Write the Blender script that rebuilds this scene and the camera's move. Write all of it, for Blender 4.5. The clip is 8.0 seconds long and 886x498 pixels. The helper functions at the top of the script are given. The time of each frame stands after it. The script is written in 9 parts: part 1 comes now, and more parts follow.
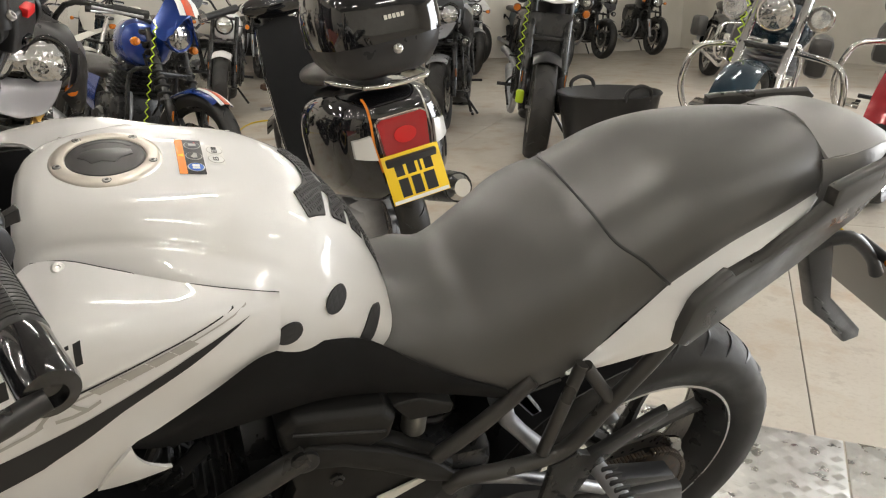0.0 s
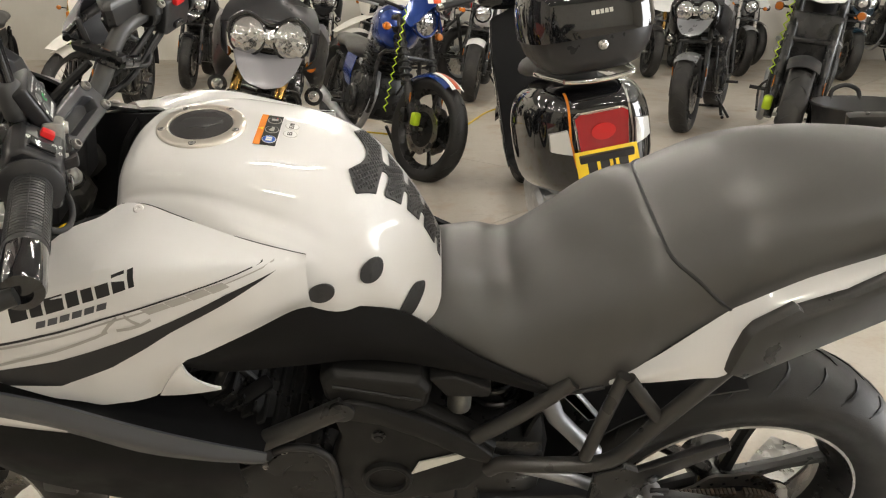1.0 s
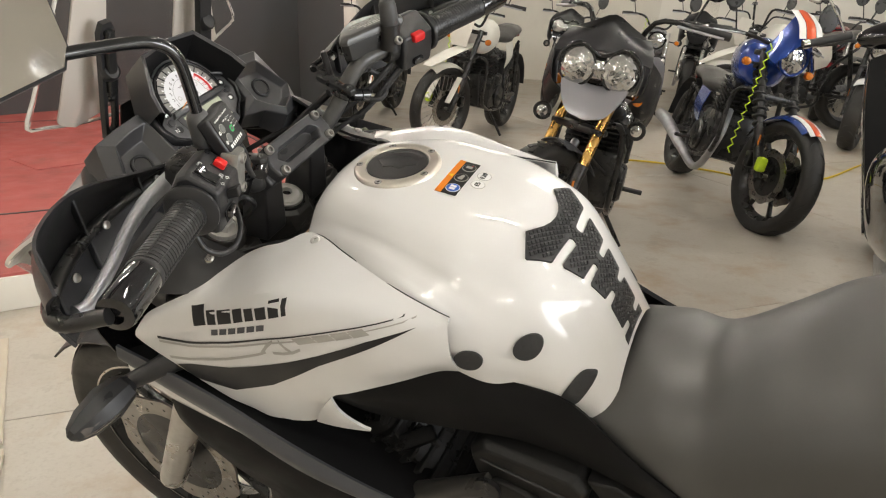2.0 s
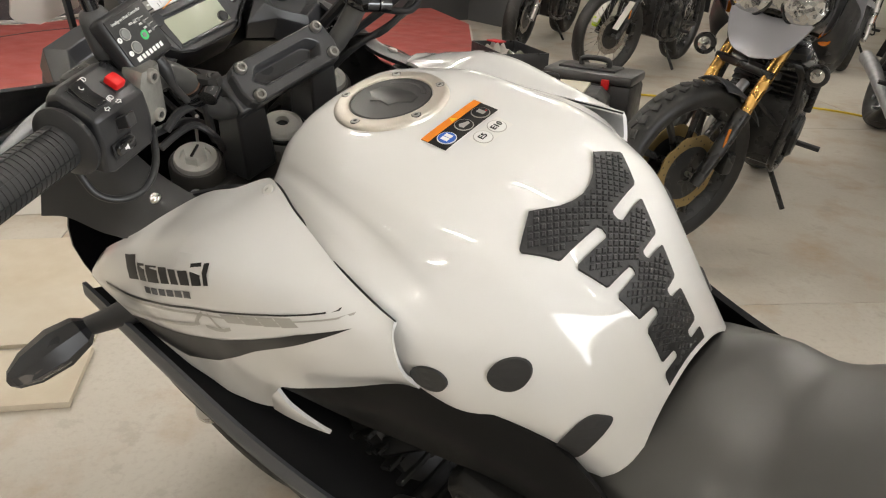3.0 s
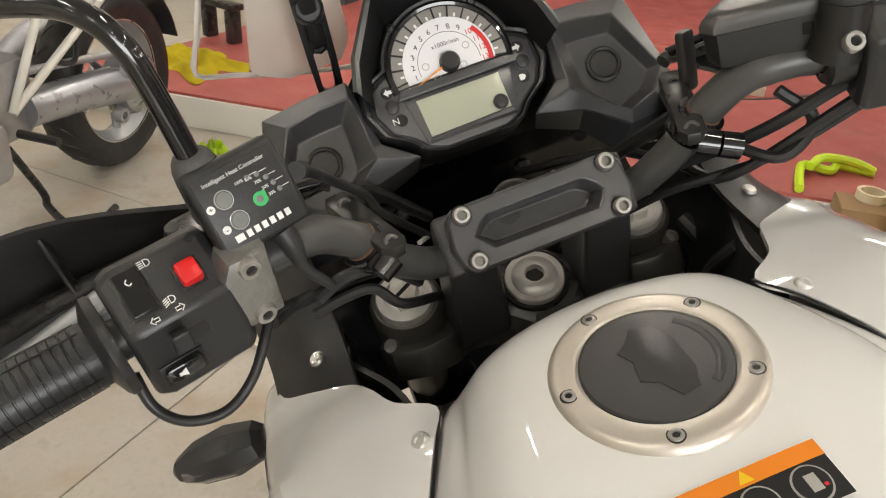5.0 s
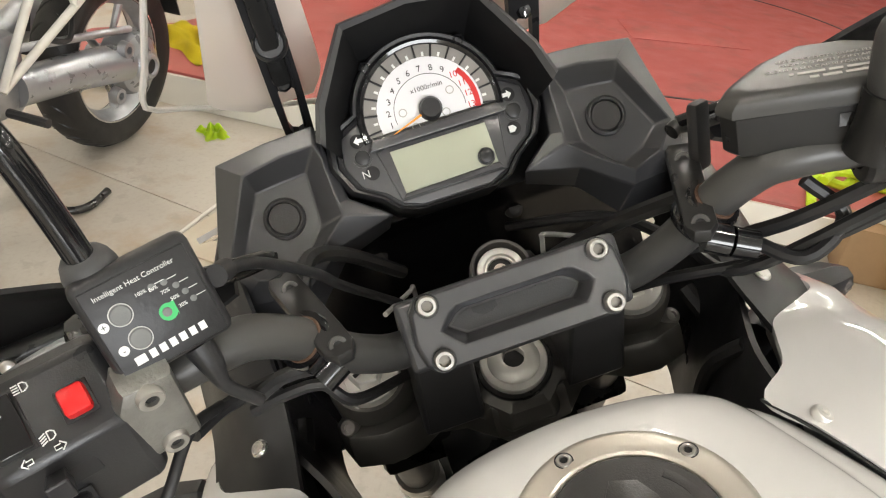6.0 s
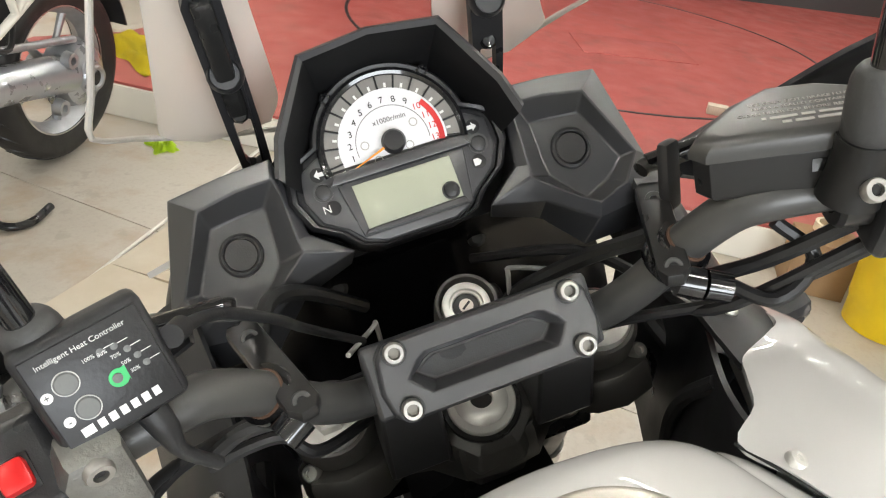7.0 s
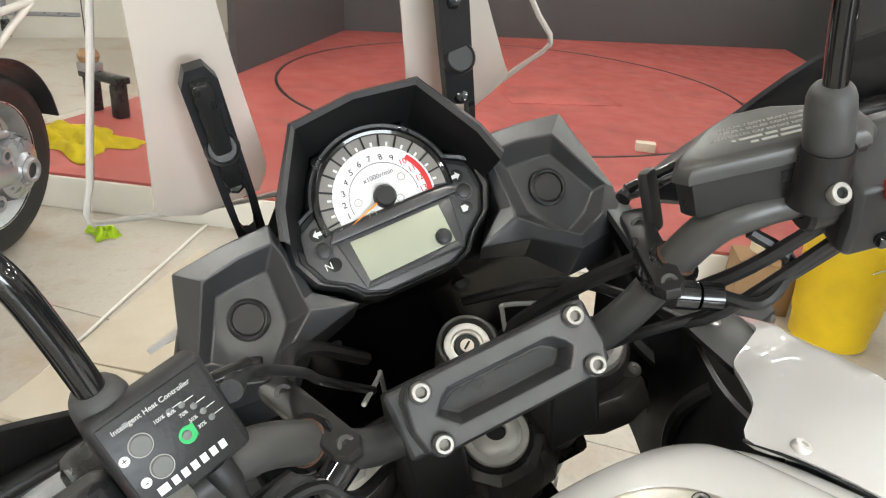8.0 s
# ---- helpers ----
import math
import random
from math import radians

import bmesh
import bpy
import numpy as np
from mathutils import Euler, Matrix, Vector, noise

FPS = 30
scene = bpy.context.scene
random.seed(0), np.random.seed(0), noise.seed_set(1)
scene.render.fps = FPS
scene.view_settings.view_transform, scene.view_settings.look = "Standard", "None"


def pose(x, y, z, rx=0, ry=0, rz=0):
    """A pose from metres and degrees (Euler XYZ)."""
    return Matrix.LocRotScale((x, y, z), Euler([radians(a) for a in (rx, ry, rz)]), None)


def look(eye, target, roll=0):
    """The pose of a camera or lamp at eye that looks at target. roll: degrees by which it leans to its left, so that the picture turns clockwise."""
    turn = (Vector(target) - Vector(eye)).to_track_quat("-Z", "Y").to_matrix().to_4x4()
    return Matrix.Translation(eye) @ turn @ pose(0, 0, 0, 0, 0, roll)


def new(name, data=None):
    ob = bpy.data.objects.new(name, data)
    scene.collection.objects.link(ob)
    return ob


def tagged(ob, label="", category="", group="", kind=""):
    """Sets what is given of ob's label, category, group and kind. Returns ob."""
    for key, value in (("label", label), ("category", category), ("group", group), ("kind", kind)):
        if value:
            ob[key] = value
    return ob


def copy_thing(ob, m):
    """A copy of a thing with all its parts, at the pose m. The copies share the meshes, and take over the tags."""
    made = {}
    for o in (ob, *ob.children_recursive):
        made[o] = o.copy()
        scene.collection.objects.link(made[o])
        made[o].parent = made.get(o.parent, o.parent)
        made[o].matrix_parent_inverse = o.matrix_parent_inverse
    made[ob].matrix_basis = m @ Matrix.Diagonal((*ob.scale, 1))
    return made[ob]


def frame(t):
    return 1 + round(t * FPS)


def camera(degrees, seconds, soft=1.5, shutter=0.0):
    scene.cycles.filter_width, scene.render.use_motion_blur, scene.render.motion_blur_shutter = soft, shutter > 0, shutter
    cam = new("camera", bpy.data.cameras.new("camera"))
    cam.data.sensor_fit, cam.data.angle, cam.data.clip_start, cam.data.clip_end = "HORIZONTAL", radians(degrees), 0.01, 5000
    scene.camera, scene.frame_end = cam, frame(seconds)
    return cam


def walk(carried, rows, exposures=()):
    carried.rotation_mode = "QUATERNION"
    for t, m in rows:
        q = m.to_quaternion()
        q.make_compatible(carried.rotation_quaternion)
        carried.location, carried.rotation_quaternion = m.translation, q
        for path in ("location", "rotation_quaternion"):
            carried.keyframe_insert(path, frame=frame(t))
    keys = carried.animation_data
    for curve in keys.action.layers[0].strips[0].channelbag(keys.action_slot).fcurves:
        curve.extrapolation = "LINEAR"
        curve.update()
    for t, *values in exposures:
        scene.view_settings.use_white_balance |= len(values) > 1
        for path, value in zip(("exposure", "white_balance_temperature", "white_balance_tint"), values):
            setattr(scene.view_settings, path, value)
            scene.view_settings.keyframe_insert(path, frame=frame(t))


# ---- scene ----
cam = camera(61.38, 8.0, soft=1.15)
PATH = [
    (0, (0.7593, 1.0416, 1.1461), (0.4111, 0.1636, 0.8176), -1.16),
    (0.5, (0.6228, 1.1590, 1.1501), (0.4435, 0.2304, 0.8250), 0.40),
    (1, (0.5318, 1.1379, 1.1554), (0.5045, 0.1966, 0.8190), 0.12),
    (1.5, (0.4475, 1.0727, 1.1752), (0.6138, 0.1445, 0.8423), 0.28),
    (1.7, (0.3949, 1.0531, 1.1808), (0.6747, 0.1470, 0.8636), 0.76),
    (2.8, (0.3382, 0.7625, 1.1541), (0.9047, 0.0323, 0.7723), 2.18),
    (3, (0.3350, 0.7112, 1.1491), (0.9086, 0.0034, 0.7369), 2.93),
    (3.5, (0.2944, 0.5737, 1.1649), (0.9404, -0.0278, 0.6949), 4.61),
    (4, (0.3349, 0.5015, 1.1896), (1.0852, 0.0596, 0.6978), 3.51),
    (4.5, (0.4467, 0.4578, 1.2137), (1.2432, 0.1062, 0.7216), 3.31),
    (5, (0.5535, 0.4206, 1.2157), (1.3783, 0.1430, 0.7232), 4.08),
    (5.2, (0.5782, 0.4046, 1.2243), (1.4083, 0.1508, 0.7278), 4.77),
    (6.3, (0.6454, 0.3745, 1.2415), (1.4483, 0.0888, 0.7182), 7.73),
    (6.5, (0.6520, 0.3754, 1.2448), (1.4503, 0.0726, 0.7242), 8.19),
    (7, (0.6570, 0.3773, 1.2458), (1.4602, 0.0483, 0.7491), 8.26),
    (7.5, (0.6548, 0.3892, 1.2455), (1.4704, 0.0446, 0.7807), 6.82),
    (8, (0.6447, 0.4217, 1.2467), (1.4559, 0.0160, 0.8257), 4.31),
]
walk(cam, [(t, look(eye, target, roll)) for t, eye, target, roll in PATH], [(0, 0.02, 6500, 10), (1, 0.10, 6650, 10), (2.8, 0, 6550, 10), (3.5, -0.07, 6550, 10), (4, -0.27, 6650, 10), (4.5, -0.32, 6450, 10), (5, -0.1, 6750, 10), (6.5, 0.24, 6450, 9), (8, 0.34, 6200, 7)])

# ---- world and lamps ----
world = bpy.data.worlds.new("world")
scene.world = world
world.use_nodes = True
wn = world.node_tree.nodes
wn["Background"].inputs["Color"].default_value = (0.75, 0.85, 1.0, 1)
wn["Background"].inputs["Strength"].default_value = 0.25
TUBE_POWER = 165.0       # emission of the ceiling tubes
fill_lamp = bpy.data.lights.new("added_door_fill", "AREA")      # added fill light in an assumed, unseen door opening behind the bike
fill_lamp.shape, fill_lamp.size, fill_lamp.size_y = "RECTANGLE", 5.9, 3.1
fill_lamp.energy, fill_lamp.color = 640.0, (0.95, 0.975, 1.0)
added_fill = new("added_door_fill", fill_lamp)
added_fill.matrix_world = look((-9.05, -.5, 1.62), (0, -.5, 1.3))

# ---- materials ----
def mat(name, color, rough=0.5, metal=0.0, coat=0.0, grain=0.0, grain_scale=300.0, spots=None, spot_scale=4.0, spot_amount=0.5,
        rough_var=0.0, spec=0.5, second=None, second_scale=30.0, second_amount=0.3, transmission=0.0, emission=None, power=0.0,
        vary=0.0, coords="Object", ior=1.45, coat_rough=0.04):
    m = bpy.data.materials.new(name)
    m.use_nodes = True
    nt = m.node_tree
    n, l = nt.nodes, nt.links
    b = n["Principled BSDF"]
    col = (*color, 1)
    b.inputs["Base Color"].default_value = col
    b.inputs["Roughness"].default_value = rough
    b.inputs["Metallic"].default_value = metal
    b.inputs["Coat Weight"].default_value = coat
    b.inputs["Coat Roughness"].default_value = coat_rough
    b.inputs["Specular IOR Level"].default_value = spec
    b.inputs["IOR"].default_value = ior
    b.inputs["Transmission Weight"].default_value = transmission
    if emission:
        b.inputs["Emission Color"].default_value = (*emission, 1)
        b.inputs["Emission Strength"].default_value = power
    tc = n.new("ShaderNodeTexCoord")
    src = None

    def noise_of(scale, detail=4.0, rough_n=0.55):
        t = n.new("ShaderNodeTexNoise")
        t.inputs["Scale"].default_value = scale
        t.inputs["Detail"].default_value = detail
        t.inputs["Roughness"].default_value = rough_n
        l.new(tc.outputs[coords], t.inputs["Vector"])
        return t

    def blend(prev, other, fac_socket, lo, hi, amount):
        ramp = n.new("ShaderNodeMapRange")
        ramp.inputs["From Min"].default_value = lo
        ramp.inputs["From Max"].default_value = hi
        ramp.inputs["To Max"].default_value = amount
        l.new(fac_socket, ramp.inputs["Value"])
        mx = n.new("ShaderNodeMix")
        mx.data_type = "RGBA"
        l.new(ramp.outputs["Result"], mx.inputs["Factor"])
        if prev is None:
            mx.inputs["A"].default_value = col
        else:
            l.new(prev, mx.inputs["A"])
        mx.inputs["B"].default_value = (*other, 1)
        return mx.outputs["Result"]

    if spots:
        src = blend(src, spots, noise_of(spot_scale).outputs["Fac"], 0.42, 0.68, spot_amount)
    if second:
        src = blend(src, second, noise_of(second_scale, 6).outputs["Fac"], 0.45, 0.7, second_amount)
    if vary:
        info = n.new("ShaderNodeObjectInfo")
        hsv = n.new("ShaderNodeHueSaturation")
        mr = n.new("ShaderNodeMapRange")
        mr.inputs["To Min"].default_value = 1 - vary
        mr.inputs["To Max"].default_value = 1 + vary
        l.new(info.outputs["Random"], mr.inputs["Value"])
        l.new(mr.outputs["Result"], hsv.inputs["Value"])
        if src is None:
            hsv.inputs["Color"].default_value = col
        else:
            l.new(src, hsv.inputs["Color"])
        src = hsv.outputs["Color"]
    if src is not None:
        l.new(src, b.inputs["Base Color"])
    if rough_var:
        mr = n.new("ShaderNodeMapRange")
        mr.inputs["From Min"].default_value = 0.3
        mr.inputs["From Max"].default_value = 0.7
        mr.inputs["To Min"].default_value = max(0.02, rough - rough_var)
        mr.inputs["To Max"].default_value = min(1.0, rough + rough_var)
        l.new(noise_of(18.0, 5).outputs["Fac"], mr.inputs["Value"])
        l.new(mr.outputs["Result"], b.inputs["Roughness"])
    if grain:
        bump = n.new("ShaderNodeBump")
        bump.inputs["Strength"].default_value = grain
        bump.inputs["Distance"].default_value = 0.001
        l.new(noise_of(grain_scale, 3).outputs["Fac"], bump.inputs["Height"])
        l.new(bump.outputs["Normal"], b.inputs["Normal"])
    return m


WHITE = mat("pearl_white_paint", (0.765, 0.76, 0.75), 0.38, spec=0.3, coat=1.0, coat_rough=0.015, second=(0.74, 0.73, 0.70), second_scale=3, second_amount=0.35)
BLACKP = mat("black_textured_plastic", (0.021, 0.021, 0.0225), 0.36, spec=0.55, grain=0.10, grain_scale=1100, rough_var=0.10, second=(0.020, 0.020, 0.021), second_scale=12)
GREYP = mat("dark_grey_matt_plastic", (0.047, 0.047, 0.050), 0.30, spec=0.9, grain=0.02, grain_scale=900, rough_var=0.02)
YOKEP = mat("grey_cast_yoke_paint", (0.066, 0.063, 0.058), 0.34, spec=0.9, grain=0.05, grain_scale=900, rough_var=0.06, second=(0.054, 0.050, 0.045), second_scale=22)
COWLB = mat("satin_black_cowl_plastic", (0.006, 0.006, 0.007), 0.20, spec=0.30, rough_var=0.05)
BOOTR = mat("grey_moulded_rubber", (0.060, 0.060, 0.060), 0.50, grain=0.15, grain_scale=700, rough_var=0.1, second=(0.048, 0.047, 0.046), second_scale=30)
TUBEP = mat("sooty_frame_tube_paint", (0.034, 0.0325, 0.030), 0.34, spec=0.6, metal=0.1, rough_var=0.1, second=(0.026, 0.024, 0.022), second_scale=30)
GREYMET = mat("graphite_painted_panel", (0.088, 0.092, 0.102), 0.38, metal=0.35, rough_var=0.08, grain=0.1, grain_scale=1200)
BLACKGLOSS = mat("gloss_black_paint", (0.008, 0.008, 0.009), 0.12, coat=0.8, rough_var=0.05)
BLACKMET = mat("black_painted_metal", (0.016, 0.016, 0.016), 0.30, metal=0.1, spec=0.6, rough_var=0.12, second=(0.026, 0.025, 0.023), second_scale=25)
FRAMEP = mat("charcoal_painted_frame", (0.062, 0.061, 0.059), 0.36, metal=0.2, spec=0.7, rough_var=0.08, second=(0.075, 0.072, 0.066), second_scale=14)
VINYL = mat("black_seat_vinyl", (0.062, 0.060, 0.057), 0.40, spec=0.70, grain=0.10, grain_scale=1600, rough_var=0.05, second=(0.072, 0.069, 0.066), second_scale=8)
RUBBER = mat("black_rubber", (0.020, 0.020, 0.021), 0.40, grain=0.12, grain_scale=700, rough_var=0.12, second=(0.034, 0.033, 0.031), second_scale=9)
TYRE = mat("tyre_rubber", (0.016, 0.0155, 0.015), 0.48, grain=0.35, grain_scale=500, rough_var=0.1, spots=(0.034, 0.031, 0.027), spot_scale=7, spot_amount=0.6)
STEEL = mat("bright_steel", (0.60, 0.585, 0.56), 0.32, metal=1.0, rough_var=0.12, second=(0.42, 0.40, 0.37), second_scale=60)
BRUSHED = mat("brushed_aluminium", (0.66, 0.62, 0.56), 0.34, metal=1.0, rough_var=0.1, grain=0.25, grain_scale=1500, second=(0.5, 0.46, 0.40), second_scale=20)
CAST = mat("cast_aluminium", (0.45, 0.46, 0.48), 0.45, metal=0.9, rough_var=0.15, grain=0.4, grain_scale=500, spots=(0.30, 0.30, 0.31), spot_scale=15)
ZINC = mat("zinc_plated_casting", (0.34, 0.34, 0.32), 0.45, metal=0.85, rough_var=0.15, grain=0.4, grain_scale=400, spots=(0.22, 0.215, 0.20), spot_scale=60)
BOLTST = mat("dull_plated_bolt_steel", (0.46, 0.445, 0.42), 0.40, metal=0.9, rough_var=0.12, second=(0.34, 0.325, 0.30), second_scale=120)
RINGALU = mat("satin_aluminium_ring", (0.66, 0.615, 0.545), 0.40, metal=0.8, grain=0.06, grain_scale=1800)
TURNED = mat("turned_aluminium_nut", (0.80, 0.785, 0.75), 0.36, metal=0.45, rough_var=0.06)
LIDP = mat("charcoal_filler_lid_plastic", (0.036, 0.035, 0.035), 0.33, spec=0.6, grain=0.12, grain_scale=1100)
BRIGHTALU = mat("bright_turned_aluminium", (0.80, 0.79, 0.76), 0.40, metal=0.6, rough_var=0.08, second=(0.62, 0.60, 0.56), second_scale=50)
CHROME = mat("chrome", (0.78, 0.77, 0.75), 0.08, metal=1.0, rough_var=0.05)
GOLD = mat("gold_anodised_tube", (0.56, 0.33, 0.10), 0.25, metal=1.0, rough_var=0.1)
DISC = mat("brake_disc_steel", (0.40, 0.385, 0.36), 0.32, metal=1.0, rough_var=0.15, spots=(0.25, 0.20, 0.15), spot_scale=20)
CHAIN = mat("worn_chain_steel", (0.05, 0.042, 0.034), 0.5, metal=0.6, rough_var=0.15, spots=(0.11, 0.06, 0.03), spot_scale=80, spot_amount=0.5)
RED = mat("red_switch_plastic", (0.62, 0.015, 0.015), 0.35, rough_var=0.08)
ORANGE = mat("orange_print", (0.80, 0.24, 0.02), 0.35)
AMBER = mat("amber_lens", (0.75, 0.22, 0.02), 0.15, transmission=0.25, coat=0.5)
ORANGEST = mat("orange_red_stripe_paint", (0.70, 0.09, 0.02), 0.3, coat=1.0)
BLUEP = mat("blue_print", (0.03, 0.13, 0.55), 0.35)
REDP = mat("red_print", (0.60, 0.03, 0.03), 0.4)
WHITEP = mat("white_print", (0.78, 0.78, 0.76), 0.45)
GREYPRINT = mat("grey_print", (0.42, 0.41, 0.38), 0.4, coat=0.5)
DARKPRINT = mat("charcoal_print", (0.020, 0.020, 0.021), 0.32, spec=0.4)
BEAKS = mat("lilac_silver_paint", (0.27, 0.265, 0.285), 0.36, metal=0.45, coat=0.3, rough_var=0.06)
BUFFDISC = mat("buff_brake_disc", (0.34, 0.25, 0.11), 0.42, metal=0.8, rough_var=0.12)
GREENP = mat("green_print", (0.03, 0.45, 0.12), 0.4)
GREYBTN = mat("grey_button_rubber", (0.16, 0.165, 0.16), 0.55, grain=0.2)
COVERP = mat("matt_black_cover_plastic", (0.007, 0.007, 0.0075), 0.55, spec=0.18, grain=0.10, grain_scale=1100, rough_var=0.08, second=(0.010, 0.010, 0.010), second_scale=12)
CARDBLACK = mat("black_print", (0.012, 0.012, 0.013), 0.35)
DIAL = mat("white_dial_face", (0.75, 0.75, 0.77), 0.5)
LCD = mat("grey_green_lcd", (0.40, 0.42, 0.32), 0.35, second=(0.46, 0.47, 0.37), second_scale=10, coat=0.15)
NEEDLE = mat("orange_needle", (0.90, 0.33, 0.03), 0.4)
LENSG = mat("clear_lamp_lens", (0.85, 0.87, 0.88), 0.08, transmission=0.75, ior=1.4, coat=0.5)
FROST = mat("frosted_acrylic", (.86, .80, .73), .35, transmission=.45, ior=1.15)
ACRYLEDGE = mat("acrylic_edge", (.90, .87, .82), .15, transmission=.3, ior=1.3)
LAMPFACE = mat("faceted_lamp_lens", (0.50, 0.50, 0.49), 0.10, metal=0.9, coat=1.0)
nt = LAMPFACE.node_tree
tcn, vor, bmp = nt.nodes.new("ShaderNodeTexCoord"), nt.nodes.new("ShaderNodeTexVoronoi"), nt.nodes.new("ShaderNodeBump")
vor.inputs["Scale"].default_value = 42
bmp.inputs["Strength"].default_value, bmp.inputs["Distance"].default_value = 0.7, 0.006
nt.links.new(tcn.outputs["Object"], vor.inputs["Vector"])
nt.links.new(vor.outputs["Distance"], bmp.inputs["Height"])
nt.links.new(bmp.outputs["Normal"], nt.nodes["Principled BSDF"].inputs["Normal"])
SCREEN = mat("clear_acrylic_screen", (0.93, 0.92, 0.90), 0.03, transmission=1.0, ior=1.12)
REDLENS = mat("red_lamp_lens", (0.45, 0.01, 0.015), 0.12, transmission=0.35, coat=0.6)
BLUEPAINT = mat("metallic_blue_paint", (0.012, 0.05, 0.28), 0.22, metal=0.3, coat=1.0)
TEALPAINT = mat("dark_teal_paint", (0.008, 0.028, 0.046), 0.2, metal=0.3, coat=1.0)
REDPAINT = mat("deep_red_paint", (0.30, 0.012, 0.018), 0.2, metal=0.2, coat=1.0)
SILVERPAINT = mat("silver_grey_paint", (0.33, 0.34, 0.36), 0.3, metal=0.6, coat=0.8, rough_var=0.06)
GRAPHITE = mat("graphite_metallic_paint", (0.09, 0.09, 0.097), 0.3, metal=0.5, coat=0.9, rough_var=0.06)
WHITEPLAST = mat("white_plastic", (0.70, 0.68, 0.62), 0.4, rough_var=0.08, second=(0.62, 0.58, 0.50), second_scale=10)
LIME = mat("lime_plastic", (0.55, 0.75, 0.03), 0.4, rough_var=0.1)
YELLOW = mat("yellow_bucket_plastic", (0.78, 0.55, 0.01), 0.38, rough_var=0.08, spots=(0.62, 0.42, 0.02), spot_scale=9, spot_amount=0.5)
YELLOWCLOTH = mat("yellow_cloth", (0.75, 0.62, 0.02), 0.85, grain=0.8, grain_scale=400, spots=(0.5, 0.42, 0.03), spot_scale=20)
PLATEY = mat("yellow_reflective_plate", (0.85, 0.58, 0.02), 0.35)
CLOTHRED = mat("tan_leather", (0.11, 0.062, 0.040), 0.6, grain=0.4, grain_scale=300)
WOODM = mat("raw_plywood", (0.57, 0.51, 0.41), 0.7, grain=0.25, grain_scale=90, spots=(0.46, 0.37, 0.25), spot_scale=3, second=(0.62, 0.56, 0.46), second_scale=15)
CARDB = mat("brown_cardboard", (0.30, 0.19, 0.10), 0.85, grain=0.3, grain_scale=200, second=(0.24, 0.15, 0.08))
BOTTLE = mat("translucent_white_bottle", (0.74, 0.74, 0.70), 0.35, transmission=0.15, second=(0.66, 0.66, 0.62))
TAPE = mat("cream_masking_tape", (0.66, 0.58, 0.42), 0.65)
PANCREAM = mat("cream_painted_alloy", (0.62, 0.58, 0.47), 0.38, rough_var=0.1, second=(0.55, 0.50, 0.38), second_scale=6)
CABLEY = mat("yellow_cable_sheath", (0.72, 0.52, 0.04), 0.5)
BOOT = mat("green_grey_rag", (0.20, 0.21, 0.16), 0.9, grain=0.6, grain_scale=200)
CURTAIN = mat("dark_grey_wall_paint", (0.084, 0.084, 0.087), 0.7, grain=0.3, grain_scale=60, spots=(0.085, 0.083, 0.08), spot_scale=2)
TAILG = mat("silver_grey_tail_plastic", (0.26, 0.255, 0.25), 0.42, metal=0.3, rough_var=0.06, grain=0.1, grain_scale=1200)
# engine plastic toned down: the shade under the tank is in its colour
ENGP = mat("shade_toned_engine_plastic", (0.011, 0.0108, 0.0105), 0.45, spec=0.28, grain=0.12, grain_scale=800, rough_var=0.12, second=(0.020, 0.019, 0.017), second_scale=14)
WALLW = mat("off_white_wall_paint", (0.72, 0.69, 0.62), 0.75, grain=0.2, grain_scale=80, spots=(0.58, 0.55, 0.48), spot_scale=1.5)
CEIL = mat("grey_ceiling_sheet", (0.32, 0.32, 0.31), 0.8, grain=0.2, grain_scale=20, spots=(0.25, 0.25, 0.245), spot_scale=1.2)
PLATEM = mat("tread_plate_aluminium", (0.62, 0.61, 0.59), 0.35, metal=1.0, rough_var=0.15, spots=(0.42, 0.41, 0.39), spot_scale=12)
TUBELIGHT = mat("lit_led_tube", (0.9, 0.9, 0.88), 0.5, emission=(1.0, 0.95, 0.865), power=TUBE_POWER)
MUD = mat("polished_black_lacquer", (0.006, 0.006, 0.007), 0.06, coat=1.0)


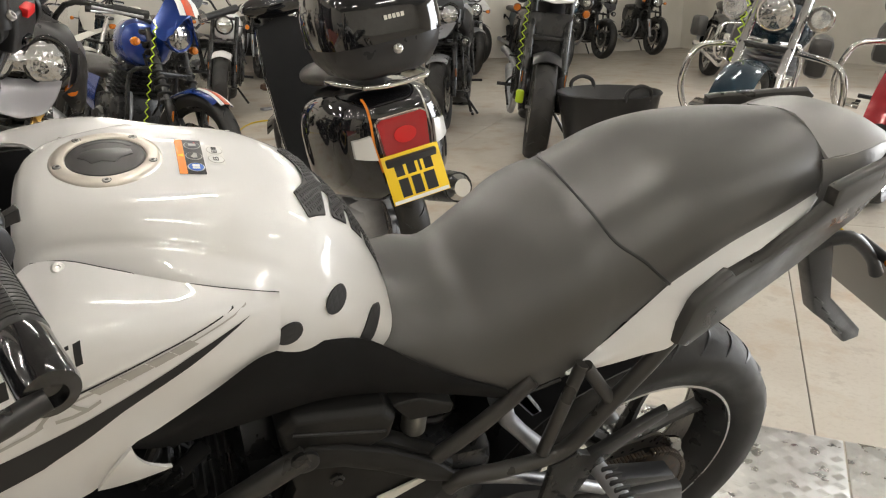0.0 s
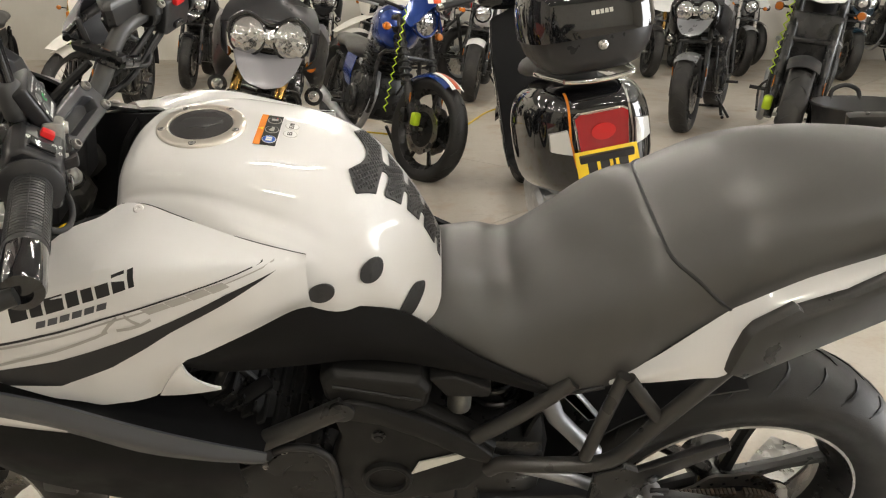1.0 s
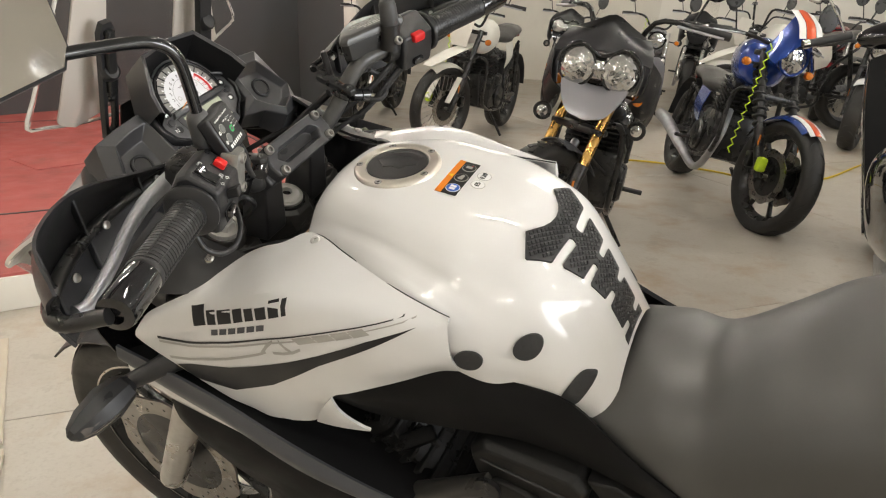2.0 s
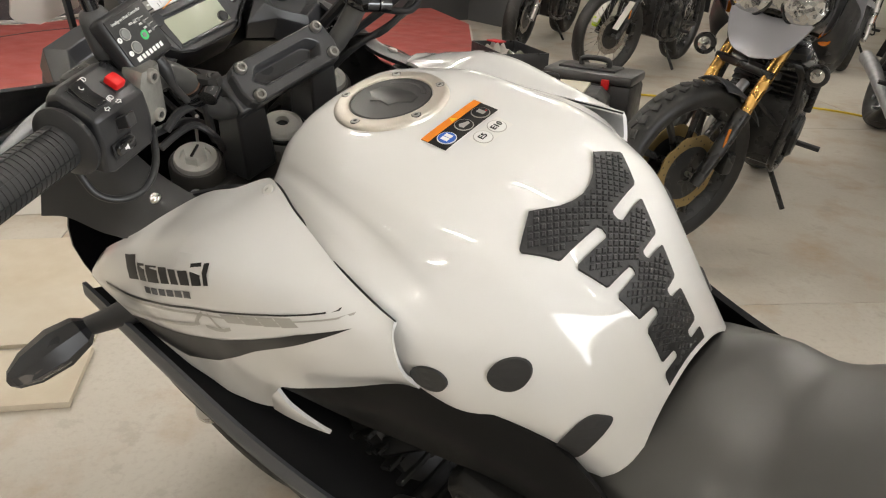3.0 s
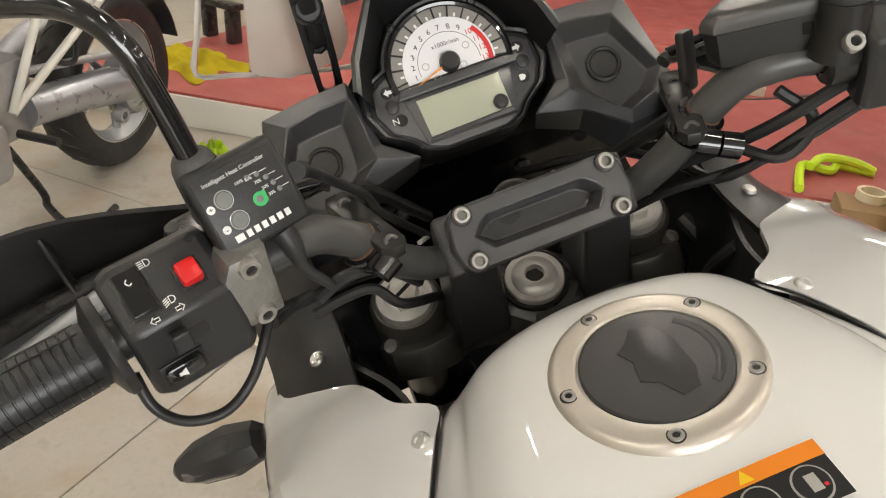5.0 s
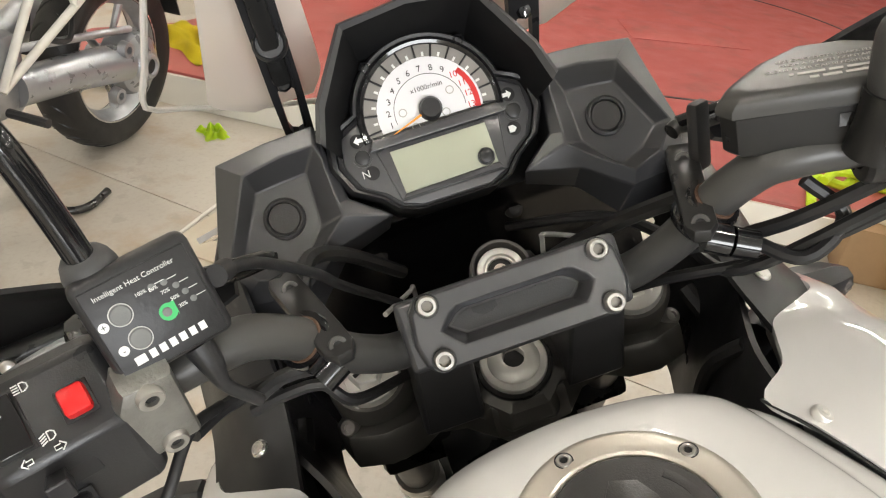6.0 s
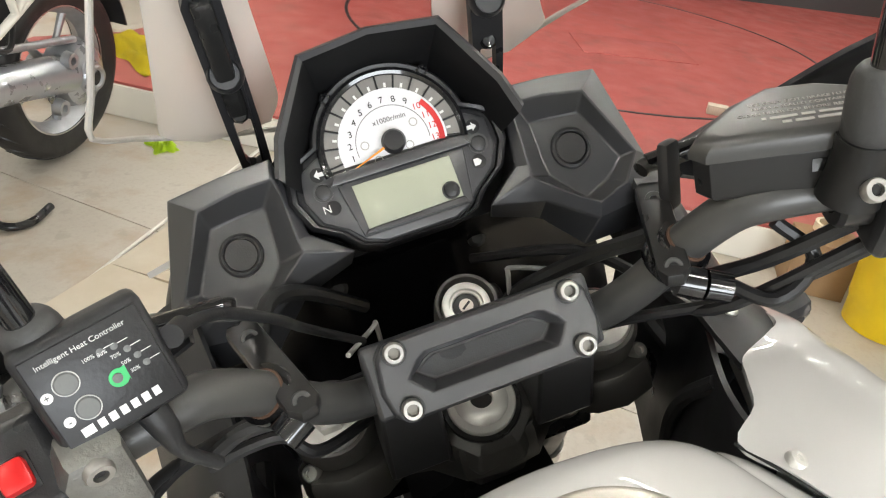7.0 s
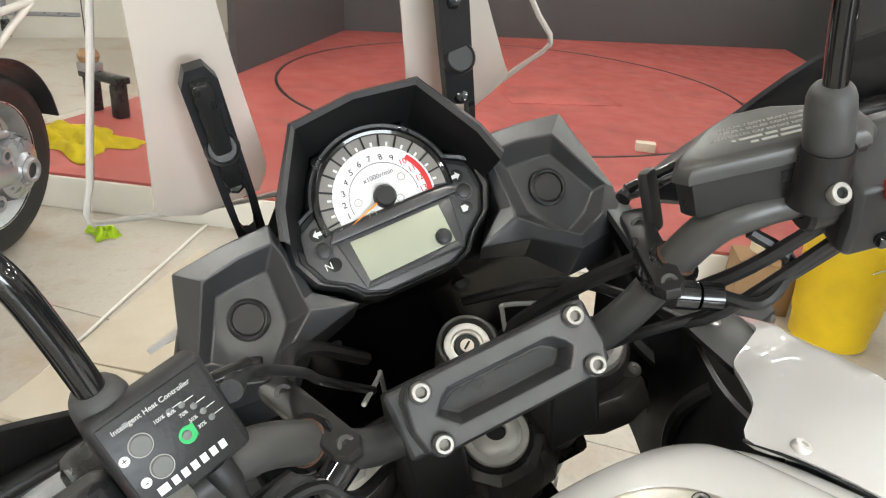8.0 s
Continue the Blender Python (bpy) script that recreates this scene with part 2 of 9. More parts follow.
def concrete(name, base, dark, light, rust, scale=1.0, rough=0.42):
    """Trowelled floor: broad clouding, fine speckle, brown stains and slight polish."""
    m = bpy.data.materials.new(name)
    m.use_nodes = True
    nt = m.node_tree
    n, l = nt.nodes, nt.links
    b = n["Principled BSDF"]
    tc = n.new("ShaderNodeTexCoord")
    prev = None
    col = (*base, 1)
    for other, sc, lo, hi, amount, detail in ((dark, 0.55, 0.42, 0.7, 0.7, 6), (light, 2.2, 0.48, 0.72, 0.6, 8), (rust, 3.2, 0.52, 0.72, 0.85, 10), (dark, 60, 0.5, 0.75, 0.5, 5), (dark, 9.0, 0.60, 0.66, 0.55, 12)):
        t = n.new("ShaderNodeTexNoise")
        t.inputs["Scale"].default_value = sc * scale
        t.inputs["Detail"].default_value = detail
        t.inputs["Roughness"].default_value = 0.6
        l.new(tc.outputs["Object"], t.inputs["Vector"])
        r = n.new("ShaderNodeMapRange")
        r.inputs["From Min"].default_value = lo
        r.inputs["From Max"].default_value = hi
        r.inputs["To Max"].default_value = amount
        l.new(t.outputs["Fac"], r.inputs["Value"])
        mx = n.new("ShaderNodeMix")
        mx.data_type = "RGBA"
        l.new(r.outputs["Result"], mx.inputs["Factor"])
        if prev is None:
            mx.inputs["A"].default_value = col
        else:
            l.new(prev, mx.inputs["A"])
        mx.inputs["B"].default_value = (*other, 1)
        prev = mx.outputs["Result"]
    l.new(prev, b.inputs["Base Color"])
    t = n.new("ShaderNodeTexNoise")
    t.inputs["Scale"].default_value = 4 * scale
    t.inputs["Detail"].default_value = 8
    l.new(tc.outputs["Object"], t.inputs["Vector"])
    r = n.new("ShaderNodeMapRange")
    r.inputs["To Min"].default_value = rough - 0.2
    r.inputs["To Max"].default_value = rough + 0.25
    l.new(t.outputs["Fac"], r.inputs["Value"])
    l.new(r.outputs["Result"], b.inputs["Roughness"])
    f = n.new("ShaderNodeTexNoise")
    f.inputs["Scale"].default_value = 120
    f.inputs["Detail"].default_value = 6
    l.new(tc.outputs["Object"], f.inputs["Vector"])
    bump = n.new("ShaderNodeBump")
    bump.inputs["Strength"].default_value = 0.25
    bump.inputs["Distance"].default_value = 0.002
    l.new(f.outputs["Fac"], bump.inputs["Height"])
    l.new(bump.outputs["Normal"], b.inputs["Normal"])
    return m


FLOOR = concrete("polished_concrete", (0.495, 0.455, 0.392), (0.375, 0.335, 0.278), (0.58, 0.550, 0.49), (0.37, 0.255, 0.15))
REDFLOOR = concrete("red_painted_floor", (0.40, 0.088, 0.075), (0.32, 0.066, 0.058), (0.46, 0.135, 0.115), (0.26, 0.075, 0.062), 1.6, 0.5)

# ---- mesh helpers ----
from mathutils.bvhtree import BVHTree


def part(name, bm, material, parent, label="", angle=38, bevel=0.0):
    """Links a bmesh as one mesh object under a thing or a part."""
    bmesh.ops.recalc_face_normals(bm, faces=bm.faces)
    me = bpy.data.meshes.new(name)
    bm.to_mesh(me)
    bm.free()
    for p in me.polygons:
        p.use_smooth = True
    me.set_sharp_from_angle(angle=radians(angle))
    me.materials.append(material)
    ob = new(name, me)
    if parent is not None:
        ob.parent = parent
    if label:
        tagged(ob, label=label)
    if bevel:
        mod = ob.modifiers.new("bevel", "BEVEL")
        mod.width, mod.segments, mod.limit_method = bevel, 2, "ANGLE"
    return ob


def single(name, bm, material, label, category, m=None, group="", kind="", angle=38, bevel=0.0):
    ob = part(name, bm, material, None, "", angle, bevel)
    if m is not None:
        ob.matrix_world = m
    return tagged(ob, label, category, group, kind)


def thing(name, m, label, category, group=""):
    e = new(name)
    e.empty_display_size = 0.1
    e.matrix_world = m
    return tagged(e, label, category, group)


def cat_rom(pts, steps):
    """Catmull-Rom through points (n x 3), steps samples a span."""
    p = np.array(pts, float)
    if len(p) < 3:
        return np.array([p[0] + (p[-1] - p[0]) * k / steps for k in range(steps + 1)])
    e = np.vstack([2 * p[0] - p[1], p, 2 * p[-1] - p[-2]])
    out = []
    for i in range(1, len(e) - 2):
        a, b, c, d = e[i - 1], e[i], e[i + 1], e[i + 2]
        for k in range(steps):
            t = k / steps
            out.append(0.5 * (2 * b + (c - a) * t + (2 * a - 5 * b + 4 * c - d) * t * t + (3 * b - a - 3 * c + d) * t ** 3))
    out.append(p[-1])
    return np.array(out)


def grid(bm, rows, close=False):
    """Quads between rows of points; returns the rows of vertices."""
    vs = [[bm.verts.new(tuple(p)) for p in r] for r in rows]
    for a, b in zip(vs, vs[1:]):
        n = len(a)
        for i in range(n if close else n - 1):
            j = (i + 1) % n
            try:
                bm.faces.new((a[i], a[j], b[j], b[i]))
            except ValueError:
                pass
    return vs


def smooth_grid(rows, nu=5, nv=4):
    """Rows of control points, splined both ways, as an array."""
    across = [cat_rom(r, nv) for r in rows]
    cols = [cat_rom([r[i] for r in across], nu) for i in range(len(across[0]))]
    return np.array(cols).transpose(1, 0, 2)


def shell(rows, thick=0.004, nu=5, nv=4, smooth=True):
    """A splined sheet with thickness, inwards of its normal."""
    g = smooth_grid(rows, nu, nv) if smooth else np.array(rows, float)
    bm = bmesh.new()
    grid(bm, g)
    bmesh.ops.remove_doubles(bm, verts=bm.verts, dist=1e-5)
    bmesh.ops.recalc_face_normals(bm, faces=bm.faces)
    bmesh.ops.solidify(bm, geom=bm.faces[:], thickness=thick)
    return bm


def loft(rings, cap=True):
    bm = bmesh.new()
    vs = grid(bm, rings, True)
    if cap:
        bm.faces.new(vs[0])
        bm.faces.new(vs[-1])
    return bm


def tube(pts, r, seg=12, steps=5, bm=None, smooth=True, cap=True):
    """A round bar along points; r: one radius or one at each point."""
    bm = bm or bmesh.new()
    p = cat_rom(pts, steps) if smooth and len(pts) > 2 else np.array(pts, float)
    rr = np.interp(np.linspace(0, 1, len(p)), np.linspace(0, 1, len(pts)), [r] * len(pts) if np.isscalar(r) else r)
    rings, side = [], None
    for i in range(len(p)):
        d = p[min(i + 1, len(p) - 1)] - p[max(i - 1, 0)]
        d /= np.linalg.norm(d) + 1e-12
        if side is None:
            side = np.cross(d, (0.3, 0.2, 0.93))
        side = side - d * (side @ d)
        side /= np.linalg.norm(side) + 1e-12
        up = np.cross(d, side)
        rings.append([p[i] + rr[i] * (math.cos(a) * side + math.sin(a) * up) for a in np.linspace(0, 2 * math.pi, seg, False)])
    vs = grid(bm, rings, True)
    if cap:
        bm.faces.new(vs[0])
        bm.faces.new(vs[-1])
    return bm


def lathe(profile, seg=32, m=None, bm=None, cap=True):
    """Turns (radius, height) pairs round z."""
    bm = bm or bmesh.new()
    m = m or Matrix()
    rings = [[m @ Vector((r * math.cos(a), r * math.sin(a), z)) for a in np.linspace(0, 2 * math.pi, seg, False)] for r, z in profile]
    vs = grid(bm, rings, True)
    if cap:
        for ring, (r, z) in ((vs[0], profile[0]), (vs[-1], profile[-1])):
            bm.faces.new(ring)
    return bm


def ring_lathe(profile, seg=48, m=None, bm=None):
    """Turns a closed (radius, height) outline round z: a ring."""
    bm = bm or bmesh.new()
    m = m or Matrix()
    rows = [[m @ Vector((r * math.cos(a), r * math.sin(a), z)) for r, z in profile] for a in np.linspace(0, 2 * math.pi, seg, False)]
    vs = [[bm.verts.new(p) for p in r] for r in rows]
    n = len(profile)
    for i in range(seg):
        a, b = vs[i], vs[(i + 1) % seg]
        for j in range(n):
            bm.faces.new((a[j], a[(j + 1) % n], b[(j + 1) % n], b[j]))
    return bm


def box(sx, sy, sz, bevel=0.0, m=None, bm=None, seg=2):
    """A box about its centre, its edges rounded."""
    b2 = bmesh.new()
    bmesh.ops.create_cube(b2, size=1.0, matrix=Matrix.Diagonal((sx, sy, sz, 1)))
    if bevel:
        bmesh.ops.bevel(b2, geom=b2.edges[:], offset=bevel, segments=seg, affect="EDGES", profile=0.5)
    return join(b2, m, bm)


def join(b2, m=None, bm=None):
    if m is not None:
        bmesh.ops.transform(b2, matrix=m, verts=b2.verts)
    if bm is None:
        return b2
    me = bpy.data.meshes.new("tmp")
    b2.to_mesh(me)
    b2.free()
    bm.from_mesh(me)
    bpy.data.meshes.remove(me)
    return bm


def plate(outline, depth, m=None, bevel=0.0, bm=None, seg=2):
    """An outline in x, y raised by depth along z, its rims rounded."""
    b2 = bmesh.new()
    lo = [b2.verts.new((x, y, 0)) for x, y in outline]
    f = b2.faces.new(lo)
    up = bmesh.ops.extrude_face_region(b2, geom=[f])
    bmesh.ops.translate(b2, verts=[v for v in up["geom"] if isinstance(v, bmesh.types.BMVert)], vec=(0, 0, depth))
    bmesh.ops.recalc_face_normals(b2, faces=b2.faces)
    if bevel:
        rim = [e for e in b2.edges if abs(e.verts[0].co.z - e.verts[1].co.z) < 1e-7]
        bmesh.ops.bevel(b2, geom=rim, offset=bevel, segments=seg, affect="EDGES", profile=0.5)
    return join(b2, m, bm)


def circle_pts(r, n, cx=0, cy=0, a0=0.0, a1=2 * math.pi):
    return [(cx + r * math.cos(a), cy + r * math.sin(a)) for a in np.linspace(a0, a1, n, endpoint=abs(a1 - a0) < 6.28)]


def frame_of(origin, xdir, ydir):
    """A matrix whose x and y run along the two directions."""
    x = Vector(xdir).normalized()
    z = x.cross(Vector(ydir)).normalized()
    y = z.cross(x)
    m = Matrix((x, y, z)).transposed().to_4x4()
    m.translation = origin
    return m


def axis_m(origin, zdir):
    z = Vector(zdir).normalized()
    m = z.to_track_quat("Z", "Y").to_matrix().to_4x4()
    m.translation = origin
    return m


def drape(outline, bvh, place, direction, lift=0.0006, thick=0.0, cell=0.012):
    """Lays a flat outline on a surface: place(a, b) gives a point above it, from which it falls along direction."""
    b2 = bmesh.new()
    f = b2.faces.new([b2.verts.new((x, y, 0)) for x, y in outline])
    xs, ys = [p[0] for p in outline], [p[1] for p in outline]
    for axis, lo, hi in ((0, min(xs), max(xs)), (1, min(ys), max(ys))):
        for k in range(1, int((hi - lo) / cell) + 1):
            co, no = [0, 0, 0], [0, 0, 0]
            co[axis], no[axis] = lo + k * cell, 1
            bmesh.ops.bisect_plane(b2, geom=b2.verts[:] + b2.edges[:] + b2.faces[:], plane_co=co, plane_no=no, dist=1e-6)
    bmesh.ops.triangulate(b2, faces=[f for f in b2.faces if len(f.verts) > 4])
    d = Vector(direction).normalized()
    for v in b2.verts:
        p = Vector(place(v.co.x, v.co.y))
        hit, no, _, _ = bvh.ray_cast(p, d)
        if hit is None:
            hit, no, _, _ = bvh.find_nearest(p)
        if no.dot(d) > 0:
            no = -no
        v.co = hit + no * lift
    bmesh.ops.recalc_face_normals(b2, faces=b2.faces)
    if sum(f.normal.dot(d) * f.calc_area() for f in b2.faces) > 0:
        bmesh.ops.reverse_faces(b2, faces=b2.faces[:])
    if thick:
        top = bmesh.ops.extrude_face_region(b2, geom=b2.faces[:])
        b2.normal_update()
        moved = [v for v in top["geom"] if isinstance(v, bmesh.types.BMVert)]
        side = {v: v.normal.copy() for v in moved}
        for v in moved:
            v.co -= d * thick
    return b2


def bvh_of(ob):
    return BVHTree.FromPolygons([v.co.copy() for v in ob.data.vertices], [tuple(p.vertices) for p in ob.data.polygons])


def text_mesh(body, size, m, align="CENTER", extrude=0.0003):
    """Lettering as a mesh in the built-in font, in the x, y plane of m."""
    cu = bpy.data.curves.new("text", "FONT")
    cu.body, cu.size, cu.extrude, cu.align_x, cu.align_y = body, size, extrude, align, "CENTER"
    cu.resolution_u = 3
    ob = bpy.data.objects.new("text", cu)
    scene.collection.objects.link(ob)
    bpy.context.view_layer.update()
    me = bpy.data.meshes.new_from_object(ob.evaluated_get(bpy.context.evaluated_depsgraph_get()))
    bm = bmesh.new()
    bm.from_mesh(me)
    bmesh.ops.transform(bm, matrix=m, verts=bm.verts)
    bpy.data.objects.remove(ob)
    bpy.data.curves.remove(cu)
    bpy.data.meshes.remove(me)
    return bm


def bars(widths, height, gap, m, thick=0.0003):
    """A row of plain bars in place of writing, centred on m."""
    bm = bmesh.new()
    total = sum(widths) + gap * (len(widths) - 1)
    x = -total / 2
    for w in widths:
        box(w, height, thick, 0, m @ Matrix.Translation((x + w / 2, 0, thick / 2)), bm)
        x += w + gap
    return bm

# ---- the workshop ----
FX, FY = Vector((0.735, -0.678, 0)), Vector((0.678, 0.735, 0))    # directions of the slab joints
bm = bmesh.new()
bmesh.ops.create_grid(bm, x_segments=1, y_segments=1, size=16)
ob = single("floor", bm, mat("dark_joint_filler", (0.14, 0.125, 0.105), 0.8, grain=0.3), "worn trowelled concrete floor with saw-cut joints and brown stains", "floor", pose(0, 0, -0.006), kind="structure")
FLOOR_OB = ob
ceiling_z = 3.6
ob = single("ceiling", box(26, 26, 0.1), CEIL, "grey sheet ceiling of the motorcycle workshop", "ceiling", pose(0, 0, ceiling_z + 0.05), kind="structure")
wall_mat = WALLW
# door opening added out of view to let the fill light in
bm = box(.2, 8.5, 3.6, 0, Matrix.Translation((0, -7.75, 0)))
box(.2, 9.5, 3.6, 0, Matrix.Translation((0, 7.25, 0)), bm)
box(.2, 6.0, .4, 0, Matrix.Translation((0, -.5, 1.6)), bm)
single("wall_south", bm, wall_mat, "off-white painted workshop wall with an added, unseen door opening", "wall", pose(-9.1, 0, 1.8), kind="structure")
single("wall_east", box(24, 0.2, 3.6), wall_mat, "plain off-white painted workshop wall", "wall", pose(0, 8.1, 1.8), kind="structure")
single("wall_west", box(24, 0.2, 3.6), wall_mat, "plain off-white painted workshop wall", "wall", pose(0, -11.1, 1.8), kind="structure")
single("wall_north", box(0.2, 24, 3.6), wall_mat, "plain off-white painted workshop wall", "wall", pose(8.1, 0, 1.8), kind="structure")


def backdrop(a, b, name):
    a, b = Vector(a), Vector(b)
    d = b - a
    m = Matrix.Translation((a + b) / 2) @ Matrix.Rotation(math.atan2(d.y, d.x), 4, "Z") @ Matrix.Translation((0, 0, 1.3))
    single(name, box(d.length, 0.06, 2.6, 0.01), CURTAIN, "dark grey painted partition behind the red platform", "partition", m, kind="structure")


backdrop((7.25, -1.70, 0), (5.95, -6.47, 0), "wall_backdrop")
backdrop((5.95, -6.47, 0), (5.05, -6.25, 0), "wall_backdrop_end")
backdrop((7.25, -1.70, 0), (5.60, -0.45, 0), "wall_backdrop_side")

# red display platform with its turntable
PLATH = 0.142
edge = [(2.22, -1.95), (4.22, 1.13), (4.50, .98), (4.64, .60), (4.95, .30), (5.70, -.28), (7.6, -1.7), (6.3, -6.1), (5.0, -5.3)]
plat = thing("red_platform", pose(0, 0, 0), "low red-painted display platform with off-white edge", "platform")
tagged(plat, kind="structure")
part("riser", plate(edge, PLATH - 0.006, None, 0.004), WALLW, plat, "scuffed off-white edge board")
inner = [(2.24, -1.94), (4.225, 1.11), (4.485, .97), (4.625, .59), (4.94, .285), (5.69, -.295), (7.58, -1.71), (6.3, -6.07), (5.01, -5.28)]
part("deck", plate(inner, 0.012, Matrix.Translation((0, 0, PLATH - 0.006))), REDFLOOR, plat, "red-painted deck")
part("turntable_gap", ring_lathe([(1.553, 0.0), (1.557, 0.004), (1.572, 0.004), (1.576, 0.0)], 96, Matrix.Translation((5.05, -2.2, PLATH + 0.0055))), BLACKP, plat, "dark gap round the turntable")
part("hatch", box(0.72, 0.46, 0.006, 0.002, Matrix.Translation((4.7, -2.35, PLATH + 0.008)) @ Matrix.Rotation(radians(75), 4, "Z")), REDFLOOR, plat, "red hatch plate")

# ---- ceiling lamps ----
def tube_lamp():
    e = thing("tube_lamp", pose(0, 0, 0), "lit LED batten hanging below the ceiling", "lamp", "ceiling battens")
    part("housing", box(.92, .09, .05, .008, Matrix.Translation((0, 0, .045))), WHITEPLAST, e, "white batten housing")
    for hx_ in (-.36, .36):
        part("hanger", tube([(hx_, 0, .06), (hx_, 0, .26)], .004, 6), STEEL, e, "thin hanger")
    part("tube", box(.88, .030, .026, .010, Matrix.Translation((0, 0, .008))), TUBELIGHT, e, "glowing tube")
    return e


first = tube_lamp()
# last three battens are unseen extras, added to brighten the red platform
spots_ = [(x, y) for y in (-7.5, -5.0, -2.6, -0.4, 1.8, 4.2) for x in (-5.5, -2.6, 0.3, 3.2, 6.0)] + [(4.6, -1.5), (4.6, .7), (6.0, -1.5)]
first.matrix_world = pose(*spots_[0], 3.35, 0, 0, 8)
for x, y in spots_[1:]:
    copy_thing(first, pose(x, y, 3.35, 0, 0, 8))

# ---- the white touring motorcycle ----
BIKE = thing("motorcycle", pose(0.0082, -0.1002, 0.0002, -18.465, -1.5625, 0), "white touring motorcycle leaning on its side stand on the concrete", "motorcycle")



# fuel tank: half sections from the middle outwards
TANK = [
    (0.907, [(0, 0.994), (0.037, 0.9895), (0.062, 0.9798), (0.078, 0.965), (0.088, 0.956), (0.095, 0.946), (0.1, 0.932), (0.103, 0.9052), (0.103, 0.8652)]),
    (0.895, [(0, 1.008), (0.042, 1.0035), (0.07, 0.9925), (0.086, 0.978), (0.094, 0.97), (0.102, 0.964), (0.11, 0.951), (0.112, 0.9255), (0.112, 0.8655)]),
    (0.868, [(0, 1.0195), (0.042, 1.018), (0.072, 1.0082), (0.089, 0.994), (0.096, 0.984), (0.104, 0.979), (0.114, 0.971), (0.124, 0.9473), (0.126, 0.8673)]),
    (0.800, [(0, 1.0215), (.045, 1.0210), (.083, 1.0155), (.104, 1.002), (.113, .9925), (.126, .9845), (.139, .9705), (.150, .94), (.150, .865)]),
    (0.735, [(0, 1.017), (.047, 1.0155), (.090, 1.006), (.113, .991), (.124, .9800), (.140, .9725), (.156, .9605), (.165, .915), (.160, .865)]),
    (0.690, [(0, 1.009), (.047, 1.0075), (.092, .997), (.118, .980), (.132, .967), (.147, .957), (.160, .943), (.163, .900), (.156, .862)]),
    (0.650, [(0, .999), (.047, .996), (.089, .982), (.116, .962), (.132, .947), (.145, .930), (.151, .908), (.152, .875), (.147, .845)]),
    (0.610, [(0, .977), (.05, .971), (.085, .958), (.107, .941), (.120, .924), (.127, .906), (.131, .886), (.132, .862), (.129, .828)]),
    (0.570, [(0, .937), (.046, .928), (.075, .911), (.093, .893), (.104, .874), (.111, .857), (.115, .842), (.116, .826), (.116, .808)]),
    (0.540, [(0, .892), (.04, .882), (.063, .868), (.079, .853), (.090, .839), (.097, .827), (.101, .816), (.103, .806), (.104, .794)]),
    (0.520, [(0, .848), (.037, .841), (.055, .833), (.068, .824), (.078, .815), (.085, .808), (.090, .801), (.093, .795), (.095, .788)]),
]


def tank_rows():
    rows = []
    for x, half in TANK:
        rows.append([(x, -y, z) for y, z in half[:0:-1]] + [(x, y, z) for y, z in half])
    return rows


tank = part("fuel_tank", shell(tank_rows(), 0.004, 5, 4), WHITE, BIKE, "glossy white fuel tank", 60)
TANKB = bvh_of(tank)

# filler cap
CAPM = axis_m((0.8182, 0, 1.0205), (0.015, 0, 1))
cap = part("filler_ring", ring_lathe([(.0385, -.010), (.0385, .0026), (.0394, .0036), (.0404, .0038), (.0490, .0035), (.0515, .0028), (.0532, .0008), (.0540, -.0022), (.0540, -.010)], 72, CAPM), RINGALU, tank, "brushed metal filler ring")
part("ring_seal", ring_lathe([(.0538, -.012), (.0538, -.0026), (.0548, -.0030), (.0552, -.012)], 72, CAPM), CARDBLACK, cap, "thin dark seal round the ring")
lid = lathe([(.0378, -.006), (.0378, .0022), (.0366, .0034), (.0250, .0037), (.0001, .0038)], 48, CAPM)
part("filler_lid", lid, LIDP, tank, "dark grey lockable filler lid")
flap = [(-.026, .004), (-.014, .011), (-.009, .021), (.004, .017), (.013, .022), (.019, .012), (.026, .006), (.022, -.008), (.012, -.014), (-.012, -.014), (-.024, -.008)]
part("key_flap", plate([(y * 0.8 - 0.004, -x) for x, y in flap], 0.0016, CAPM @ Matrix.Translation((0, 0, 0.0029)), 0.0005), LIDP, tank, "raised key flap")
part("lid_rib", plate(circle_pts(.033, 14, 0, 0, 2.2, 3.9) + circle_pts(.0285, 14, 0, 0, 3.9, 2.2), 0.0007, CAPM @ Matrix.Translation((0, 0, 0.0031)), 0.0002), LIDP, tank)
for k in range(5):
    a = 2 * math.pi * k / 5
    mm = CAPM @ Matrix.Translation((.0462 * math.cos(a), .0462 * math.sin(a), 0.0034))
    part("ring_screw", ring_lathe([(.0018, .0002), (.0021, .0011), (.0034, .0009), (.0038, 0), (.0018, -.001)], 18, mm), BOLTST, tank)
    part("screw_recess", ring_lathe([(.0038, -.001), (.0038, .0003), (.0045, .0003), (.0045, -.001)], 18, mm), CARDBLACK, tank)
    part("screw_socket", lathe([(.0019, .0004), (.0001, .0003)], 6, mm), CARDBLACK, tank)


def on_tank(a, b):
    return (a, b, 1.3)


def tank_sheet(name, outline, material, lift=0.0006, thick=0.0, label="", cell=0.012):
    """Outline in (x, y), laid on the tank from above."""
    return part(name, drape(outline, TANKB, on_tank, (0, 0, -1), lift, thick, cell), material, tank, label)


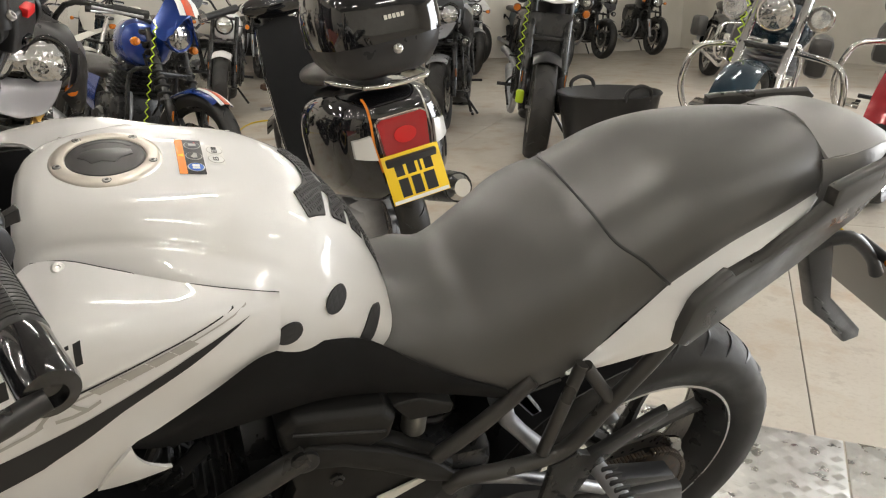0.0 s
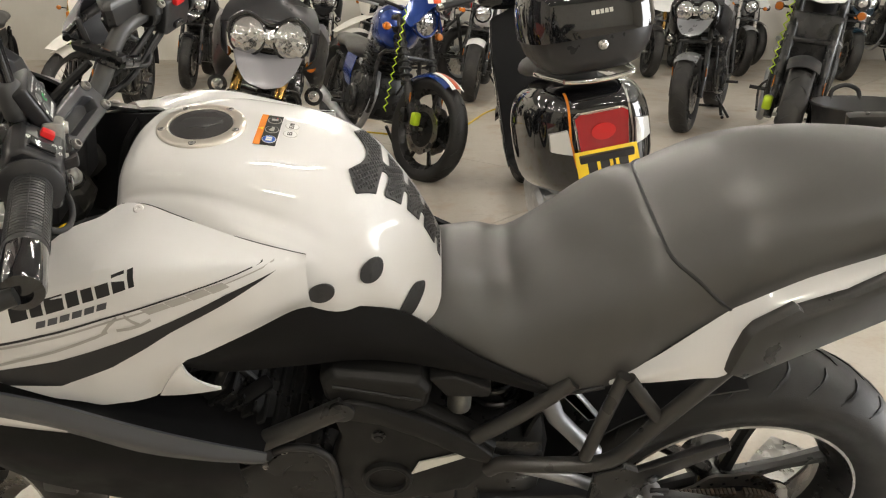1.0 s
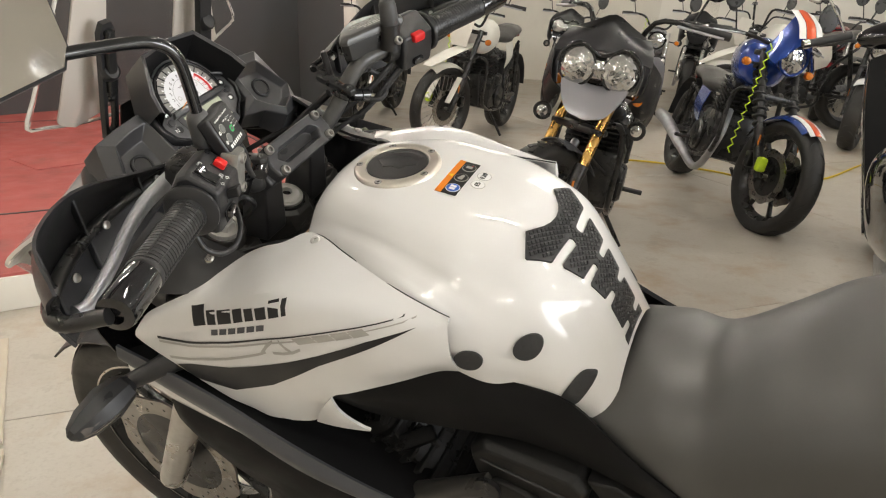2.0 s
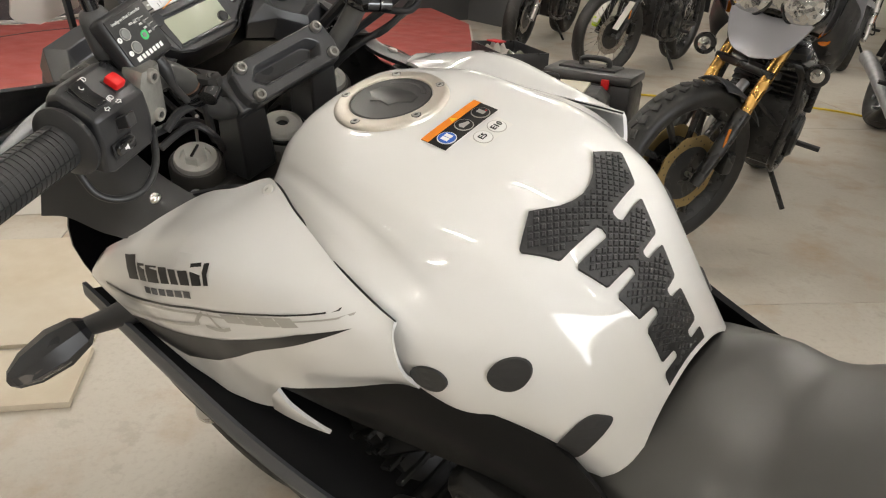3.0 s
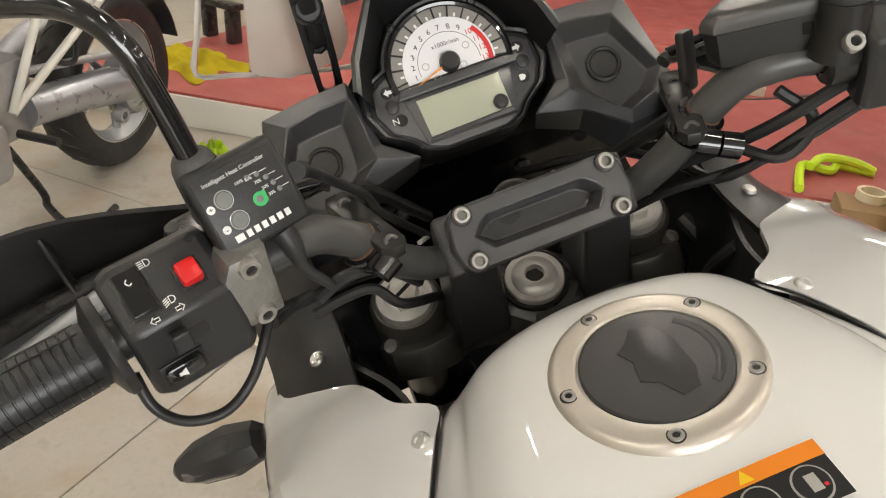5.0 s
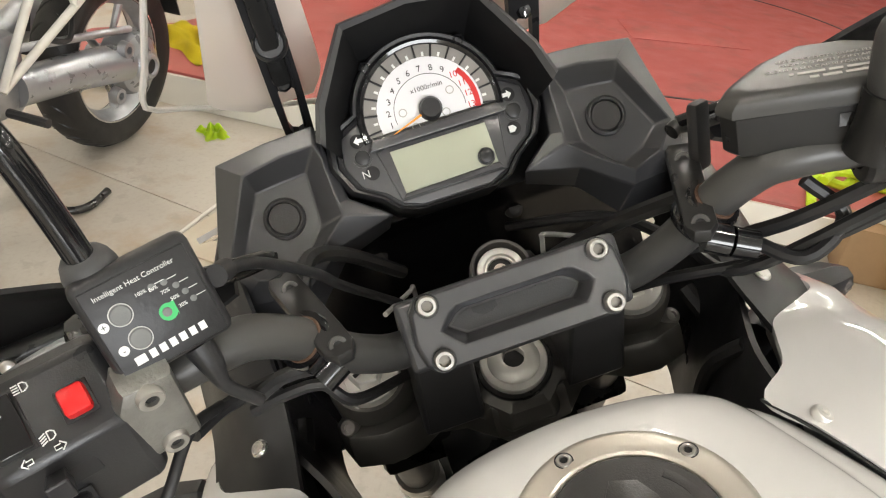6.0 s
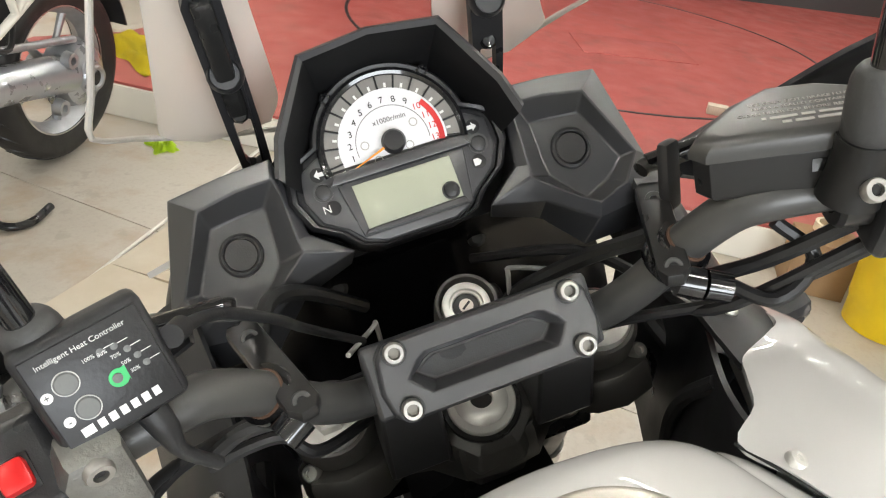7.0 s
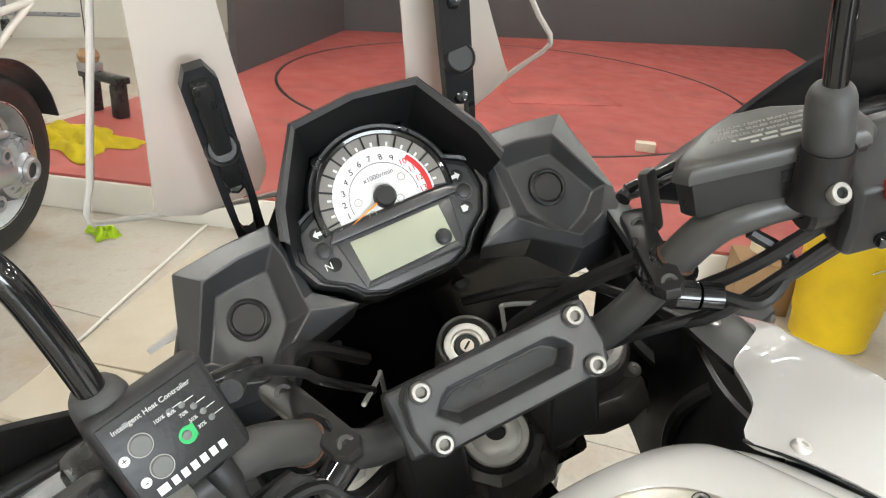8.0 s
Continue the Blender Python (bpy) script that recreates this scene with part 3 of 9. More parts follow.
# tank pad: a spine with five pairs of teeth
def pad_outline():
    left = [(.644, .0465), (.6425, .0500), (.6345, .0738), (.6325, .0745), (.6115, .0575), (.6105, .0555), (.6058, .0118), (.6030, .0092), (.5995, .0095), (.5972, .0125),
            (.6007, .0480), (.5995, .0495), (.5815, .0390), (.5805, .0370), (.5775, .0112), (.5755, .0092), (.5730, .0092), (.5712, .0110), (.5725, .0345), (.5715, .0358), (.5555, .0294), (.5548, .0275),
            (.5525, .0117), (.5508, .0101), (.5488, .0102), (.5474, .0120), (.5480, .0270), (.5470, .0284), (.5325, .0286), (.5316, .0270), (.5303, .0130), (.5290, .0112), (.5277, .0113), (.5265, .0128), (.5274, .0300), (.5262, .0312), (.5222, .0312)]
    right = [(x, -y) for x, y in reversed(left)]
    arc = [(.6376, -.036), (.6310, -.0245), (.6268, -.012), (.6253, 0.0), (.6268, .012), (.6310, .0245), (.6376, .036)]
    def lower(x):
        return x - .0065 * min(1.0, (x - .5222) / .06)
    return [(lower(x), y) for x, y in left + right + arc]


pad_m = mat("black_embossed_tank_pad", (0.030, 0.030, 0.031), 0.42, rough_var=0.06)
nt = pad_m.node_tree
tcn = nt.nodes.new("ShaderNodeTexCoord")
mapn = nt.nodes.new("ShaderNodeMapping")
mapn.inputs["Rotation"].default_value = (0, 0, radians(45))
vor = nt.nodes.new("ShaderNodeTexVoronoi")
vor.inputs["Scale"].default_value = 115
vor.inputs["Randomness"].default_value = 0.0
vor.distance = "CHEBYCHEV"
bmp = nt.nodes.new("ShaderNodeBump")
bmp.inputs["Strength"].default_value = 1.0
bmp.inputs["Distance"].default_value = 0.0005
bmp.invert = True
nt.links.new(tcn.outputs["Object"], mapn.inputs["Vector"])
nt.links.new(mapn.outputs["Vector"], vor.inputs["Vector"])
nt.links.new(vor.outputs["Distance"], bmp.inputs["Height"])
nt.links.new(bmp.outputs["Normal"], nt.nodes["Principled BSDF"].inputs["Normal"])
PADM = pad_m
tank_pad = tank_sheet("tank_pad", pad_outline(), PADM, 0.0004, 0.0022, "black embossed rubber tank pad", 0.010)


def inside(x, y, outline):
    odd = False
    for (x0, y0), (x1, y1) in zip(outline, outline[1:] + outline[:1]):
        if (y0 > y) != (y1 > y) and x < x0 + (y - y0) / (y1 - y0) * (x1 - x0):
            odd = not odd
    return odd


# raised diamonds of the pad, spaced evenly along the slope
def pad_diamonds():
    line = pad_outline()
    xs = np.linspace(.523, .650, 80)
    zs = [TANKB.ray_cast(Vector((x, 0.0, 1.3)), Vector((0, 0, -1)))[0].z for x in xs]
    run = np.concatenate([[0], np.cumsum(np.hypot(np.diff(xs), np.diff(zs)))])
    bm = bmesh.new()
    step_s, step_y = .0034, .0088
    for i in range(int(run[-1] / step_s)):
        for j in range(-10, 11):
            s0, y0 = (i + .5) * step_s, (j + (.5 if i % 2 else 0)) * step_y
            base = [(np.interp(s0 + ds * step_s * .80, run, xs), y0 + dy * step_y * .42) for ds, dy in ((1, 0), (0, 1), (-1, 0), (0, -1))]
            if not all(inside(x + ex, y + ey, line) for x, y in base for ex, ey in ((0, .0012), (0, -.0012), (.0005, 0), (-.0005, 0))):
                continue
            cx, cy = sum(b[0] for b in base) / 4, sum(b[1] for b in base) / 4
            rings = []
            for k, up in ((1.0, .0), (.70, .0011)):
                ring = []
                for x, y in base:
                    h, no, _, _ = TANKB.ray_cast(Vector((cx + (x - cx) * k, cy + (y - cy) * k, 1.3)), Vector((0, 0, -1)))
                    no = no if no.z > 0 else -no
                    ring.append(bm.verts.new(h + no * (.0003 + up) + Vector((0, 0, .0022))))
                rings.append(ring)
            bm.faces.new(rings[1])
            for k in range(4):
                bm.faces.new((rings[0][k], rings[0][(k + 1) % 4], rings[1][(k + 1) % 4], rings[1][k]))
    return bm


tagged(part("embossing", pad_diamonds(), PADM, tank_pad, "small raised rubber diamonds", 10), kind="stuff")

# warning label and fuel-grade sticker
def rect(x0, x1, y0, y1):
    return [(x0, y0), (x1, y0), (x1, y1), (x0, y1)]


tank_sheet("warning_label", rect(.7235, .7515, -.0365, .0375), WHITEP, 0.0004, 0, "black and orange warning label with three round symbols")
tank_sheet("label_field", rect(.7243, .7507, -.0357, .0367), CARDBLACK, 0.0008)
tank_sheet("label_band", rect(.7428, .7507, -.0357, .0367), ORANGE, 0.0012)
tank_sheet("label_triangle", [(.7440, .0035), (.7440, -.0035), (.7500, 0)], PLATEY, 0.0016)
for yy, ring_m, fill in ((.0235, WHITEP, BLUEP), (.0005, GREYPRINT, CARDBLACK), (-.0225, GREYPRINT, CARDBLACK)):
    tank_sheet("label_ring", circle_pts(.0085, 24, .7335, yy), ring_m, 0.0012)
    tank_sheet("label_disc", circle_pts(.0076, 24, .7335, yy), fill, 0.0016)
tank_sheet("label_book", rect(.7300, .7372, .0190, .0232), WHITEP, 0.0020)
tank_sheet("label_book", rect(.7300, .7372, .0238, .0280), WHITEP, 0.0020)
tank_sheet("label_rider", [(.7305, .005), (.7305, -.004), (.7335, -.0052), (.7350, -.001), (.7372, .003), (.7345, .0058)], GREYPRINT, 0.0020)
tank_sheet("label_pump", rect(.7295, .7372, -.0255, -.0205), GREYPRINT, 0.0020)
tank_sheet("label_pump", rect(.7302, .7318, -.0280, -.0262), REDP, 0.0020)
tank_sheet("fuel_sticker", rect(.7025, .7195, -.0270, .0130), mat("clear_sticker_film", (0.74, 0.73, 0.70), 0.3), 0.0003, 0, "clear sticker with two fuel-grade rings")
for yy in (.0035, -.0155):
    tank_sheet("grade_ring", circle_pts(.0085, 26, .7112, yy), GREYPRINT, 0.0006)
    tank_sheet("grade_disc", circle_pts(.0077, 26, .7112, yy), WHITEP, 0.0009)
for txt_, yy in (("E5", .0035), ("E10", -.0155)):
    part("grade_text", text_mesh(txt_, 0.0082, frame_of((.7112, yy, 1.0135 + 0.0012), (0.0, -1, 0), (1, 0, 0.13))), CARDBLACK, tank, "dark lettering")


def on_tank_side(s):
    return lambda a, b: (a, s * 0.5, b)


def side_sheet(name, outline, s, material, lift, thick, label=""):
    """Outline in (x, z), laid on the tank from the side."""
    return part(name, drape(outline, TANKB, on_tank_side(s), (0, -s, 0), lift, thick, 0.01), material, tank, label)


def oval(cx, cz, rx, rz, tilt, n=26, power=2.0):
    out = []
    for a in np.linspace(0, 2 * math.pi, n, False):
        u = rx * math.copysign(abs(math.cos(a)) ** (2 / power), math.cos(a))
        v = rz * math.copysign(abs(math.sin(a)) ** (2 / power), math.sin(a))
        out.append((cx + u * math.cos(tilt) - v * math.sin(tilt), cz + u * math.sin(tilt) + v * math.cos(tilt)))
    return out


for s in (1, -1):
    side_sheet("knee_disc", oval(.607, .9015, .0135, .0150, 0), s, PADM, 0.0004, 0.0025, "round black rubber knee grip")
    side_sheet("knee_disc", oval(.664, .8915, .0150, .0140, 0), s, PADM, 0.0004, 0.0025, "round black rubber knee grip")
    side_sheet("knee_oval", oval(.558, .838, .0200, .0108, 2.10, 28, 3.6), s, PADM, 0.0004, 0.0025, "oval black rubber knee grip")

# seat
SEAT = [
    (0.575, [(0, .790), (.03, .790), (.055, .788), (.075, .786), (.092, .780), (.098, .770)]),
    (0.552, [(0, .808), (.035, .806), (.065, .803), (.088, .798), (.106, .790), (.112, .775)]),
    (0.520, [(0, .842), (.035, .838), (.070, .828), (.097, .812), (.114, .794), (.119, .772)]),
    (0.470, [(0, .847), (.05, .843), (.092, .826), (.117, .800), (.130, .775), (.131, .752)]),
    (0.420, [(0, .852), (.055, .842), (.098, .818), (.127, .785), (.142, .755), (.143, .735)]),
    (0.360, [(0, .897), (.060, .884), (.109, .853), (.140, .812), (.153, .765), (.152, .716)]),
    (0.305, [(0, .922), (.07, .913), (.122, .886), (.150, .850), (.160, .795), (.158, .735)]),
    (0.268, [(0, .940), (.07, .931), (.119, .908), (.148, .872), (.159, .825), (.157, .768)]),
    (0.245, [(0, .945), (.07, .937), (.119, .912), (.147, .878), (.156, .838), (.153, .792)]),
    (0.206, [(0, .970), (.07, .961), (.120, .934), (.145, .898), (.153, .865), (.150, .832)]),
    (0.150, [(0, .998), (.07, .990), (.118, .964), (.142, .931), (.149, .900), (.146, .870)]),
    (0.080, [(0, 1.013), (.065, 1.007), (.110, .986), (.131, .956), (.138, .930), (.135, .902)]),
    (0.000, [(0, 1.018), (.06, 1.012), (.101, .993), (.118, .966), (.123, .945), (.120, .926)]),
    (-0.07, [(0, 1.014), (.05, 1.008), (.084, .992), (.099, .970), (.103, .952), (.100, .934)]),
    (-0.125, [(0, 1.000), (.04, .995), (.066, .980), (.080, .962), (.083, .950), (.080, .938)]),
    (-0.160, [(0, .966), (.03, .963), (.05, .957), (.060, .950), (.063, .945), (.06, .938)]),
]
def pocket(x):
    """How far the rider's hollow sinks below the first outline."""
    return float(np.interp(x, (.150, .245, .305, .360, .420, .470, .520, .552, .575), (0, .008, .015, .018, .016, .015, .011, .004, 0)))


SEAT = [(x, [(y, z - (pocket(x) - float(np.interp(x, (-.16, -.125, -.07, 0, .08, .15, .206, .245), (.018, .014, .004, -.006, -.013, -.014, -.009, 0)))) * max(0.0, 1 - (y / .135) ** 2)) for y, z in half]) for x, half in SEAT]
seat_rows = [[(x, -y, z) for y, z in half[:0:-1]] + [(x, y, z) for y, z in half] for x, half in SEAT]
seat = part("seat", shell(seat_rows, 0.02, 5, 4), VINYL, BIKE, "stepped black vinyl dual seat", 70)
SEATB = bvh_of(seat)
# seam across the step, with its raised welt, and the lower piping
seam = []
half_seam = [(.150, .866, .168), (.147, .880, .188), (.136, .902, .216), (.117, .924, .243), (.07, .940, .253)]
for y, z, x in half_seam + [(0, .948, .256)] + [(-y, z, x) for y, z, x in reversed(half_seam)]:
    d_ = Vector((0.0, -y, .80 - z)).normalized()
    h, no, _, _ = SEATB.ray_cast(Vector((x, y * 1.6, .80 + (z - .80) * 1.6)), d_)
    if h:
        seam.append(tuple(h + no * -0.0005 if no.dot(d_) > 0 else h - no * 0.0005))
part("seat_seam", tube(seam, 0.0026, 8, 5), RUBBER, seat, "dark welt between rider and pillion seat")

for s in (1, -1):
    hem = [(x, s * (half[-1][0] + .0015), half[-1][1] + .002) for x, half in SEAT[1:7]]
    part("seat_hem", tube(hem, .0032, 8, 5), CARDBLACK, seat, "dark lower hem")

# white side panel beside the tank, with its crease and rear spike
PANEL = [
    (0.676, [(.168, .957), (.173, .946), (.175, .926), (.172, .900), (.160, .873)]),
    (0.700, [(.164, .960), (.183, .948), (.186, .925), (.182, .895), (.164, .868)]),
    (0.745, [(.154, .966), (.188, .957), (.200, .922), (.197, .885), (.181, .851)]),
    (0.800, [(.137, .975), (.197, .965), (.209, .922), (.206, .875), (.198, .830)]),
    (0.826, [(.129, .980), (.201, .968), (.213, .920), (.210, .870), (.204, .819)]),
    (0.860, [(.115, .983), (.205, .968), (.218, .912), (.214, .845), (.198, .763)]),
    (0.890, [(.106, .977), (.209, .963), (.221, .905), (.216, .838), (.204, .753)]),
    (0.908, [(.1290, .9745), (.2125, .956), (.224, .900), (.218, .834), (.2075, .753)]),
    (0.930, [(.1405, .971), (.216, .949), (.227, .895), (.220, .830), (.211, .753)]),
    (0.950, [(.1530, .963), (.218, .942), (.229, .891), (.222, .833), (.214, .762)]),
    (0.966, [(.182, .955), (.220, .937), (.230, .888), (.224, .836), (.217, .769)]),
    (0.985, [(.203, .943), (.223, .930), (.232, .885), (.226, .840), (.220, .778)]),
    (1.040, [(.214, .912), (.226, .903), (.232, .876), (.230, .850), (.227, .815)]),
    (1.085, [(.213, .882), (.226, .872), (.230, .862), (.231, .853), (.230, .842)]),
    (1.100, [(.226, .862), (.228, .860), (.229, .858), (.230, .856), (.230, .853)]),
]
PANELB = {}
panels = {}
for s in (1, -1):
    rows = [[(x, s * y, z) for y, z in half] for x, half in PANEL]
    ob = part("side_panel", shell(rows, 0.004, 4, 4), WHITE, BIKE, "glossy white side panel with grey and black stripes", 30)
    spike = [[(.826, s * .2030, .8200), (.838, s * .2045, .8050), (.851, s * .2010, .7830), (.863, s * .1975, .7605)],
             [(.8225, s * .2005, .8010), (.830, s * .2010, .7915), (.838, s * .1990, .7760), (.846, s * .1960, .7595)],
             [(.8150, s * .1955, .7830), (.8180, s * .1955, .7770), (.8215, s * .1945, .7685), (.825, s * .1930, .7590)],
             [(.8010, s * .1895, .7670), (.8020, s * .1893, .7650), (.8030, s * .1890, .7620), (.804, s * .1885, .7588)],
             [(.7925, s * .1860, .7605), (.7925, s * .1860, .7600), (.7925, s * .1860, .7594), (.7925, s * .1860, .7588)]]
    part("spike", shell(spike, 0.004, 4, 4), WHITE, ob, "white pointed rear lip")
    PANELB[s], panels[s] = bvh_of(ob), ob
    # thin black strip paints the shaded gap between panel and tank
    edge_ = [(x, s * (half[0][0] - .0016), half[0][1] - .0012) for x, half in PANEL[:7]]
    part("panel_seal", tube(edge_, .0010, 8, 4), CARDBLACK, ob, "black strip for the shade in the gap along the tank")
    mm = axis_m((.866, s * .121, .979), (-0.15, s * 0.5, 0.85))
    part("panel_screw", lathe([(.0062, -.001), (.0062, .0012), (.0048, .0030), (.0022, .0032), (.0021, .0014), (.0001, .0014)], 18, mm @ Matrix.Translation((0, 0, 0.002))), BRIGHTALU, ob, "button-head screw")


def panel_sheet(name, outline, s, material, lift=0.0005, label=""):
    return part(name, drape(outline, PANELB[s], lambda a, b: (a, s * 0.5, b), (0, -s, 0), lift, 0, 0.012), material, panels[s], label)


def stripe(a, b, w0, w1, n=10, bow=0.0):
    """A tapering band in (x, z) from a to b, bowed downwards."""
    up, lo = [], []
    for k in range(n + 1):
        t = k / n
        x, z = a[0] + (b[0] - a[0]) * t, a[1] + (b[1] - a[1]) * t - bow * 4 * t * (1 - t)
        w = w0 + (w1 - w0) * t
        up.append((x, z + w / 2))
        lo.append((x, z - w / 2))
    return up + lo[::-1]

# stripes and plain bars in place of the maker's lettering
def band(line, w0, w1):
    """A ribbon along a line of (x, z), w0 high at its front end and w1 at its rear end."""
    n_ = len(line) - 1
    half = [(w0 + (w1 - w0) * k / n_) / 2 for k in range(n_ + 1)]
    return [(x, z + h_) for (x, z), h_ in zip(line, half)] + [(x, z - h_) for (x, z), h_ in reversed(list(zip(line, half)))]


THIN = [(1.055, .868), (1.002, .876), (.940, .8915), (.895, .9045), (.848, .9186), (.787, .938), (.721, .9565)]
for s in (1, -1):
    panel_sheet("black_flash", [(1.045, .822), (1.019, .8304), (.956, .842), (.889, .8656), (.824, .894), (.760, .927), (.706, .9485), (.7615, .9155), (.8276, .8757), (.8997, .8252), (.9637, .7963), (1.02, .802)], s, DARKPRINT, 0.0005, "black flash")
    panel_sheet("thin_stripe", band(THIN, .0044, .0012), s, DARKPRINT)
    panel_sheet("grey_stripe", band([(x, z - .0065) for x, z in THIN[:-1]] + [(.709, .9555)], .0046, .0012), s, GREYPRINT)
    panel_sheet("grey_stripe", band([(1.05, .834), (1.0155, .840), (.955, .859), (.903, .880), (.890, .8865)], .0050, .0040), s, GREYPRINT, 0.0007)
    panel_sheet("grey_stripe", band([(.896, .884), (.886, .897), (.876, .9065)], .0065, .0050), s, GREYPRINT, 0.0009)
    panel_sheet("grey_stripe", band([(.880, .8880), (.866, .8900), (.853, .8945), (.842, .9010)], .0045, .0045), s, GREYPRINT, 0.0007)
    panel_sheet("grey_stripe", band([(.868, .9085), (.861, .900), (.853, .8945)], .0060, .0050), s, GREYPRINT, 0.0009)
    for x0, x1 in ((.842, .822), (.817, .799), (.794, .778), (.773, .759)):
        z0, z1 = (.9205 - (x - .848) * .31 for x in (x0, x1))
        panel_sheet("grey_block", [(x0, z0 - .014), (x1 - .004, z1 - .012), (x1 + .004, z1 - .0055), (x0 + .008, z0 - .0065)], s, GREYPRINT, 0.0007)
    widths = (.019, .014, .020, .013, .012, .014, .013, .006)
    x = .983 if s > 0 else .851
    for k, w in enumerate(widths):
        hgt = (.0255 if k in (0, 6, 7) else .019) - (.0008 if k < 6 else .0010) * k
        x0, x1 = (x, x - w) if s > 0 else (x, x + w)
        z0, z1 = (.906 + (.982 - q) * .315 for q in (x0, x1))
        panel_sheet("lettering_bar", [(x0, z0), (x1, z1), (x1, z1 + hgt), (x0, z0 + hgt)], s, DARKPRINT, 0.0006)
        x = x1 - .0032 * s
    for k in range(6):
        x0 = .960 - .0132 * k
        z0 = .8972 + (.962 - x0) * 0.30
        panel_sheet("lettering_bar", [(x0, z0), (x0 - .0105, z0 + .003), (x0 - .0135, z0 + .0125), (x0 - .003, z0 + .0095)], s, GREYMET, 0.0006)

# black frame cover under tank and seat front
for s in (1, -1):
    rows = [[(.826, s * .196, .822), (.830, s * .192, .812), (.826, s * .186, .803)],
            [(.780, s * .180, .842), (.785, s * .182, .812), (.790, s * .168, .775)],
            [(.690, s * .153, .876), (.692, s * .160, .825), (.700, s * .150, .768)],
            [(.620, s * .130, .850), (.620, s * .141, .808), (.622, s * .136, .765)],
            [(.560, s * .116, .822), (.555, s * .130, .785), (.550, s * .130, .750)],
            [(.480, s * .131, .770), (.470, s * .138, .755), (.465, s * .138, .735)],
            [(.380, s * .148, .728), (.375, s * .150, .722), (.372, s * .149, .712)]]
    part("frame_cover", shell(rows, 0.006, 5, 5), COVERP, BIKE, "matt black frame cover below the tank")

# white tail panel and dark grab handle
for s in (1, -1):
    rows = []
    for x, (yu, zu), (yl, zl) in ((.300, (.158, .7445), (.159, .7430)), (.255, (.160, .780), (.172, .760)), (.205, (.158, .832), (.186, .784)), (.172, (.154, .862), (.193, .799)),
                                  (.148, (.151, .876), (.186, .836)), (.100, (.144, .899), (.173, .872)), (.030, (.129, .922), (.155, .906)), (-.05, (.107, .938), (.126, .929)), (-.112, (.078, .944), (.088, .940))):
        rows.append([(x, s * (yu - .004), zu + .004), (x, s * (yu + yl) / 2 + s * .006, (zu + zl) / 2 + .004), (x, s * yl, zl)])
    part("tail_panel", shell(rows, 0.004, 4, 5), WHITE, BIKE, "white tail panel below the seat", 50)
    out = [(.150, .792), (.176, .806), (.167, .865), (.158, .880), (.112, .904), (.104, .898), (.040, .911), (-.020, .937), (-.066, .9605), (-.060, .986), (-.075, .990), (-.171, 1.003), (-.232, 1.010), (-.246, 1.000), (-.238, .985), (-.205, .965), (-.176, .945), (-.155, .921), (-.045, .867), (.0625, .826)]
    gh = part("grab_handle", plate(out, .020, frame_of((0, s * (.18 - .22 * .12) + .010, 0), (1, .22 * s, 0), (0, 0, 1)), .006), TUBEP, BIKE, "charcoal grab handle")
    # black tube puts the shade between handle and tail panel into colour
    part("handle_gap", tube([(.160, s * .180, .835), (.090, s * .164, .888), (.030, s * .152, .900), (-.060, s * .132, .930)], .006, 8, 4), CARDBLACK, gh, "black tube for the shaded gap above the handle")
    cov = [[(-.085, s * .088, .995), (-.090, s * .100, .960), (-.085, s * .104, .905)], [(-.130, s * .092, 1.003), (-.135, s * .104, .965), (-.125, s * .106, .912)], [(-.185, s * .080, 1.008), (-.190, s * .090, .980), (-.180, s * .090, .935)], [(-.260, s * .045, 1.000), (-.265, s * .050, .985), (-.255, s * .050, .960)]]
    part("tail_side", shell(cov, .004, 4, 4), TAILG, BIKE, "silver-grey tail side cover", 40)
part("tail_top", shell([[(-.095, -.086, .997), (-.100, 0, 1.022), (-.095, .086, .997)], [(-.16, -.088, 1.006), (-.165, 0, 1.026), (-.16, .088, 1.006)], [(-.215, -.070, 1.007), (-.225, 0, 1.016), (-.215, .070, 1.007)], [(-.285, -.040, .985), (-.300, 0, .985), (-.285, .040, .985)]], 0.006, 4, 4), TAILG, BIKE, "silver-grey tail cover", 40)
hang = [(-.185, .800), (-.235, .815), (-.300, .690), (-.430, .590), (-.440, .568), (-.405, .560), (-.375, .590), (-.280, .655)]
hgp = part("plate_hanger", plate(hang, 0.035, frame_of((0, .065, 0), (1, 0, 0), (0, 0, 1)), 0.006), BLACKP, BIKE, "black number plate hanger")
for k in range(4):
    part("hanger_rib", box(.035, .037, .004, .001, Matrix.Translation((-.270 - .032 * k, .0475, .690 - .030 * k)) @ Matrix.Rotation(radians(-35), 4, "Y")), CARDBLACK, hgp)
part("hanger_arm", tube([(-.22, .04, .80), (-.27, .06, .82), (-.33, .07, .78), (-.36, .075, .745)], [.012, .012, .010, .012], 10, 4), BLACKP, hgp)
for s in (1, -1):
    part("rear_indicator_stalk", tube([(-.34, s * .03, .79), (-.345, s * .10, .785)], .009, 10), BLACKP, BIKE)
    part("rear_indicator", lathe([(.001, -.045), (.012, -.035), (.021, 0), (.019, .028), (.010, .036), (.001, .038)], 18, axis_m((-.345, s * .13, .785), (0, s, 0)) @ Matrix.Diagonal((1.0, 0.75, 1, 1))), AMBER, BIKE, "amber rear indicator")
pl = part("number_plate", plate([(-.11, -.085), (.11, -.085), (.11, .085), (-.11, .085)], .003, frame_of((-.455, .0, .668), (0, -1, 0), (.60, 0, 1)), .001), PLATEY, BIKE, "yellow rear number plate")
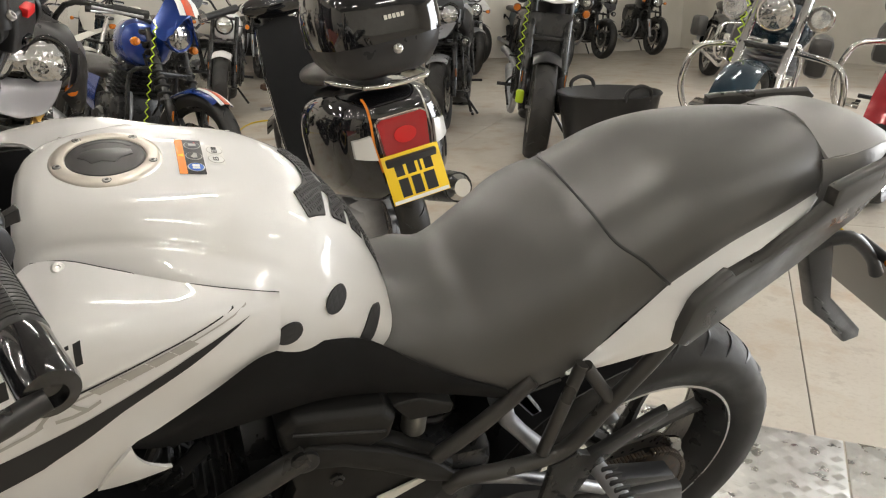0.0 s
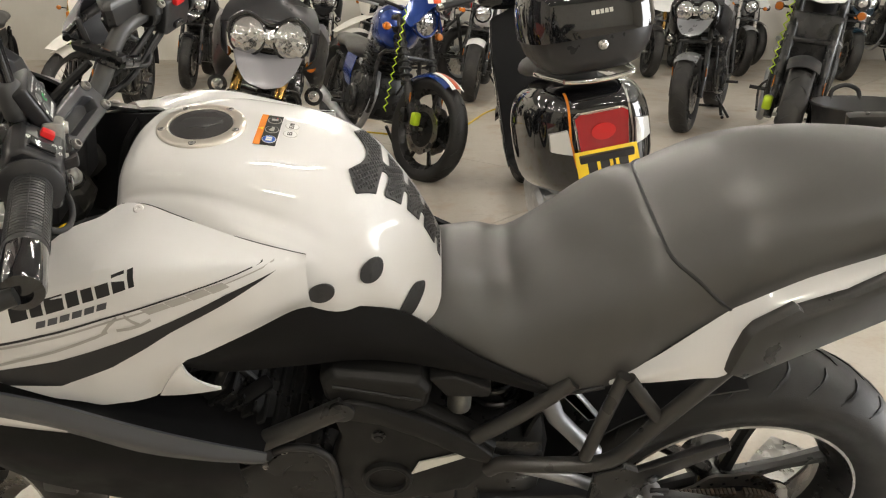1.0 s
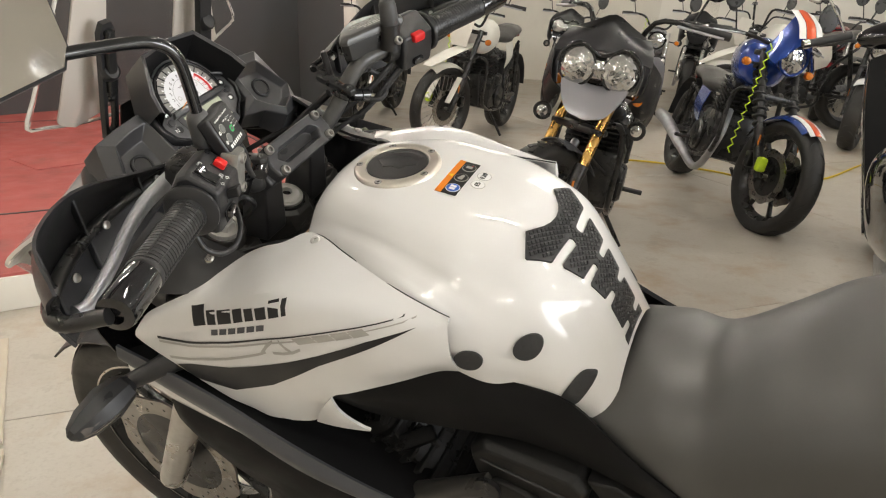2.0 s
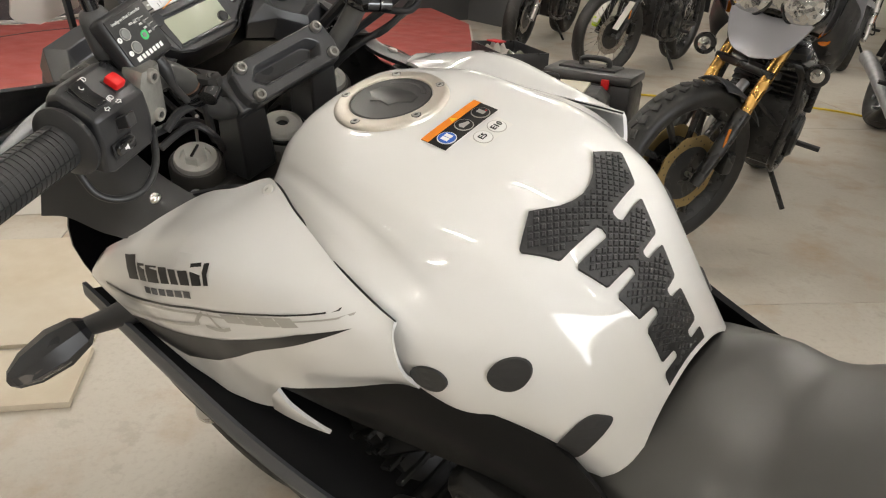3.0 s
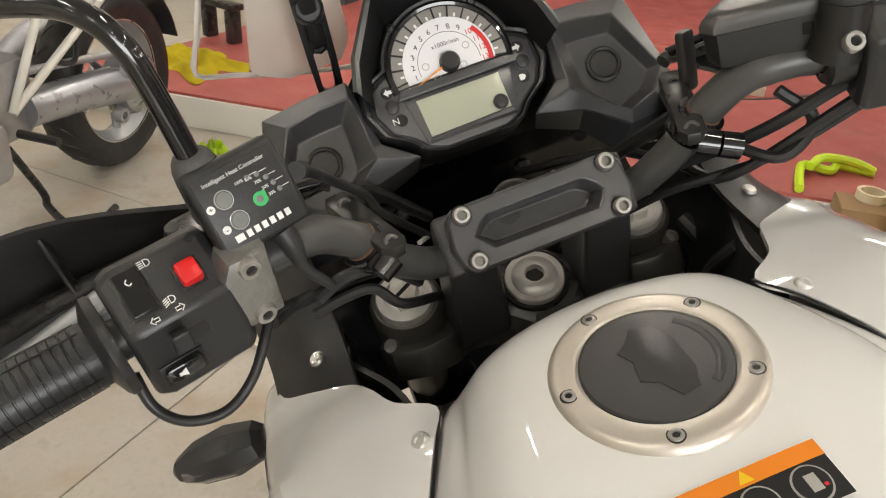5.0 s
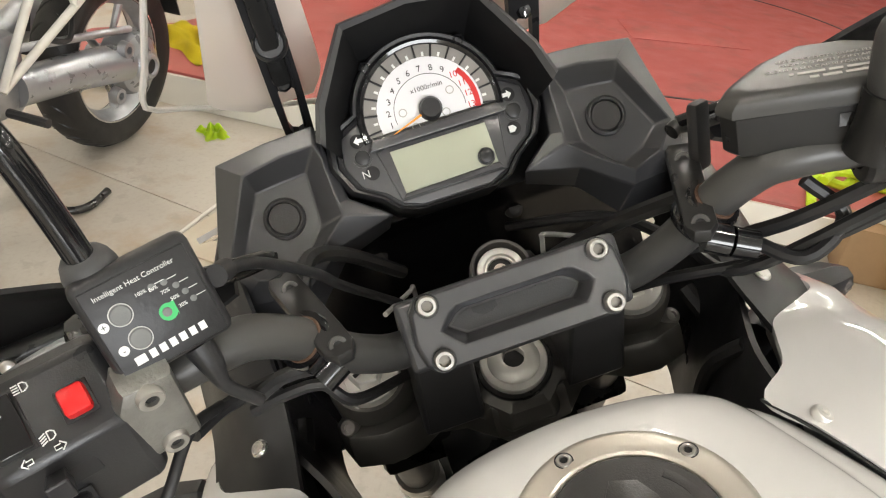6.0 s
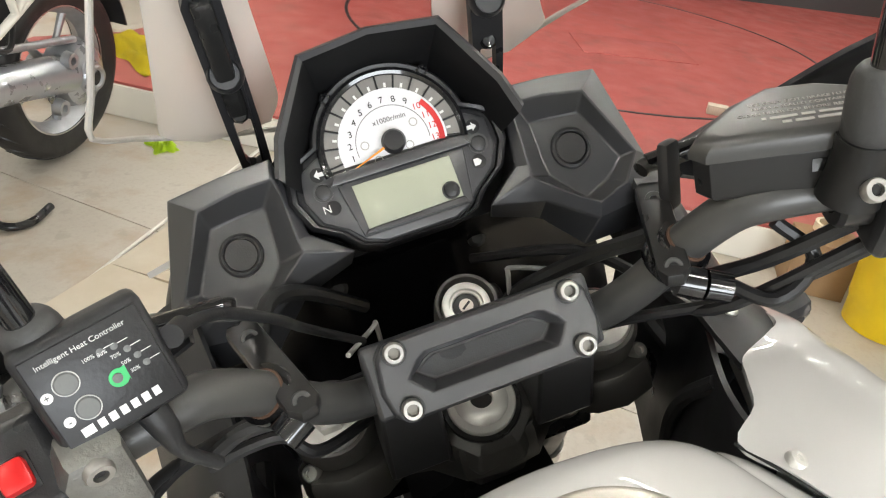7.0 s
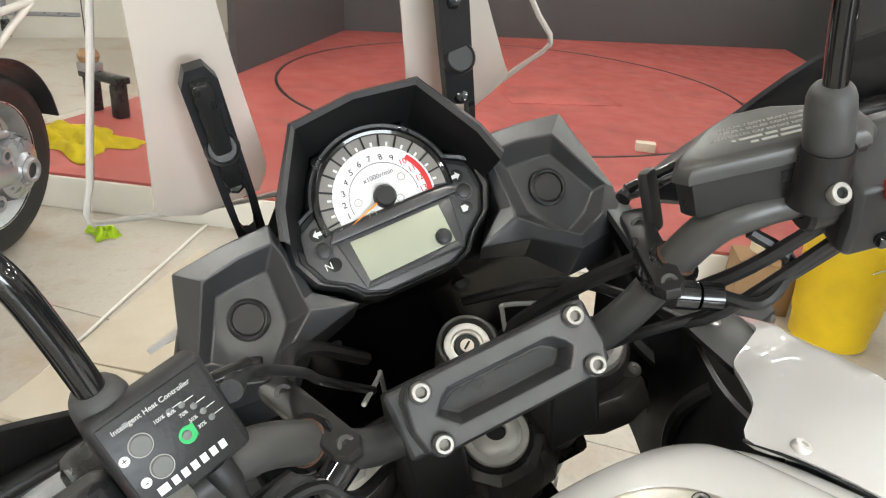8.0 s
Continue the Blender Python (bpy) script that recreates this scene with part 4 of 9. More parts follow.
part("plate_back", plate([(-.106, -.082), (.106, -.082), (.106, .082), (-.106, .082)], .003, frame_of((-.455, .0, .668), (0, -1, 0), (.60, 0, 1)) @ Matrix.Translation((0, 0, -.0034)), .001), mat("dull_grey_plate_back", (.30, .29, .27), .5), pl, "dull grey back of the plate")

# wheels
def wheel_parts(parent, m, r, width, rim_r, tyre_m=TYRE, rim_m=BLACKMET, spokes=6, stripe_m=None, disc_r=0.14, tread=28, wire=False, hub_r=0.045, disc_col=DISC, two_discs=True, seg=64):
    """A wheel that turns round the y axis of m."""
    mm = m @ Matrix.Rotation(radians(-90), 4, "X")
    w = width / 2
    prof = [(rim_r - .004, -w * .72), (rim_r + (r - rim_r) * .35, -w * .95), (rim_r + (r - rim_r) * .62, -w), (r - (r - rim_r) * .18, -w * .80), (r - .006, -w * .42), (r, 0),
            (r - .006, w * .42), (r - (r - rim_r) * .18, w * .80), (rim_r + (r - rim_r) * .62, w), (rim_r + (r - rim_r) * .35, w * .95), (rim_r - .004, w * .72), (rim_r - .008, 0)]
    ty = part("tyre", ring_lathe([tuple(p) for p in prof], seg, mm), tyre_m, parent, "", 60)
    if tread:
        bm = bmesh.new()
        for k in range(tread):
            for sgn in (1, -1):
                a = 2 * math.pi * (k + (0.5 if sgn < 0 else 0)) / tread
                pts = []
                for t in np.linspace(0, 1, 5):
                    ww = sgn * w * (0.10 + 0.72 * t)
                    rr = np.interp(abs(ww) / w, [0, .42, .80, 1.0], [r, r - .006, r - (r - rim_r) * .18, rim_r + (r - rim_r) * .62]) + .0004
                    aa = a + 0.16 * t * t
                    pts.append(mm @ Vector((rr * math.cos(aa), rr * math.sin(aa), ww)))
                tube(pts, [.0012, .0030, .0036, .0030, .0010], 4, 1, bm, False)
        tagged(part("tread_groove", bm, CARDBLACK, ty), kind="stuff")
    rim = part("rim", ring_lathe([(rim_r, -w * .74), (rim_r + .006, -w * .70), (rim_r + .006, -w * .62), (rim_r - .010, -w * .55), (rim_r - .022, 0), (rim_r - .010, w * .55), (rim_r + .006, w * .62), (rim_r + .006, w * .70), (rim_r, w * .74), (rim_r - .016, w * .5), (rim_r - .034, 0), (rim_r - .016, -w * .5)], seg, mm), rim_m, parent)
    if stripe_m:
        for sgn in (1, -1):
            part("rim_stripe", ring_lathe([(rim_r - .004, sgn * w * .745), (rim_r - .004, sgn * w * .755), (rim_r + .004, sgn * w * .745), (rim_r + .004, sgn * w * .735)], seg, mm), stripe_m, rim, "silver rim stripe")
    part("hub", lathe([(hub_r * .6, -w * .9), (hub_r, -w * .75), (hub_r, -w * .4), (hub_r * .8, 0), (hub_r, w * .4), (hub_r, w * .75), (hub_r * .6, w * .9)], 24, mm), rim_m, parent)
    if wire:
        for k in range(32):
            a = 2 * math.pi * k / 32
            off = 0.22 * (1 if k % 2 else -1)
            sg = 1 if (k // 2) % 2 else -1
            part("wire_spoke", tube([mm @ Vector((hub_r * math.cos(a + off), hub_r * math.sin(a + off), sg * w * .5)), mm @ Vector(((rim_r - .02) * math.cos(a), (rim_r - .02) * math.sin(a), 0))], .0022, 5), STEEL, parent)
    else:
        for k in range(spokes):
            a = 2 * math.pi * (k + .25) / spokes
            p0, p1 = mm @ Vector((hub_r * .7 * math.cos(a), hub_r * .7 * math.sin(a), 0)), mm @ Vector(((rim_r - .015) * math.cos(a + .12), (rim_r - .015) * math.sin(a + .12), 0))
            part("spoke", tube([p0, (p0 + p1) / 2, p1], [.017, .012, .016], 8, 2, None, False), rim_m, parent)
    if disc_r:
        for sgn in ((1, -1) if two_discs else (1,)):
            n = 48
            rows = []
            bm = bmesh.new()
            outer = [disc_r + .004 * math.sin(10 * 2 * math.pi * k / n) for k in range(n)]
            a_ = [2 * math.pi * k / n for k in range(n)]
            z0 = sgn * (w * .78 + .004)
            rings = [[mm @ Vector((rr * math.cos(a), rr * math.sin(a), z)) for rr, a in zip(rs, a_)] for rs, z in (([disc_r * .72] * n, z0), (outer, z0), (outer, z0 + sgn * .005), ([disc_r * .72] * n, z0 + sgn * .005), ([disc_r * .72] * n, z0))]
            grid(bm, rings, True)
            d = part("brake_disc", bm, disc_col, parent)
            part("disc_carrier", ring_lathe([(hub_r * .7, z0), (disc_r * .74, z0 + .001 * sgn), (disc_r * .74, z0 + .004 * sgn), (hub_r * .7, z0 + .006 * sgn)], 24, mm), BLACKMET, d)
            bm = bmesh.new()
            for k in range(30):
                a = 2 * math.pi * k / 30
                rr = disc_r * (0.80 + 0.13 * ((k % 3) / 2))
                lathe([(.0035, 0), (.0001, .0002)], 7, mm @ Matrix.Translation((rr * math.cos(a), rr * math.sin(a), z0 + sgn * .0052)) @ Matrix.Rotation(0 if sgn > 0 else math.pi, 4, "X"), bm)
            tagged(part("disc_hole", bm, CARDBLACK, d), kind="stuff")


rw = part("rear_wheel", lathe([(.012, -.13), (.012, .13)], 16, Matrix.Translation((0, 0, .316)) @ Matrix.Rotation(radians(-90), 4, "X")), STEEL, BIKE, "black cast rear wheel with silver rim stripe")
wheel_parts(rw, Matrix.Translation((0, 0, .316)), .318, .165, .222, stripe_m=STEEL, disc_r=.11, spokes=6, tread=30, two_discs=False)
fw_ = part("front_wheel", lathe([(.010, -.10), (.010, .10)], 16, Matrix.Translation((1.415, 0, .285)) @ Matrix.Rotation(radians(-90), 4, "X")), STEEL, BIKE, "black cast front wheel with petal discs")
wheel_parts(fw_, Matrix.Translation((1.415, 0, .285)), .300, .12, .222, stripe_m=STEEL, disc_r=.15, spokes=6, tread=30)

# drive side
part("sprocket", ring_lathe([(.045, .090), (.088, .090), (.092, .092), (.092, .097), (.088, .099), (.045, .099)], 60, Matrix.Translation((0, 0, .316)) @ Matrix.Rotation(radians(-90), 4, "X") ), CHAIN, BIKE, "worn steel rear sprocket")
bm = bmesh.new()
pts_ = []
for k in range(60):
    t = k / 60
    for z_ in ((.408 - t * .0),):
        pts_.append((0.02 + t * .43, z_ - .028 * t))
for x, z in pts_:
    box(.0062, .012, .009, .001, Matrix.Translation((x, .0945, z)), bm)
for x, z in pts_:
    box(.0062, .012, .009, .001, Matrix.Translation((x, .0945, .228 + (x - .02) * .12)), bm)
for k in range(40):
    a = radians(90 + 180 * k / 39)
    box(.010, .012, .0062, .001, Matrix.Translation((.092 * math.cos(a), .0945, .316 + .092 * math.sin(a))) @ Matrix.Rotation(-a, 4, "Y"), bm)
part("chain", bm, CHAIN, BIKE, "lightly rusted drive chain")
for s in (1, -1):
    arm = [(.45, .43), (.30, .435), (.10, .375), (-.06, .345), (-.075, .305), (.05, .285), (.28, .33), (.45, .34)]
    part("swingarm", plate(arm, .03, frame_of((0, s * .125 + .015, 0), (1, 0, 0), (0, 0, 1)), .008), FRAMEP, BIKE, "dark swingarm")
guard = [(.45, .455), (.30, .465), (.10, .425), (-.02, .395), (-.03, .38), (.10, .395), (.30, .44), (.45, .43)]
part("chain_guard", plate(guard, .035, frame_of((0, .140, 0), (1, 0, 0), (0, 0, 1)), .004), BLACKP, BIKE, "black chain guard")
part("wheel_arch", shell([[(.40, y, .46) for y in (-.11, 0, .11)], [(.385, y, .60) for y in (-.115, 0, .115)], [(.33, y, .70) for y in (-.115, 0, .115)], [(.20, y, .76) for y in (-.11, 0, .11)], [(.02, y, .80) for y in (-.10, 0, .10)]], .006, 4, 3), COVERP, BIKE, "matt black inner wheel arch")
part("hugger", shell([[(.355 * math.cos(a), y, .316 + .355 * math.sin(a) - abs(y) * .15) for y in (-.085, -.05, 0, .05, .085)] for a in np.linspace(radians(20), radians(80), 6)], .004, 3, 3), BLACKP, BIKE, "black inner mudguard")

# ---- cockpit ----
# instrument unit, in its own face: u to the rider's right, v up the face
G = frame_of((1.100, -.003, 1.040), (0, -1, 0), (.616, 0, .788))


def gm(u, v, d=0.0):
    return G @ Matrix.Translation((u / 1000, v / 1000, d / 1000))


def mm_(pts):
    return [(u / 1000, v / 1000) for u, v in pts]


DC = 38.0


def gu(u, v, d=0.0):
    return gm(u - 1.5, v + 9, d)


arc = [(51 * math.cos(a), DC + 51 * math.sin(a)) for a in np.linspace(radians(12), radians(168), 30)]
unit = [(-70, 38), (-73, 18), (-65, 0), (-49, -10), (-40, -20), (-26, -25), (26, -25), (38, -20), (47, -10), (62, 1), (70, 18), (69, 38), (60, 44)] + arc + [(-60, 44)]
inst = part("instrument_unit", plate(mm_(unit), .022, gu(0, 0, -22), .002), BLACKP, BIKE, "black instrument unit with rev counter and display")
inset = [(u * .94, 4 + (v - 4) * .93) for u, v in unit]
part("unit_trim", plate(mm_(inset), .003, gu(0, 0, -.5), .0012), GREYP, inst, "dark grey trim")
rim_o = [(u * 1.085, 6 + (v - 6) * 1.06) for u, v in unit]
bm = bmesh.new()
grid(bm, [[gu(u, v, d) @ Vector() for u, v in pl] for pl, d in ((rim_o, -45), (rim_o, 0), ([((a[0] + b[0]) / 2, (a[1] + b[1]) / 2) for a, b in zip(rim_o, unit)], 4.5), (unit, 3.5), (unit, -2))], True)
part("unit_rim", bm, BLACKP, inst, "glossy black surround")
# dial
dial = [(40.5 * math.cos(a), DC + 40.5 * math.sin(a)) for a in np.linspace(radians(-14), radians(194), 40)]
part("dial_ring", plate(mm_([(46.5 * math.cos(a), DC + 46.5 * math.sin(a)) for a in np.linspace(radians(-9), radians(189), 40)]), .001, gu(0, 0, 2.6)), mat("smoked_dial_ring", (0.24, 0.23, 0.215), 0.3), inst, "smoked grey dial ring")
face = part("dial_face", plate(mm_([(37 * math.cos(a), DC + 37 * math.sin(a)) for a in np.linspace(radians(-11), radians(191), 40)]), .001, gu(0, 0, 3.0)), DIAL, inst, "white rev counter face")
part("dial_line", plate(mm_([(25.3 * math.cos(a), DC + 25.3 * math.sin(a)) for a in np.linspace(radians(-8), radians(188), 40)] + [(24.9 * math.cos(a), DC + 24.9 * math.sin(a)) for a in np.linspace(radians(188), radians(-8), 40)]), .0001, gu(0, 0, 4.02)), DARKPRINT, face)


def dial_angle(k):
    return radians(203 - k * 16.4)


part("red_zone", plate(mm_([(35.4 * math.cos(a), DC + 35.4 * math.sin(a)) for a in np.linspace(dial_angle(10), dial_angle(13.2), 14)] + [(31.6 * math.cos(a), DC + 31.6 * math.sin(a)) for a in np.linspace(dial_angle(13.2), dial_angle(10), 14)]), .0001, gu(0, 0, 4.03)), REDP, face, "red warning zone")
for k in range(0, 14):
    a = dial_angle(k)
    red = k >= 10
    part("numeral", text_mesh(str(k), .0062, gu(29.0 * math.cos(a), DC + 29.0 * math.sin(a), 4.2), extrude=.0001), REDP if red else CARDBLACK, face)
    bm = box(.0095, .0013, .0016, .0003, gu(41.5 * math.cos(a), DC + 41.5 * math.sin(a), 4.0) @ Matrix.Rotation(a, 4, "Z"))
    part("tick", bm, CARDBLACK, inst)
    if k < 13:
        a = dial_angle(k + .5)
        part("tick", box(.003, .0016, .0006, 0, gu(39 * math.cos(a), DC + 39 * math.sin(a), 3.8) @ Matrix.Rotation(a, 4, "Z")), WHITEP, inst)
part("unit_text", text_mesh("x1000r/min", .0050, gu(2, DC + 15.5, 4.2), extrude=.0001), CARDBLACK, face)
for u, v in ((-19, DC + 3), (17, DC + 9), (10, DC - 5), (-13, DC - 9)):
    part("telltale", ring_lathe([(.0023, 0), (.0023, .0001), (.0030, .0001), (.0030, 0)], 16, gu(u, v, 4.05)), GREYPRINT, face)
na = radians(203 - 4)
part("needle", plate(mm_([(-6, -1.1), (-6, 1.1), (32, .35), (32, -.35)]), .0008, gu(0, DC, 7.0) @ Matrix.Rotation(na, 4, "Z"), .0002), NEEDLE, inst, "orange needle")
part("needle_hub", lathe([(.0082, 0), (.0082, .004), (.0066, .0066), (.0001, .0070)], 24, gu(0, DC, 4.0)), BLACKP, inst, "black needle hub")
part("dial_glass_rim", tube([gu(48.6 * math.cos(a), DC + 48.6 * math.sin(a), 3) @ Vector() for a in np.linspace(radians(-12), radians(192), 40)], .0030, 8, 1, None, False), BLACKGLOSS, inst, "gloss black dial rim")
# divider bar and display
part("divider", plate(mm_([(-49, 21), (49, 21), (45, 28), (-45, 28)]), .0085, gu(0, 0, 0), .001), GREYP, inst, "grey divider bar")
part("display_frame", plate(mm_([(-45, 21), (44, 21), (39, -17), (-38, -17)]), .0040, gu(0, 0, 0), .0008), GREYP, inst)
part("display", plate(mm_([(-36, 18), (33, 18), (33.5, -11), (-34, -12.5)]), .001, gu(0, 0, 3.6), .0003), LCD, inst, "blank grey-green LCD")
part("display_sill", plate(mm_([(-35, -13), (34, -11.5), (36, -16), (-37, -16)]), .0060, gu(0, 0, 0), .0006), GREYP, inst)
part("set_button", lathe([(.0050, 0), (.0050, .0035), (.0040, .0042), (.0001, .0042)], 20, gu(26.5, -5, 4.0)), BLACKP, inst)
part("set_ring", ring_lathe([(.0050, 0), (.0050, .0014), (.0062, .0014), (.0062, 0)], 20, gu(26.5, -5, 4.2)), GREYP, inst)
for su in (-1, 1):
    part("side_button", lathe([(.0052, 0), (.0052, .0022), (.0034, .0030), (.0001, .0030)], 20, gu(su * 55, 20, 2.0)), BLACKP, inst, "round black button")
    part("button_ring", ring_lathe([(.0054, 0), (.0054, .0012), (.0068, .0012), (.0068, 0)], 20, gu(su * 55, 20, 2.3)), GREYP, inst)
    for dv in (12.0, -12.0):
        part("telltale_window", lathe([(.0050, 0), (.0001, .0002)], 18, gu(su * 55 - su * (0 if dv > 0 else 3.4), 20 + dv, 2.6)), CARDBLACK, inst)
arrow = [(-3.6, 0), (-.4, 3.2), (-.4, 1.4), (3.4, 1.4), (3.4, -1.4), (-.4, -1.4), (-.4, -3.2)]
part("arrow_mark", plate(mm_(arrow), .0001, gu(-55 + 1, 32, 3.0)), WHITEP, inst)
part("arrow_mark", plate(mm_([(-u, v) for u, v in arrow][::-1]), .0001, gu(55 - 1, 32, 3.0)), WHITEP, inst)
part("neutral_mark", text_mesh("N", .0075, gu(-55 - 1, 8, 3.0), extrude=.0001), WHITEP, inst)
part("beam_mark", plate(mm_([(-3, 2.4), (0.5, 2.4), (2.6, 0), (.5, -2.4), (-3, -2.4)]), .0001, gu(55 - 4, 8, 3.0)), WHITEP, inst)
for a in (50, 130):
    part("rim_lug", lathe([(.0042, 0), (.0042, .004), (.0024, .0046), (.0024, .002), (.0001, .002)], 14, gu(53 * math.cos(radians(a)), DC + 53 * math.sin(radians(a)), 0)), BLACKGLOSS, inst)

# visor over the unit: a five-sided hood, open to the rider
lip = [(81, 38), (74, 62), (47, 109), (1, 115), (-45, 110), (-73, 64), (-80, 40)]
root = [(70, 30), (62, 54), (40, 92), (0, 98), (-38, 92), (-61, 56), (-69, 32)]


def hood_ring(pts, d):
    return [gm(u, v, d) @ Vector() for u, v in pts]


bm = bmesh.new()
grid(bm, [hood_ring([(u * 1.02, v) for u, v in root], -40), hood_ring([(u * 1.03, v + 3) for u, v in lip], -18), hood_ring([(u * 1.03, v + 2) for u, v in lip], 34), hood_ring(lip, 36), hood_ring([(u * .965, v - 3) for u, v in lip], 33)])
part("visor", bm, GREYP, inst, "angular dark grey instrument hood", 25)
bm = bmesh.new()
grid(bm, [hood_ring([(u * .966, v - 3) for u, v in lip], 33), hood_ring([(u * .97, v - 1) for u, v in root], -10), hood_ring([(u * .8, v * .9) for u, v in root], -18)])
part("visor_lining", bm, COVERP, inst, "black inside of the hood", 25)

# dash wings either side with round blanking caps
for s in (1, -1):
    P = lambda u, v, d=0: tuple(gm(-s * u, v, d) @ Vector())
    outer = [P(155, 57, -10), P(118, 61, -5), P(83, 62, -2), P(79, 40, -3), P(74, 6, -2), P(48, -14, 0), P(88, -23, -5), P(124, -47, -12), P(172, -42, -26), P(177, -12, -24)]
    lip_ = [P(138, 43, -3), P(110, 48, -1), P(86, 48, 2), P(83, 36, 3), P(82, 4, 4), P(81, -4, 4), P(101, -20, 0), P(126, -36, -4), P(150, -28, -8), P(164, -9, -8)]
    floor_ = [P(135, 31, -16), P(115, 33, -15), P(97, 34, -14), P(97, 28, -14), P(98, 2, -14), P(99, -6, -14), P(108, -17, -15), P(121, -30, -16), P(140, -22, -17), P(155, -9, -17)]
    back = [P(155, 57, -50), P(118, 61, -48), P(83, 62, -45), P(79, 40, -45), P(74, 6, -40), P(52, -20, -30), P(90, -32, -40), P(120, -62, -50), P(168, -62, -60), P(177, -16, -60)]
    bm = bmesh.new()
    vs = grid(bm, [back, outer, lip_, floor_], True)
    bm.faces.new(vs[-1])
    wing = part("dash_wing", bm, GREYP, BIKE, "faceted dark grey dash wing with round blanking cap", 20, 0.0012)
    capm = gm(-s * 121, 8, -14.5)
    part("blanking_ring", ring_lathe([(.0115, -.004), (.0115, .0028), (.0128, .0036), (.0146, .0026), (.0152, -.004)], 36, capm), BLACKP, wing)
    part("blanking_cap", lathe([(.0112, -.003), (.0112, .0010), (.0106, .0016), (.0104, .0016), (.0001, .0016)], 32, capm), LIDP, wing)
    # outer cowl side that runs down to the white panel
    rows = [[P(146, 48, -18), P(168, 0, -34), P(164, -46, -36), P(156, -110, -26)], [P(154, 52, -74), P(186, 0, -74), P(205, -60, -60), P(195, -130, -50)], [P(120, 40, -150), P(150, 0, -150), P(180, -70, -140), P(175, -150, -130)]]
    part("cowl_side", shell(rows, .004, 4, 4), BLACKP, BIKE, "black upper cowl side")

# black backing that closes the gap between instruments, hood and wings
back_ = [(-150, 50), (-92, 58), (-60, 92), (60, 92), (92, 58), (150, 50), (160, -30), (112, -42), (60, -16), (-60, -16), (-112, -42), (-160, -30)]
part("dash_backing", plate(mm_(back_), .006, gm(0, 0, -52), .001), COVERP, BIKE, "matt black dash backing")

# black inner cowl below the instruments
rows = [[(1.150, y, 1.000) for y in (-.15, -.08, 0, .08, .15)], [(1.187, y, .958) for y in (-.15, -.08, 0, .08, .15)], [(1.213, y, .915) for y in (-.165, -.08, 0, .08, .165)], [(1.235, y, .82) for y in (-.20, -.10, 0, .10, .20)], [(1.20, y, .70) for y in (-.19, -.09, 0, .09, .19)]]
cowl = part("inner_cowl", shell(rows, .004, 4, 3), COWLB, BIKE, "glossy black inner cowl")
for x, y, z in ((1.209, .064, .914), (1.208, -.066, .919), (1.200, -.127, .935)):
    part("cowl_bolt", lathe([(.0085, -.002), (.0085, .002), (.0055, .0045), (.0050, .0050), (.0001, .0046)], 18, axis_m((x, y, z), (-.85, 0, .5))), FRAMEP, cowl)
part("cable_code", text_mesh("0300-9H14", .0065, frame_of((1.035, -.108, 1.005), (-.55, -.75, .18), (-.5, .5, .6)), extrude=.0001), WHITEP, cowl, "white part code on a cable")
# added sheet whose black stands for the dark hollow under the yoke
rows = [[(x, y, z) for y in (-.062, -.03, 0, .03, .062)] for x, z in ((.86, .84), (.93, .80), (1.02, .775), (1.12, .77), (1.25, .80))]
part("under_tray", shell(rows, .004, 3, 2), BLACKP, BIKE, "black sheet added for the shade in the hollow below the fork yoke")
part("wire_guide", tube([(1.045, .072, .985), (1.095, .050, .957), (1.103, .047, .954), (1.106, .0465, .948), (1.127, .046, .905)], .0019, 8, 4), BRIGHTALU, BIKE, "bent steel cable guide")
part("wire_guide", tube([(1.085, -.052, .930), (1.085, -.054, .970), (1.087, -.058, .974), (1.100, -.093, .949)], .0019, 8, 4), BRIGHTALU, BIKE, "bent steel cable guide")

